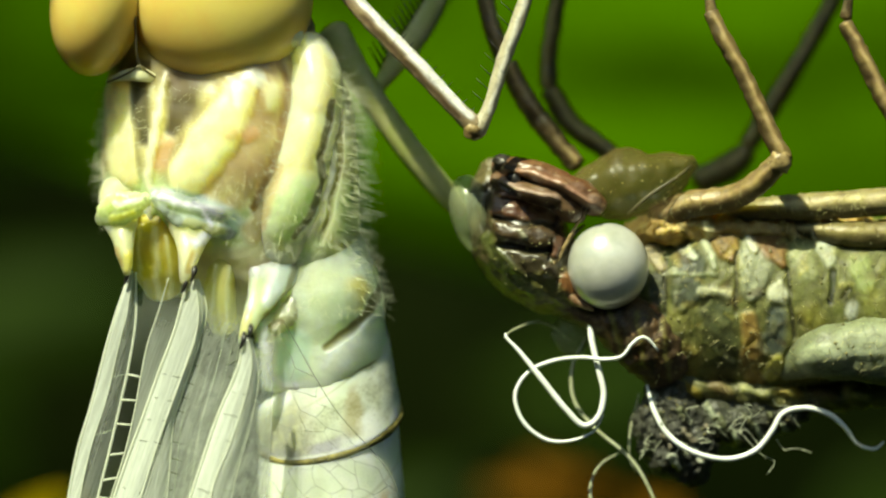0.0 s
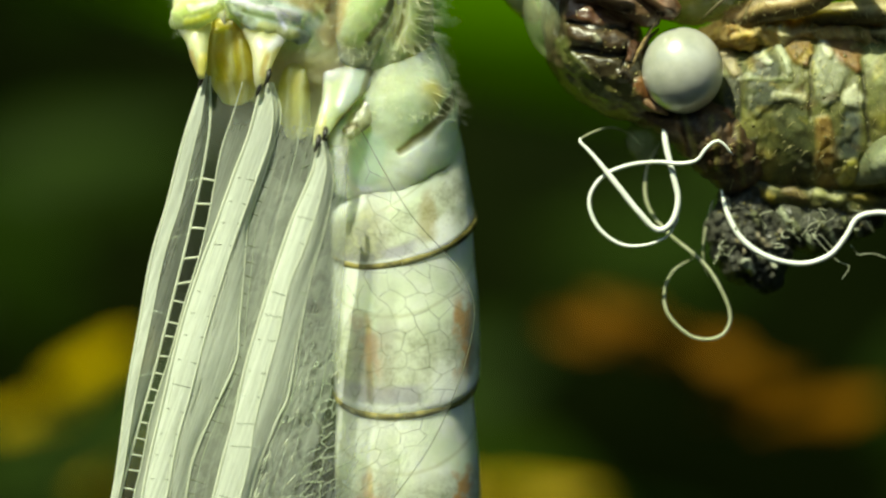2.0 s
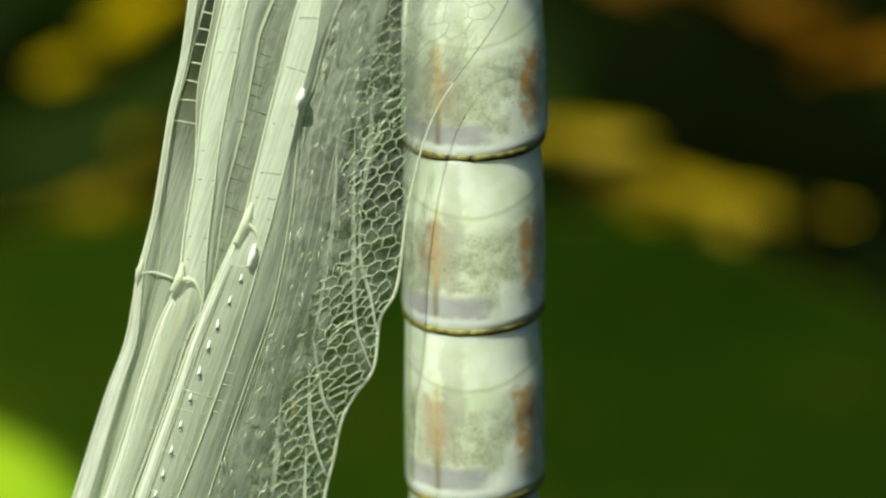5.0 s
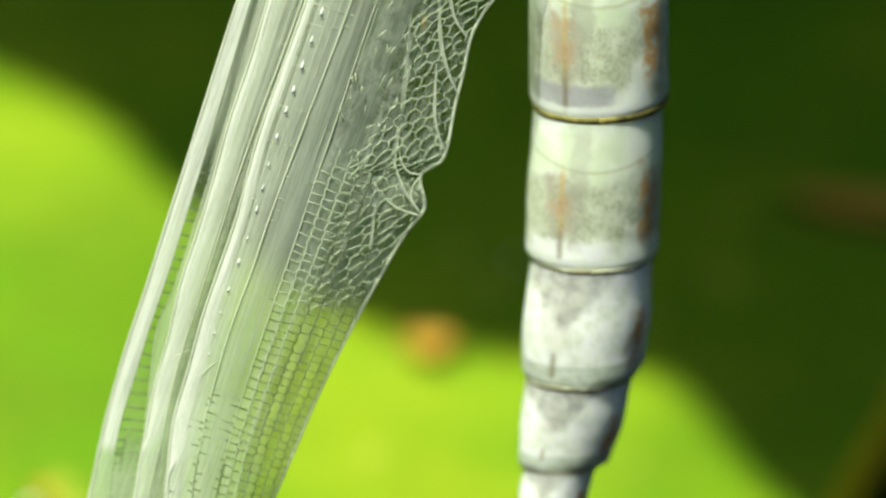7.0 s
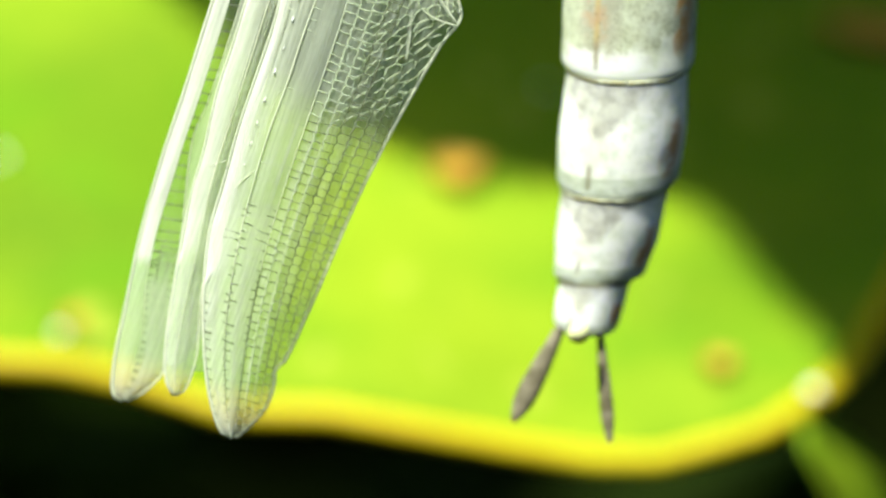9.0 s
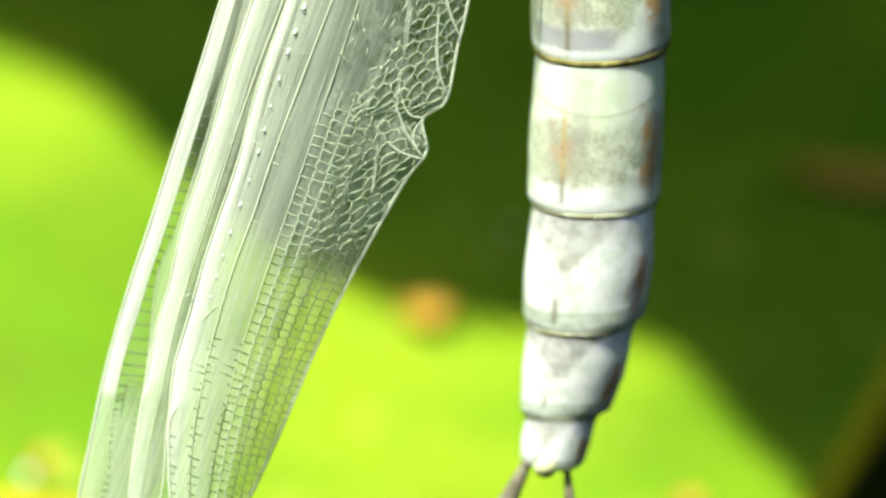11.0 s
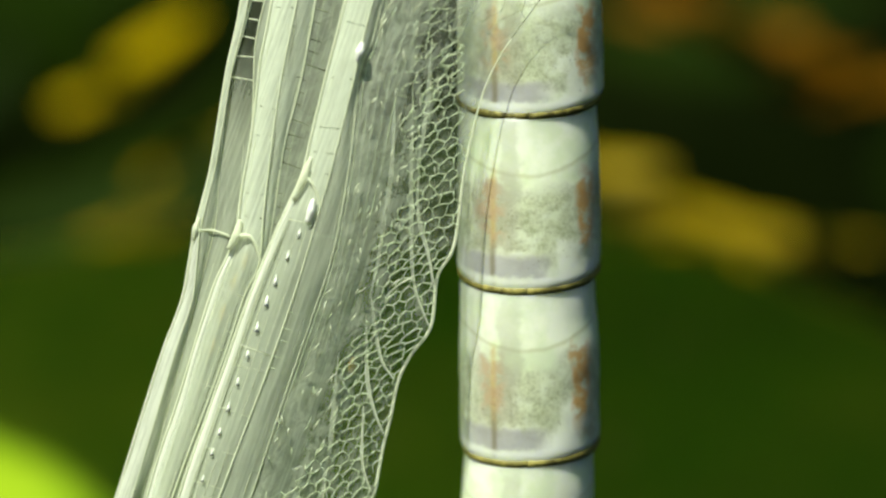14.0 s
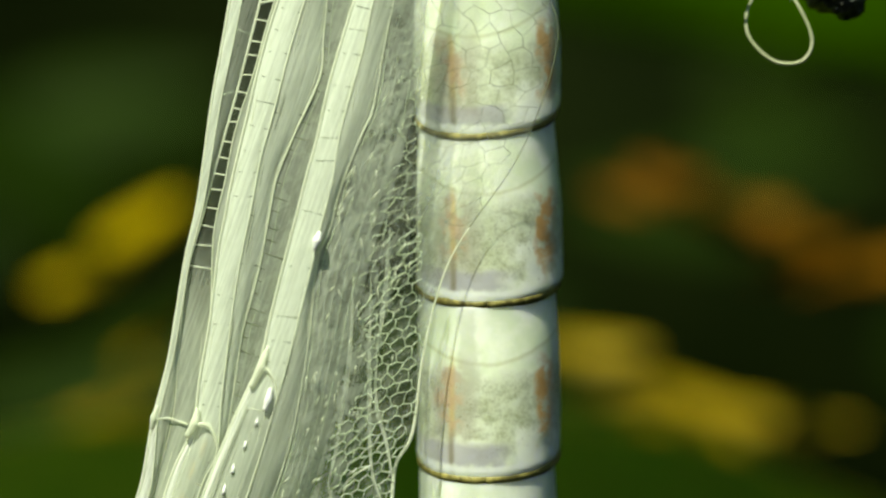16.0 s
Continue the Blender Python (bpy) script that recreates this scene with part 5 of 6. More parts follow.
w.vein(B0, lambda v: ramp(v, (490, 2.2), (560, 3.4), (1300, 2.8), (1590, 3.0), (2100, 2.4), (2600, 3.0), (2833, 3.0)), label="thick white front vein")
w.vein(BW, 1.0, 1640, 2560)
w.vein(B1, 1.7)
w.vein(B2, lambda v: ramp(v, (505, 1.2), (900, 1.4), (1000, 2.2), (1160, 2.2), (1700, 1.4), (2500, 1.2), (2833, 2.4)))
w.vein(B1.between(B2, 0.45), 1.0)
w.vein(B0.between(B1, 0.22), 0.9, 620, 1580)
w.vein(B2.between(B3, 0.5), 1.0, 540, 1500, "fine_vein")
w.rungs(B0, B1, 640, 1580, 46, 0.6, "dark_vein_and_shade", 0.12, 0.85, (0.2, 0.95))
w.rungs(B1, B2, 700, 1600, 40, 0.7, "dark_vein_and_shade", 0.1, 0.5)
w.rungs(B2, B3, 600, 1600, 26, 0.9, "dark_vein_and_shade", 0.3, 0.8, (0.0, 1.0), 2.0)
w.rungs(B2.between(B3, 0.5), B3, 560, 1500, 34, 0.8, "dark_vein_and_shade", -0.4, 0.7, (0.0, 1.0), 2.0)
w.rungs(BW, B1, 1660, 2560, 34, 0.8, "vein", 0.3, 0.8)
w.rungs(B1, B2, 1700, 2580, 30, 0.8, "fine_vein", 0.3, 0.8)
for k in (0.33, 0.66):
    w.vein(B0.between(B2, k), 1.1, 2590, material="dark_vein_and_shade", lone=False)
for k in (0.0, 0.33, 0.66):
    w.rungs(B0.between(B2, k), B0.between(B2, k + 0.33), 2590, 2825, 15, 1.3, "dark_vein_and_shade", 0.1, 0.95)
w.pleats(B0, B1, 600, 1580, (0.5, 0.72, 0.86), 0.5)
w.pleats(B1, B2, 620, 1650, (0.15, 0.3, 0.62, 0.78, 0.9), 0.6)
w.pleats(B1, B2, 700, 1650, (0.22, 0.7), 0.5, "dark_vein_and_shade")
w.pleats(B2, B3, 600, 1650, (0.15, 0.35, 0.7, 0.85), 0.6, "fine_vein")
w.pleats(BW, B1, 1660, 2600, (0.35, 0.7), 0.7)
w.pleats(BW, B1, 1660, 2500, (0.5, 0.85), 0.6, "dark_vein_and_shade")
w.pleats(B1, B2, 1660, 2600, (0.25, 0.5, 0.8), 0.7)
w.pleats(B2, B3, 1660, 2600, (0.3, 0.6), 0.7, "dark_vein_and_shade")
wing_b = w.finish()
bead(wing_b, [(70, 1570, -24), (64, 1598, -28), (50, 1622, -26)], [3, 8.5, 5], "white thickened wing joint")
bead(wing_b, [(64, 1600, -28), (86, 1600, -30), (98, 1616, -30), (108, 1646, -29)], [5, 3.4, 3.0, 1.6], "white thickened wing joint")

for u, v, r in ((80, 1640, 5.5), (60, 1680, 4.5), (39, 1735, 5.5), (21, 1795, 4.0)):
    bead(wing_b, [(u + 5, v - 16, -12), (u, v, -15), (u - 6, v + 18, -12)], [1, r, 1], "faint amber fleck in the wing", "fleck", "amber")

# the broad wing with the scalloped rear edge
C0 = traced(-58, (432, 596), (424, 640), (412, 675), (390, 724), (368, 785), (343, 862), (320, 936), (299, 1010), (281, 1093), (263, 1158), (247, 1222), (224, 1310), (202, 1400), (181, 1490), (160, 1536), (124, 1616), (82, 1720), (42, 1832), (4, 1939), (-33, 2045), (-67, 2172), (-97, 2259), (-129, 2353), (-155, 2446), (-182, 2540), (-192, 2634), (-193, 2729), (-188, 2805), (-174, 2871), (-158, 2906), (-144, 2911))
CW = C0.shifted(-62, (1490, 4), (1560, 12), (1900, 15), (2200, 19), (2440, 28), (2600, 27), (2632, 3), (2911, 2))
C1 = traced(-68, (438, 597), (446, 645), (431, 715), (406, 789), (380, 853), (362, 936), (339, 1019), (320, 1093), (307, 1176), (288, 1250), (265, 1351), (242, 1444), (226, 1505), (211, 1556), (180, 1662), (143, 1773), (102, 1885), (65, 1980), (27, 2080), (-12, 2185), (-40, 2269), (-78, 2371), (-106, 2464), (-125, 2539), (-145, 2640), (-155, 2740), (-154, 2850), (-144, 2911))
C2 = traced(-58, (446, 598), (458, 670), (441, 761), (418, 844), (399, 936), (378, 1050), (362, 1084), (325, 1176), (303, 1260), (283, 1310), (268, 1442), (253, 1542), (232, 1642), (196, 1750), (154, 1870), (114, 1990), (76, 2100), (36, 2220), (-6, 2340), (-44, 2450), (-78, 2560), (-106, 2680), (-124, 2790), (-136, 2890), (-140, 2911))
C3 = traced(-40, (484, 606), (480, 760), (470, 900), (450, 1050), (420, 1170), (385, 1280), (352, 1400), (330, 1500), (300, 1620), (262, 1750), (218, 1880), (172, 2000), (128, 2130), (82, 2260), (38, 2380), (-2, 2500), (-38, 2610), (-72, 2730), (-102, 2830), (-128, 2900))
T = traced(4, (500, 565), (590, 720), (690, 840), (704, 940), (640, 1120), (520, 1300), (472, 1460), (450, 1612), (420, 1669), (408, 1758), (373, 1808), (350, 1854), (336, 1919), (322, 1975), (308, 2049), (294, 2077), (260, 2097), (268, 2146), (262, 2168), (233, 2203), (178, 2297), (122, 2400), (77, 2491), (30, 2600), (-10, 2692), (-48, 2772), (-65, 2786), (-67, 2815), (-81, 2853), (-100, 2877), (-136, 2910))
w = Wing("broad folded milky wing with scalloped rear edge", 13)
w.strip(C0, C1, lambda v: ramp(v, (596, 0.75), (800, 0.86), (1500, 0.8), (1600, 0.5), (2000, 0.52), (2560, 0.64), (2640, 0.6), (2911, 0.6)))
w.strip(C0, CW, lambda v: ramp(v, (1490, 0.85), (1800, 0.93), (2300, 0.97), (2610, 0.97), (2640, 0.5), (2911, 0.4)), v0=1506, band=True)
w.strip(C1, C2, lambda v: ramp(v, (600, 0.6), (1000, 0.7), (1500, 0.6), (1800, 0.56), (2000, 0.66), (2300, 0.68), (2500, 0.66), (2911, 0.6)))
w.strip(C2, C3, lambda v: ramp(v, (600, 0.3), (800, 0.5), (1000, 0.58), (1300, 0.56), (1700, 0.55), (1950, 0.7), (2300, 0.68), (2600, 0.64), (2911, 0.58)), lambda v: ramp(v, (700, 0.25), (1000, 0.5), (1300, 0.4), (1500, 0.3), (1900, 0.35), (2300, 0.15)), cols=13)
CM = C3.between(T, 0.42)
w.strip(C3, CM, lambda v: ramp(v, (600, 0.03), (1000, 0.05), (1150, 0.3), (1400, 0.5), (1800, 0.56), (1980, 0.66), (2250, 0.68), (2450, 0.64), (2911, 0.56)), lambda v: ramp(v, (1000, 0.5), (1300, 0.7), (1950, 0.6), (2120, 0.4), (2300, 0.25)), cols=13)
w.strip(CM, T, lambda v: ramp(v, (600, 0.03), (1000, 0.05), (1150, 0.2), (1400, 0.28), (1950, 0.36), (2130, 0.54), (2450, 0.56), (2911, 0.54)), lambda v: ramp(v, (1000, 0.5), (1300, 0.8), (1950, 0.7), (2120, 0.4), (2300, 0.25)), cols=15)
w.vein(C0, lambda v: ramp(v, (596, 2.2), (660, 3.4), (1300, 2.8), (1500, 3.4), (2100, 2.4), (2600, 3.0), (2911, 3.2)), label="thick white front vein")
w.vein(CW, 1.0, 1560, 2600)
w.vein(C1, lambda v: ramp(v, (600, 1.2), (800, 1.7), (1500, 1.6), (2100, 2.0), (2500, 1.3), (2911, 0.8)))
w.vein(C2, lambda v: ramp(v, (600, 0.8), (1000, 1.4), (1070, 2.4), (1176, 2.2), (1600, 1.2), (2300, 1.2), (2911, 0.6)))
w.vein(C1.between(C2, 0.5), 0.9, 700, 1700)
w.vein(C0.between(C1, 0.24), 0.9, 680, 1500)
w.vein(T, lambda v: ramp(v, (565, 0.8), (1250, 1.0), (1420, 2.0), (1600, 3.6), (2200, 3.2), (2911, 2.6)), v0=570, v1=1250, material="dark_vein_and_shade", label="thin grey rear edge")
w.vein(T, lambda v: ramp(v, (1250, 1.2), (1420, 2.2), (1600, 3.6), (2200, 3.2), (2911, 3.2)), v0=1250, label="white rear edge vein")
w.rungs(C0, C1, 680, 1500, 46, 0.6, "dark_vein_and_shade", 0.12, 0.85, (0.2, 0.95))
w.rungs(C1, C2, 760, 1600, 42, 0.8, "fine_vein", 0.1, 0.6)
w.rungs(CW, C1, 1560, 2600, 36, 0.7, "vein", 0.25, 0.6)
w.rungs(C1, C2, 1650, 2880, 24, 0.8, "fine_vein", 0.25, 0.6)
w.rungs(C0, C1, 2640, 2900, 20, 0.8, "vein", 0.3, 0.7)
w.pleats(C0, C1, 700, 1480, (0.5, 0.72, 0.86), 0.5)
w.pleats(C1, C2, 720, 1700, (0.2, 0.35, 0.7, 0.85), 0.6)
w.pleats(C1, C2, 800, 1700, (0.28, 0.6), 0.5, "dark_vein_and_shade")
w.pleats(CW, C1, 1560, 2580, (0.2, 0.5, 0.75), 0.6)
w.pleats(CW, C1, 1560, 2300, (0.1,), 0.9, "dark_vein_and_shade")
w.pleats(C1, C2, 1700, 2850, (0.4, 0.75), 0.7)
w.pleats(C2, C3, 900, 2000, (0.1, 0.25, 0.4, 0.6, 0.8), 0.8, "fine_vein")
# short pale dashes on the crumpled part, painted glints laid in with the veins
for k in range(110):
    v = w.rnd.uniform(980, 2020)
    a, b = C2, C3.shifted(-30, (900, 0), (1200, 60), (1500, 90), (2020, 30))
    u, _, d = w.point(a, b, v, w.rnd.random())
    l, t = w.rnd.uniform(5, 14), w.rnd.gauss(0.35, 0.35)
    w.bags["vein" if k % 3 else "fine_vein"].append(([(u + l * math.sin(t), v - l * math.cos(t), d - 5), (u, v, d - 6), (u - l * math.sin(t), v + l * math.cos(t), d - 5)], [0.4, 1.1, 0.4]))


def net(w, size, lean, lo, hi, inside, radius, bag, jitter=0.2):
    """Uneven six-sided cells, set out inward from the rear edge."""
    pts = {}

    def corner(a, b):
        key = (round(a, 2), round(b, 2))
        if key not in pts:
            p, q = a * size + w.rnd.uniform(-jitter, jitter) * size, lo + b * size + w.rnd.uniform(-jitter, jitter) * size
            pts[key] = (p, q - lean * p)
        return pts[key]

    for row in range(int((hi - lo) / size / 0.75) + 1):
        for k in range(int(330 / size / 0.87) + 1):
            cx, cy = (k + (0.5 if row % 2 else 0)) * 0.87, row * 0.75
            hexa = [corner(cx + 0.5 * math.sin(radians(60 * q)), cy + 0.5 * math.cos(radians(60 * q))) for q in range(4)]
            for p, q in zip(hexa[:-1], hexa[1:]):
                ends = []
                for s, v in (p, q):
                    u = T(v) - s
                    if s > -1 and inside(u, v):
                        ends.append((u, v, T.d + (C3.d - T.d) * min(1, s / max(20, T(v) - C3(v))) - 3))
                if len(ends) == 2:
                    m = tuple((x + y) / 2 + w.rnd.uniform(-1.5, 1.5) for x, y in zip(*ends))
                    w.bags[bag].append(([ends[0], m, ends[1]], radius * w.rnd.uniform(0.7, 1.2)))


net(w, 27, -0.35, 1240, 2330, lambda u, v: u > C3(v) + (18 if v < 2050 else -40) + 16 * math.sin(v * 0.03) and u < (470 if v < 1480 else 999) and v > 1230, 1.15, "fine_vein", 0.13)
net(w, 46, 0.0, 640, 1330, lambda u, v: u > max(C3(v) + 6, 462) and v < 1250, 0.40, "dark_vein_and_shade", 0.17)
net(w, 30, -0.2, 640, 1330, lambda u, v: C3(v) - 60 < u < 470 and v > 700, 0.7, "fine_vein", 0.2)
# folds of the rear part, run together with the edge
FOLDS = [([(386, 1480), (385, 1561), (403, 1631), (413, 1690)], 7), ([(376, 1330), (373, 1541), (376, 1671), (393, 1731), (404, 1757)], 7), ([(300, 1700), (318, 1811), (341, 1852)], 6), ([(293, 1740), (295, 1851), (308, 1911), (324, 1950)], 7),
         ([(288, 1900), (285, 1991), (293, 2031), (303, 2053)], 5), ([(246, 1800), (240, 1841), (233, 1931), (226, 1991), (219, 2031), (213, 2088)], 8), ([(213, 2075), (228, 2121), (248, 2151), (262, 2168)], 6), ([(410, 1250), (400, 1380), (384, 1480)], 9), ([(345, 1330), (338, 1480), (318, 1620), (300, 1710)], 8), ([(176, 2104), (178, 2160), (170, 2230)], 5)]
for pts, wide in FOLDS:
    mid = traced(-24, *pts)
    mid.d = -22 if pts[0][0] < 330 else -12
    half = (mid.top, 0.5), ((mid.top + mid.end) / 2, wide / 2), (mid.end, 1.5)
    w.strip(mid.shifted(mid.d, *[(v, -x) for v, x in half]), mid.shifted(mid.d, *half), lambda v: 0.62, cols=3)
    w.vein(mid.shifted(mid.d, *half), 0.9, lone=False)
for pts in ([(219, 2031), (224, 2066), (238, 2092), (262, 2097)], [(213, 2088), (190, 2100), (176, 2106)], [(176, 2106), (188, 2131), (218, 2156), (262, 2172)], [(376, 1671), (345, 1690), (318, 1720)], [(262, 2100), (250, 2112), (243, 2135), (256, 2164)]):
    w.longs.append(([(x, y, -18) for x, y in spline(pts, 14)], 1.7, "vein", ""))
# lengthwise veins of the lower half, that run out on the rear edge
rail = [C2]
for k in range(1, 15):
    drift = 21.0 * k
    line = C2.shifted(-58 + 3.6 * k, (600, drift * 1.3), (2000, drift * 1.25), (2400, drift), (2911, drift * 0.55))
    rail.append(line)
    cut = [v for v in np.arange(2000, 2905, 6.0) if line(v) < T(v) - 1]
    if not cut:
        continue
    start = max(2040 + 12 * k if k < 5 else 2300, min(cut))
    if max(cut) - start > 60:
        w.vein(line, 1.4, start, max(cut), "dark_vein_and_shade" if k > 2 else "fine_vein", 2.0, lone=False)
for a, b in zip(rail[:-1], rail[1:]):
    ok = [v for v in np.arange(2040, 2900, 6.0) if b(v) < T(v) + 6]
    if ok:
        w.rungs(a, b, max(2080 if b.d < -41 else 2290, min(ok)), min(2330, max(ok)), 17, 0.95, "dark_vein_and_shade" if b.d > -46 else "fine_vein", 0.30, 0.95, (0.0, 1.0), 1.2)
        w.rungs(a, b, max(2330, min(ok)), max(ok), 16, 0.95, "dark_vein_and_shade", 0.30, 0.97, (0.0, 1.0), 1.2)
for a, b in ((C0, C0.between(C1, 0.5)), (C0.between(C1, 0.5), C1), (C1, C1.between(C2, 0.5)), (C1.between(C2, 0.5), C2)):
    w.rungs(a, b, 2660 if a is C0 else 2480, 2900, 16, 1.1, "dark_vein_and_shade", 0.3, 0.95, (0.0, 1.0), 1.0)
    w.vein(b, 1.2, 2600, 2895, "dark_vein_and_shade", lone=False)
wing_c = w.finish()
bead(wing_c, [(196, 1462, -62), (183, 1497, -66), (166, 1536, -64)], [3, 8.5, 5], "white thickened wing joint")
bead(wing_c, [(184, 1496, -66), (198, 1508, -68), (208, 1530, -68), (214, 1552, -68)], [4, 3, 2.6, 1.4], "white thickened wing joint")
# white beads stand in for sparkles of light on the wing
bead(wing_c, [(200, 1536, -72), (196, 1556, -74), (190, 1576, -72)], [3, 7, 5], "white bead painted as a sparkle at the wing joint", "drop", "glint")
bead(wing_c, [(286, 1262, -74), (281, 1278, -75), (276, 1294, -73)], [3, 8, 3], "small white bead painted as a glint", "drop", "glint")
for pts in ([(-183, 2424, -60), (-168, 2416, -66), (-150, 2410, -66)], [(-137, 2458, -69), (-104, 2432, -68), (-62, 2405, -62)]):
    part("fibre", tubes([(spline(pts, 10), 0.7)], 5), "vein", wing_c, "thin white fibre caught on the wing")
bead(wing_c, [(270, 1814, -20), (267, 1826, -24), (264, 1840, -20)], [2, 6, 3], "small amber droplet in a fold", "droplet", "amber")
teeth = []
v = 1600
while v < 2420:
    u = C0(v) + ramp(v, (1600, 44), (1700, 36), (2000, 34), (2420, 30))
    r = w.rnd.uniform(4, 6.5) * ramp(v, (1600, 1.3), (1800, 1.1), (2420, 0.6))
    teeth.append(tubes([([(u + 2, v - r * 2.2, -68), (u, v - r * 0.4, -69), (u - 1, v + r * 0.5, -68)], [0.4, r * 0.45, r * 0.65])], 6, flat=0.22))
    v += w.rnd.uniform(36, 50)
tagged(part("vein_tooth", merge(*teeth), "glint", wing_c, "small glinting white tooth"), kind="stuff")

# ---- the shed skin ----
exu = thing("shed_skin", at(1250, -60, 150), "brown and olive shed larval skin with pearly eyes, clinging upside down", "insect skin")
OLIVE, GOLD, ASH, RUST, UMBER, PITCH = tone(115, 112, 52), tone(168, 148, 64), tone(160, 160, 110), tone(150, 98, 43), tone(93, 69, 35), tone(40, 36, 20)
# pale streaks are painted highlights; sunken creases are coloured dark
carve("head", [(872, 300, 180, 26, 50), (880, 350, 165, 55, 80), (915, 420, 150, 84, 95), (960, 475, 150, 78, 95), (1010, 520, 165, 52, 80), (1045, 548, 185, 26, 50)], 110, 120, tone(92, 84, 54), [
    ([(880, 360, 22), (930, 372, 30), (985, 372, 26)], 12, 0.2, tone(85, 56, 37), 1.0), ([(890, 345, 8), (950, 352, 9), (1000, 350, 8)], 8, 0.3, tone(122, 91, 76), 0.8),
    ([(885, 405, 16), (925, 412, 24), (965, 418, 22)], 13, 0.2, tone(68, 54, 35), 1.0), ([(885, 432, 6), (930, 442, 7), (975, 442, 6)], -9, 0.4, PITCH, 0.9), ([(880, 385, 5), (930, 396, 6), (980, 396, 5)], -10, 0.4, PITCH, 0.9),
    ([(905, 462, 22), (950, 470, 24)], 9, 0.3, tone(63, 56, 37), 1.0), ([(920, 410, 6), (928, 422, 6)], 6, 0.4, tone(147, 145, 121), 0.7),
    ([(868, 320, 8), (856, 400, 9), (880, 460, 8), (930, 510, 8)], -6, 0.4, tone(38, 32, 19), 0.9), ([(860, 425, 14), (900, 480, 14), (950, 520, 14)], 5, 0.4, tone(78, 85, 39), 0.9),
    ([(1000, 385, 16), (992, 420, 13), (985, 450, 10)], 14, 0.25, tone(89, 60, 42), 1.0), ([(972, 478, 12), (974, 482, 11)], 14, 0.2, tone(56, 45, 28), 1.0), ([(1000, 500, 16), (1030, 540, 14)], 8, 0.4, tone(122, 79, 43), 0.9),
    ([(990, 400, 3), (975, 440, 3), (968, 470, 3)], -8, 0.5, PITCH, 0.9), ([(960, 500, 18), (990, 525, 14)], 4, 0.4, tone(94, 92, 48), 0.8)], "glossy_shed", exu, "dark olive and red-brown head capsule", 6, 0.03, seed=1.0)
part("eye_cap", ball(836, 380, 130, 40, 72, 56, -14), "dome", exu, "clear empty eye cap")
part("pearl_eye", ball(1076, 472, 66, 72, 77, 64, 0, 40, 28), "pearl", exu, "pearly white empty eye")
part("eye_rim", tubes([(spline([(1050, 550, 62), (1008, 522, 74), (995, 472, 82), (1005, 428, 84), (1034, 398, 92)], 18), [3, 6, 8, 9, 9, 8, 8, 7, 7, 6, 6, 6, 5, 5, 5, 4, 3, 2])], 10), "brown", exu, "orange-brown rim round the eye")
# jaws carry painted highlights, with dark colour in the crease below
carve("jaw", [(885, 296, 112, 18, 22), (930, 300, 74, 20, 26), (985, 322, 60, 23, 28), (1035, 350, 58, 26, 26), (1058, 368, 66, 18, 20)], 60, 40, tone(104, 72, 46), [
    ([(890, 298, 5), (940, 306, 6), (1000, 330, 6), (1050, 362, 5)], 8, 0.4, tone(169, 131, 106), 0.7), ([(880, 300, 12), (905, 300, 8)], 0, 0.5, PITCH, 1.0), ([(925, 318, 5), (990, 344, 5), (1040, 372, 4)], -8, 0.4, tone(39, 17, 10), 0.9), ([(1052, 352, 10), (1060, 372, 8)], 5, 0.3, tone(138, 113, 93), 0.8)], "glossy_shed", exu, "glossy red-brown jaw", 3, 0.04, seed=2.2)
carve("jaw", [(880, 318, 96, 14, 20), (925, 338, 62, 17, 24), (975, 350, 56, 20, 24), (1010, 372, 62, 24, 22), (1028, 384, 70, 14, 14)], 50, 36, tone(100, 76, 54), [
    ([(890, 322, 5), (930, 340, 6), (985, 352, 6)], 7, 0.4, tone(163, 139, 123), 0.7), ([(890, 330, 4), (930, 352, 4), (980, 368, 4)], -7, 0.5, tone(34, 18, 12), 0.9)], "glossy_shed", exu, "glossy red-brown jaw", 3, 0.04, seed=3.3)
part("jaw_tip", ball(892, 287, 92, 20, 12, 22, 12, 18, 12, 0.5), "black", exu, "black jaw tip")
# black ball stands in for the shade inside the hollow
part("jaw_hollow", ball(912, 318, 58, 12, 15, 10, -35, 16, 10, 0.3), "black", exu)
part("feeler", tubes([(spline([(972, 478, 58), (992, 450, 60), (1016, 405, 62), (1038, 372, 50)], 12), [6, 5, 5, 4, 4, 4, 3.5, 3.5, 3, 3, 2, 2])], 6), "leg_brown", exu, "thin brown feeler")
carve("chin", [(990, 540, 140, 16, 26), (1040, 556, 115, 26, 34), (1100, 575, 110, 52, 50), (1150, 610, 125, 62, 60), (1180, 650, 140, 50, 50)], 60, 60, tone(70, 51, 30), [
    ([(1060 + 16 * q, 540 + 4 * q, 4), (1085 + 14 * q, 620 + 8 * q, 4)], 6, 0.5, (UMBER, OLIVE, PITCH)[q % 3], 0.6) for q in range(8)], "shed", exu, "dark brown fibrous throat", 6, 0.05, seed=4.4)
part("skin_flap", ball(1012, 590, 170, 36, 44, 30, 10, 20, 14, 0.2), "dome", exu, "clear grey skin flap")
part("mask", loft([(1015, 335, 165, 24, 50), (1060, 335, 150, 52, 66), (1110, 326, 145, 62, 70), (1160, 318, 146, 52, 60), (1205, 296, 150, 26, 40), (1224, 287, 155, 12, 20)], 50, 40, 7, 0.025), "hump", exu, "clear olive-brown mask behind the head")
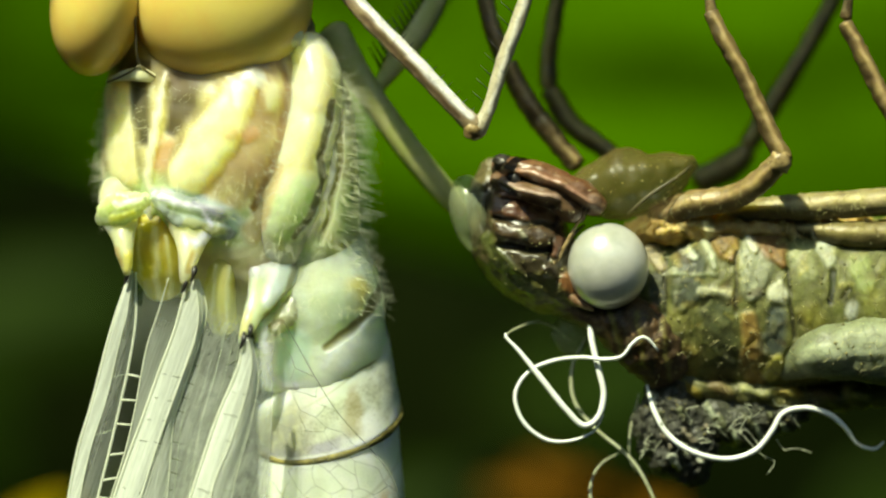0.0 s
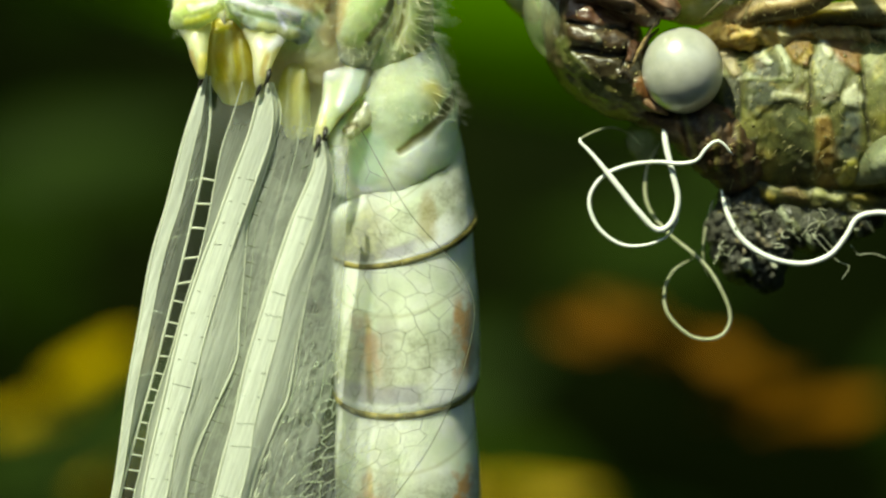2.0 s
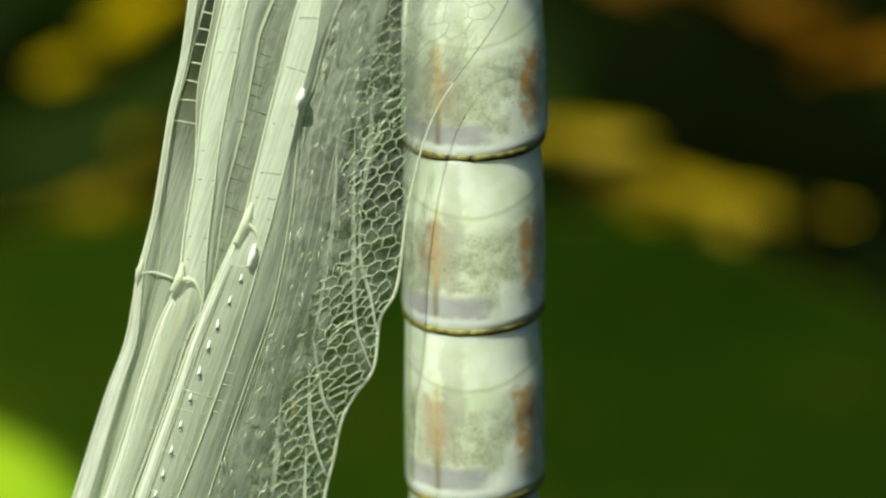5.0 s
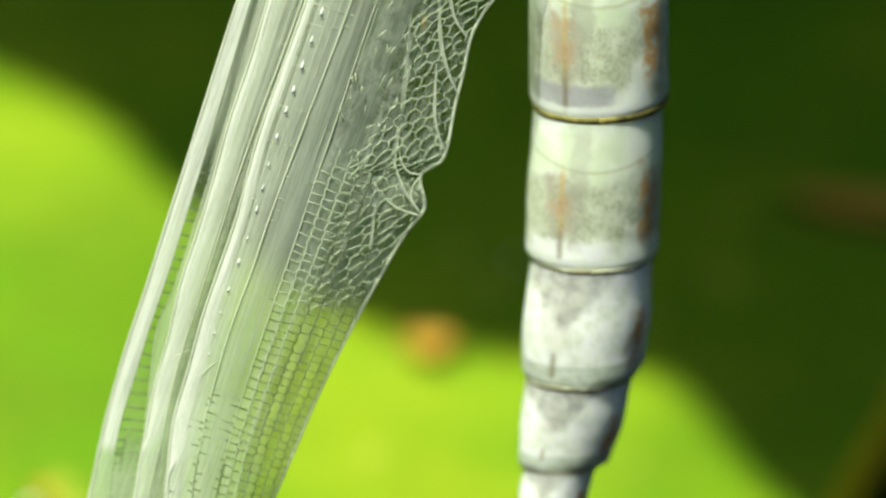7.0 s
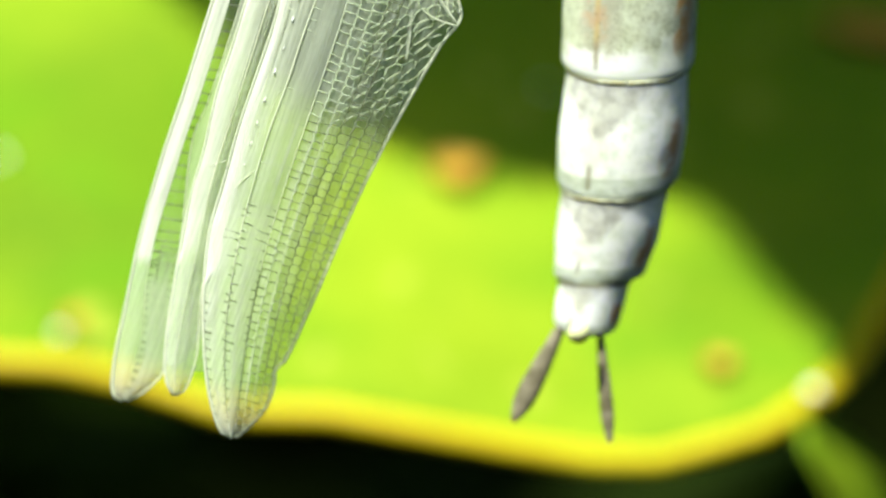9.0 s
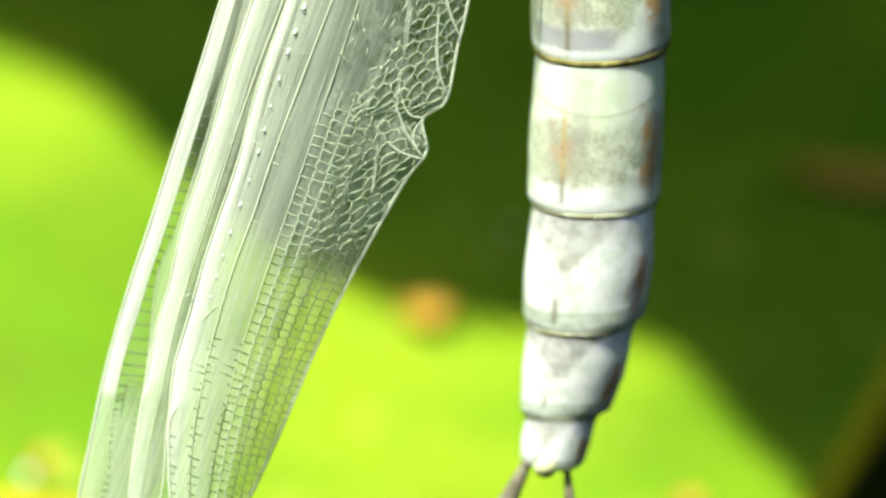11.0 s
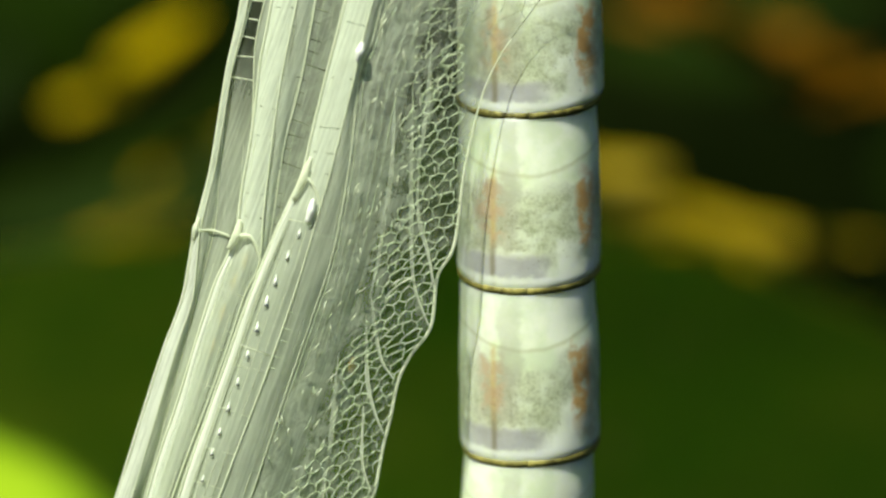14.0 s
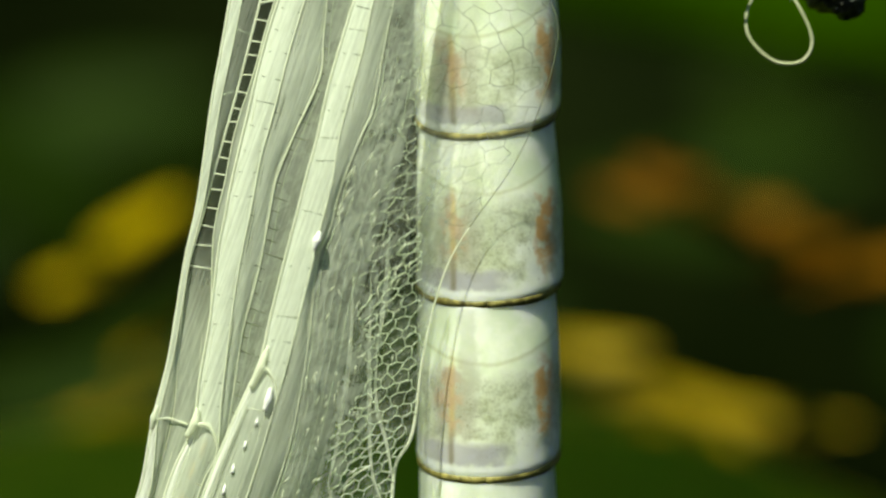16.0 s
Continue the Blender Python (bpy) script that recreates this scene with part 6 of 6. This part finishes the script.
part("mask_edge", tubes([(spline([(1110, 380, 85), (1150, 345, 75), (1200, 312, 90), (1225, 290, 130)], 14), [1.5, 2, 2.5, 2.5, 2.5, 2.5, 2.5, 2.5, 2.5, 2.5, 2.5, 2, 2, 1.5])], 8), "leg_dark", exu)
# body
marks = [
    ([(1215, 470, 32), (1212, 520, 27), (1205, 548, 8)], 7, 0.15, tone(66, 72, 54), 0.95), ([(1192, 489, 4), (1268, 487, 4)], 4, 0.4, tone(118, 126, 90), 0.8), ([(1196, 422, 11), (1214, 444, 10), (1228, 456, 6)], 7, 0.25, tone(216, 222, 198), 0.55),
    ([(1234, 408, 7), (1250, 440, 8), (1264, 472, 7)], 7, 0.3, tone(188, 194, 170), 0.55), ([(1240, 519, 9), (1288, 520, 8)], 5, 0.3, tone(206, 206, 170), 0.55), ([(1275, 408, 28), (1285, 440, 20), (1293, 460, 6)], 8, 0.18, tone(110, 84, 36), 0.95),
    ([(1325, 428, 12), (1335, 470, 36), (1332, 508, 22), (1328, 530, 6)], 8, 0.15, tone(136, 140, 112), 0.85), ([(1320, 408, 7), (1336, 440, 8)], 5, 0.3, tone(208, 210, 188), 0.55), ([(1352, 400, 28), (1372, 440, 24), (1388, 470, 6)], 8, 0.18, tone(114, 84, 42), 0.95),
    ([(1380, 502, 5), (1374, 520, 16), (1388, 528, 13)], 5, 0.25, tone(214, 216, 190), 0.55), ([(1265, 550, 28), (1278, 600, 26)], -3, 0.4, tone(66, 72, 40), 0.85), ([(1375, 555, 16), (1368, 612, 20)], -3, 0.3, tone(80, 88, 80), 0.85), ([(1290, 640, 24), (1280, 682, 20)], -3, 0.4, tone(62, 60, 32), 0.85),
    ([(1195, 570, 22), (1200, 602, 18)], 5, 0.3, tone(128, 126, 68), 0.85), ([(1216, 636, 24), (1206, 682, 18)], 6, 0.3, tone(142, 130, 64), 0.85), ([(1324, 566, 13), (1330, 636, 20), (1336, 684, 16)], 6, 0.3, tone(142, 114, 58), 0.85), ([(1376, 643, 14), (1360, 664, 13)], 6, 0.3, tone(178, 170, 84), 0.9),
    ([(1420, 450, 20), (1432, 484, 16)], 5, 0.3, tone(140, 144, 100), 0.85), ([(1452, 436, 13), (1470, 462, 9)], 5, 0.3, tone(206, 210, 186), 0.55), ([(1476, 480, 6), (1471, 536, 6)], -7, 0.3, tone(54, 58, 42), 0.9), ([(1520, 468, 22), (1532, 502, 18)], 5, 0.3, tone(138, 146, 92), 0.85),
    ([(1507, 543, 10), (1504, 556, 9)], 4, 0.4, tone(196, 200, 186), 0.8), ([(1430, 560, 22), (1452, 582, 18)], 4, 0.4, tone(112, 108, 44), 0.85), ([(1542, 530, 22), (1562, 562, 22)], 4, 0.4, tone(122, 124, 62), 0.8), ([(1396, 480, 4), (1404, 600, 4)], -6, 0.4, tone(56, 56, 28), 0.8),
    ([(1166, 496, 18), (1160, 532, 12)], -4, 0.3, tone(56, 58, 44), 0.9), ([(1150, 552, 12), (1170, 590, 11), (1166, 622, 6)], 6, 0.3, tone(156, 100, 56), 0.9), ([(1178, 460, 4), (1176, 560, 4)], -6, 0.4, tone(50, 52, 34), 0.8), ([(1300, 450, 4), (1304, 560, 4)], -5, 0.4, tone(60, 58, 28), 0.8),
    ([(1140, 692, 7), (1280, 694, 6), (1420, 706, 6)], -8, 0.4, PITCH, 0.9), ([(1150, 440, 14), (1168, 470, 10)], 6, 0.3, tone(156, 143, 113), 0.8), ([(1180, 398, 12), (1216, 394, 10)], 6, 0.4, tone(140, 112, 66), 0.8)]
mess = random.Random(33)
litter = []
for k in range(110):
    u, v, r = mess.uniform(1160, 1600), mess.uniform(420, 715), mess.uniform(3, 9)
    a = mess.uniform(0, 6.3)
    litter.append(([(u, v, r), (u + 18 * math.cos(a), v + 18 * math.sin(a), r * mess.uniform(0.3, 1.0))], mess.uniform(-8, 8), mess.uniform(0.25, 0.6),
                   mess.choice((GOLD, OLIVE, ASH, UMBER, PITCH, tone(176, 166, 84), tone(90, 96, 44), tone(190, 192, 160))), mess.uniform(0.4, 0.9)))
carve("chest", [(1130, 465, 200, 66, 80), (1170, 502, 205, 120, 115), (1240, 536, 205, 158, 130), (1340, 546, 205, 164, 138), (1450, 546, 205, 160, 140), (1560, 540, 210, 152, 140), (1690, 530, 215, 140, 130)], 230, 230, tone(96, 98, 48), [(q[0], q[1] * 0.9, q[2] + 0.1, q[3], q[4]) for q in marks] + [(q[0], q[1] * 0.3, q[2] + 0.1, q[3], q[4] * 0.45) for q in litter], "shed", exu, "olive encrusted chest and belly with grey wedge plates", 2.2, 0.05, seed=5.5)
carve("wing_case", [(1392, 660, 120, 18, 20), (1440, 630, 76, 42, 34), (1520, 622, 60, 56, 40), (1600, 625, 60, 62, 44), (1690, 630, 70, 60, 40)], 70, 60, tone(104, 110, 80), [
    ([(1430, 640, 20), (1500, 612, 30), (1580, 606, 30)], 6, 0.5, tone(150, 156, 128), 0.8), ([(1400, 690, 10), (1500, 690, 12), (1600, 690, 12)], 3, 0.5, OLIVE, 0.9)], "shed", exu, "rounded grey-green wing case", 4, 0.03, seed=6.6)
carve("belly_edge", [(1170, 660, 190, 30, 50), (1250, 690, 180, 34, 60), (1360, 702, 178, 34, 60), (1450, 706, 175, 28, 50), (1560, 690, 140, 30, 50), (1690, 680, 150, 30, 50)], 70, 50, tone(84, 84, 42), [
    ([(1200 + 60 * q, 680 + 3 * q, 12), (1230 + 60 * q, 700, 10)], 7, 0.4, (GOLD, UMBER, ASH)[q % 3], 0.6) for q in range(6)], "shed", exu, "olive belly fold", 9, 0.05, seed=7.7)
carve("crust", [(1180, 690, 165, 40, 40), (1190, 760, 150, 66, 60), (1215, 820, 155, 56, 50), (1232, 850, 165, 24, 24)], 90, 90, tone(44, 44, 32), [
    ([(1150 + 13 * q, 700 + (q * 37) % 120, 7), (1160 + 13 * q, 720 + (q * 37) % 120, 4)], 12, 0.3, (tone(188, 192, 171), tone(99, 103, 65), tone(133, 123, 98))[q % 3], 0.8) for q in range(9)], "crumb", exu, "dark crumbly crust under the chest", 15, 0.03, seed=8.8)
carve("crust", [(1230, 730, 175, 34, 40), (1300, 748, 160, 46, 50), (1370, 740, 165, 30, 40), (1420, 728, 175, 14, 20)], 80, 70, tone(48, 50, 34), [
    ([(1250 + 22 * q, 720 + (q * 23) % 50, 5), (1262 + 22 * q, 740 + (q * 23) % 50, 5)], 10, 0.3, (tone(166, 174, 142), tone(95, 100, 59))[q % 2], 0.8) for q in range(7)], "crumb", exu, "dark crumbly crust under the chest", 12, 0.03, seed=9.9)


carve("shoulder", [(1120, 420, 165, 22, 40), (1180, 405, 160, 30, 50), (1280, 408, 165, 28, 50), (1400, 412, 165, 28, 50), (1540, 420, 165, 30, 50), (1690, 420, 170, 30, 50)], 110, 60, tone(196, 168, 100), [
    ([(1160 + 46 * q, 392 + (q * 29) % 14, 10), (1172 + 46 * q, 428 + (q * 17) % 12, 7)], 9, 0.3, (tone(166, 134, 72), tone(106, 94, 48), tone(186, 179, 136), tone(133, 107, 54))[q % 4], 0.8) for q in range(10)], "shed", exu, "brown and olive upper edge of the chest", 11, 0.045, seed=13.0)
fil = random.Random(21)
for k in range(16):
    u, v = fil.uniform(1140, 1380), fil.uniform(700, 790)
    rows = [(u, v, 95)]
    for q in range(4):
        rows.append((rows[-1][0] + fil.uniform(-26, 26), rows[-1][1] + fil.uniform(-6, 26), 95 + fil.uniform(-6, 12)))
    part("filament", tubes([(spline(rows, 18), 0.9)], 5), "filament", exu, "thin grey filament")


# legs of the skin
def streaked(name, rows, base, parent, label, slim=0.97):
    """A tubular limb with a highlight painted along its lit side and shade painted below."""
    pts = [(u, v, d, ru * slim, rd * slim) for u, v, d, ru, rd in rows]
    c = spline(pts, 12)
    tan = np.gradient(c[:, :2], axis=0)
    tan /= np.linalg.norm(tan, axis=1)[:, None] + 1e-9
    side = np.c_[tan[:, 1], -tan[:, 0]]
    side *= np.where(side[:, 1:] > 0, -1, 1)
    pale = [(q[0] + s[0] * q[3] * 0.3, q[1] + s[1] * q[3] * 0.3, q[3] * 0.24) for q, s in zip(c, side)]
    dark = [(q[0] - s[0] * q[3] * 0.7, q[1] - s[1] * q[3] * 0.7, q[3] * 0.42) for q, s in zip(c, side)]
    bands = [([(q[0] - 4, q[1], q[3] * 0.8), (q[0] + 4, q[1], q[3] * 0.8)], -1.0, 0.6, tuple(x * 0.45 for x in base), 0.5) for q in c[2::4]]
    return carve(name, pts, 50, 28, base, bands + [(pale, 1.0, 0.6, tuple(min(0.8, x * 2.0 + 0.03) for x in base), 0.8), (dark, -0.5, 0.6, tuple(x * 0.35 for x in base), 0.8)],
                 "leg_skin", parent, label, 2.6, 0.07, seed=pts[0][0])


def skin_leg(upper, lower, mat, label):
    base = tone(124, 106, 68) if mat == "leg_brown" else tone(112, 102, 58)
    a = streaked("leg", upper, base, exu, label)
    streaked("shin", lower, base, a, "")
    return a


leg = skin_leg([(1165, 385, 145, 26, 26), (1215, 365, 115, 26, 26), (1290, 352, 95, 24, 24), (1340, 325, 55, 22, 22), (1375, 290, 35, 20, 20)],
               [(1384, 280, 35, 18, 18), (1355, 220, 35, 17, 17), (1318, 140, 35, 15, 15), (1280, 70, 35, 15, 15), (1258, 25, 40, 14, 14)], "leg_brown", "brown jointed empty leg")
part("knee", ball(1380, 286, 30, 22, 22, 20, 0, 16, 12, 0.4), "leg_brown", leg)
part("foot", loft([(1258, 18, 40, 11, 11), (1254, -10, 40, 9, 9), (1250, -60, 50, 8, 8)], 10, 10), "leg_brown", leg)
leg = skin_leg([(1700, 340, 60, 22, 22), (1660, 300, 60, 20, 20), (1620, 270, 60, 18, 18)], [(1600, 240, 60, 16, 16), (1562, 175, 60, 16, 16), (1520, 90, 60, 15, 15), (1496, 45, 60, 14, 14)], "leg_brown", "brown jointed empty leg")
part("foot", loft([(1496, 30, 60, 12, 12), (1500, 5, 60, 9, 9), (1504, -50, 60, 8, 8)], 10, 10), "leg_brown", leg)
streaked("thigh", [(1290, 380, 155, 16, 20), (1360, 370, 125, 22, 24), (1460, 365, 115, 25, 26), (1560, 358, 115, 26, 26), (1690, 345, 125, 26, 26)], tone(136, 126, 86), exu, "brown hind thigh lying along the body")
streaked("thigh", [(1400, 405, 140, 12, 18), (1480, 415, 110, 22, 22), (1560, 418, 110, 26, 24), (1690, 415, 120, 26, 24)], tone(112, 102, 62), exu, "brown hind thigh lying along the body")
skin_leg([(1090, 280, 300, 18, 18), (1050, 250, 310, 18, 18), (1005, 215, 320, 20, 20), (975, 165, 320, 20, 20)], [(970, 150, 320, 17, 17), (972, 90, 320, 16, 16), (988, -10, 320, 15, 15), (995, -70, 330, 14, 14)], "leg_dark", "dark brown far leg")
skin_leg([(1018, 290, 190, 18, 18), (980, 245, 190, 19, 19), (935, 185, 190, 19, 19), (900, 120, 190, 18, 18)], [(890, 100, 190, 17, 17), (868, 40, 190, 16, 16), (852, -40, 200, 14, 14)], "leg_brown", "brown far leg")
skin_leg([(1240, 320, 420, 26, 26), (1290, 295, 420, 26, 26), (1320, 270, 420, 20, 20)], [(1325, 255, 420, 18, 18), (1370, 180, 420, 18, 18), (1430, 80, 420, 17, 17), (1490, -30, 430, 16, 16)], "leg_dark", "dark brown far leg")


# breathing threads
def thread(rows, r, mat="thread", label="white curled breathing thread"):
    p = spline(rows, 60)
    rad = [0.85 * r * min(1, 0.5 + k / 12, 0.35 + (59 - k) / 20) for k in range(60)]
    part("thread", tubes([(p, rad)], 8), mat, exu, label)


thread([(1042, 548, 95), (1046, 600, 80), (1060, 660, 70), (1068, 700, 65), (1058, 740, 60), (1032, 755, 60), (1000, 725, 60), (960, 675, 65), (920, 625, 75), (895, 598, 85), (895, 592, 90)], 6.5)
thread([(1164, 622, 44), (1150, 604, 40), (1136, 597, 40), (1118, 610, 42), (1100, 632, 46), (1068, 637, 52), (1030, 634, 70), (980, 640, 90), (935, 660, 85), (911, 700, 80), (925, 748, 75), (965, 780, 72), (1010, 782, 70), (1050, 765, 68), (1068, 735, 70)], 4.2)
thread([(1036, 600, 150), (1012, 650, 150), (1014, 710, 145), (1050, 760, 135), (1114, 815, 125), (1149, 872, 120), (1160, 915, 120), (1140, 946, 120), (1092, 945, 120), (1050, 905, 120), (1044, 860, 125), (1062, 825, 130), (1095, 805, 140)], 3.6, "thread_dim", "pale green curled breathing thread")
thread([(1144, 684, 110), (1155, 725, 95), (1180, 770, 85), (1225, 802, 80), (1285, 815, 80), (1335, 800, 80), (1365, 765, 82), (1385, 733, 85), (1425, 724, 90), (1465, 735, 95), (1495, 760, 100), (1515, 788, 110), (1545, 798, 120), (1562, 785, 130)], 6)
thread([(893, 594, 90), (920, 580, 110), (950, 572, 130), (980, 582, 150), (1000, 600, 160)], 2.0, "thread_dim", "thin pale breathing thread")
thread([(1130, 700, 150), (1115, 760, 140), (1112, 810, 140), (1122, 840, 140)], 2.2, "thread_dim", "thin pale breathing thread")

# crumbs, bristles and dust, laid on the skin where they would settle
class Settle:
    """Finds the front of the shed skin under a point of the plan."""
    def __init__(self, obs):
        verts, faces = [], []
        for ob in obs:
            b = len(verts)
            verts += [tuple(q.co) for q in ob.data.vertices]
            faces += [tuple(k + b for k in f.vertices) for f in ob.data.polygons]
        self.tree = BVHTree.FromPolygons(verts, faces)

    def __call__(self, u, v):
        a, b = at(u, v, -400), at(u, v, 500)
        return self.tree.ray_cast(a, (b - a).normalized())[:2]


settle = Settle([ob for ob in exu.children_recursive if ob.name.split(".")[0] not in ("thread", "filament", "feeler", "eye_cap", "skin_flap")])
GEM = (((1, 0, 0), (-1, 0, 0), (0, 1, 0), (0, -1, 0), (0, 0, 1), (0, 0, -1)), ((0, 2, 4), (2, 1, 4), (1, 3, 4), (3, 0, 4), (2, 0, 5), (1, 2, 5), (3, 1, 5), (0, 3, 5)))


def scatter(rnd, boxes, sink):
    """Uneven grains; a box: (u0, v0, u1, v1, count, smallest and largest radius)."""
    verts, faces = [], []
    for u0, v0, u1, v1, count, r0, r1 in boxes:
        for _ in range(count):
            p, nrm = settle(rnd.uniform(u0, u1), rnd.uniform(v0, v1))
            if p is None or nrm.y > -0.2:
                continue
            r = rnd.uniform(r0, r1) * K
            e = Euler([rnd.uniform(0, 6) for _ in range(3)]).to_matrix()
            b = len(verts)
            verts += [p + nrm * r * sink + e @ (Vector(g) * r * rnd.uniform(0.6, 1.3)) for g in GEM[0]]
            faces += [tuple(k + b for k in f) for f in GEM[1]]
    return verts, faces


rnd = random.Random(8)
tagged(part("crumb", scatter(rnd, [(1160, 400, 1560, 730, 130, 1.5, 4), (870, 430, 1000, 540, 60, 1.5, 4), (1140, 690, 1420, 850, 70, 1.5, 4)], 0.0), "crumbs", exu, "olive and gold crumbs of dirt"), kind="stuff")
bristle = []
for k in range(220):
    u, v = rnd.uniform(1150, 1560), rnd.choice((rnd.uniform(350, 420), rnd.uniform(400, 700)))
    p, nrm = settle(u, v)
    if p is None:
        continue
    d = p.y / K - 80 * min(1.0, max(0.0, (v - 1000) / 1500)) ** 1.5
    l, a = rnd.uniform(8, 20), rnd.uniform(-2.6, -0.6)
    bristle.append(([(u, v, d), (u + l * 0.6 * math.cos(a), v + l * 0.6 * math.sin(a), d - 7), (u + l * math.cos(a + 0.3), v + l * math.sin(a + 0.3), d - 9)], [0.7, 0.5, 0.2]))
tagged(part("bristle", tubes(bristle, 3), "dust", exu, "short golden bristles"), kind="stuff")
tagged(part("dust", scatter(rnd, [(880, 285, 1070, 430, 110, 0.5, 1.3), (1040, 275, 1220, 345, 50, 0.5, 1.3), (1150, 345, 1390, 390, 60, 0.5, 1.3), (1290, 350, 1560, 385, 80, 0.5, 1.4), (1005, 405, 1060, 530, 22, 0.5, 1.2), (1150, 400, 1560, 700, 140, 0.5, 1.3), (1240, 20, 1390, 290, 60, 0.5, 1.3)], 0.5), "dust", exu, "pale dust grains"), kind="stuff")


def motions():
    """Nothing moves of itself: the insects and leaves keep still while the camera glides."""


motions()
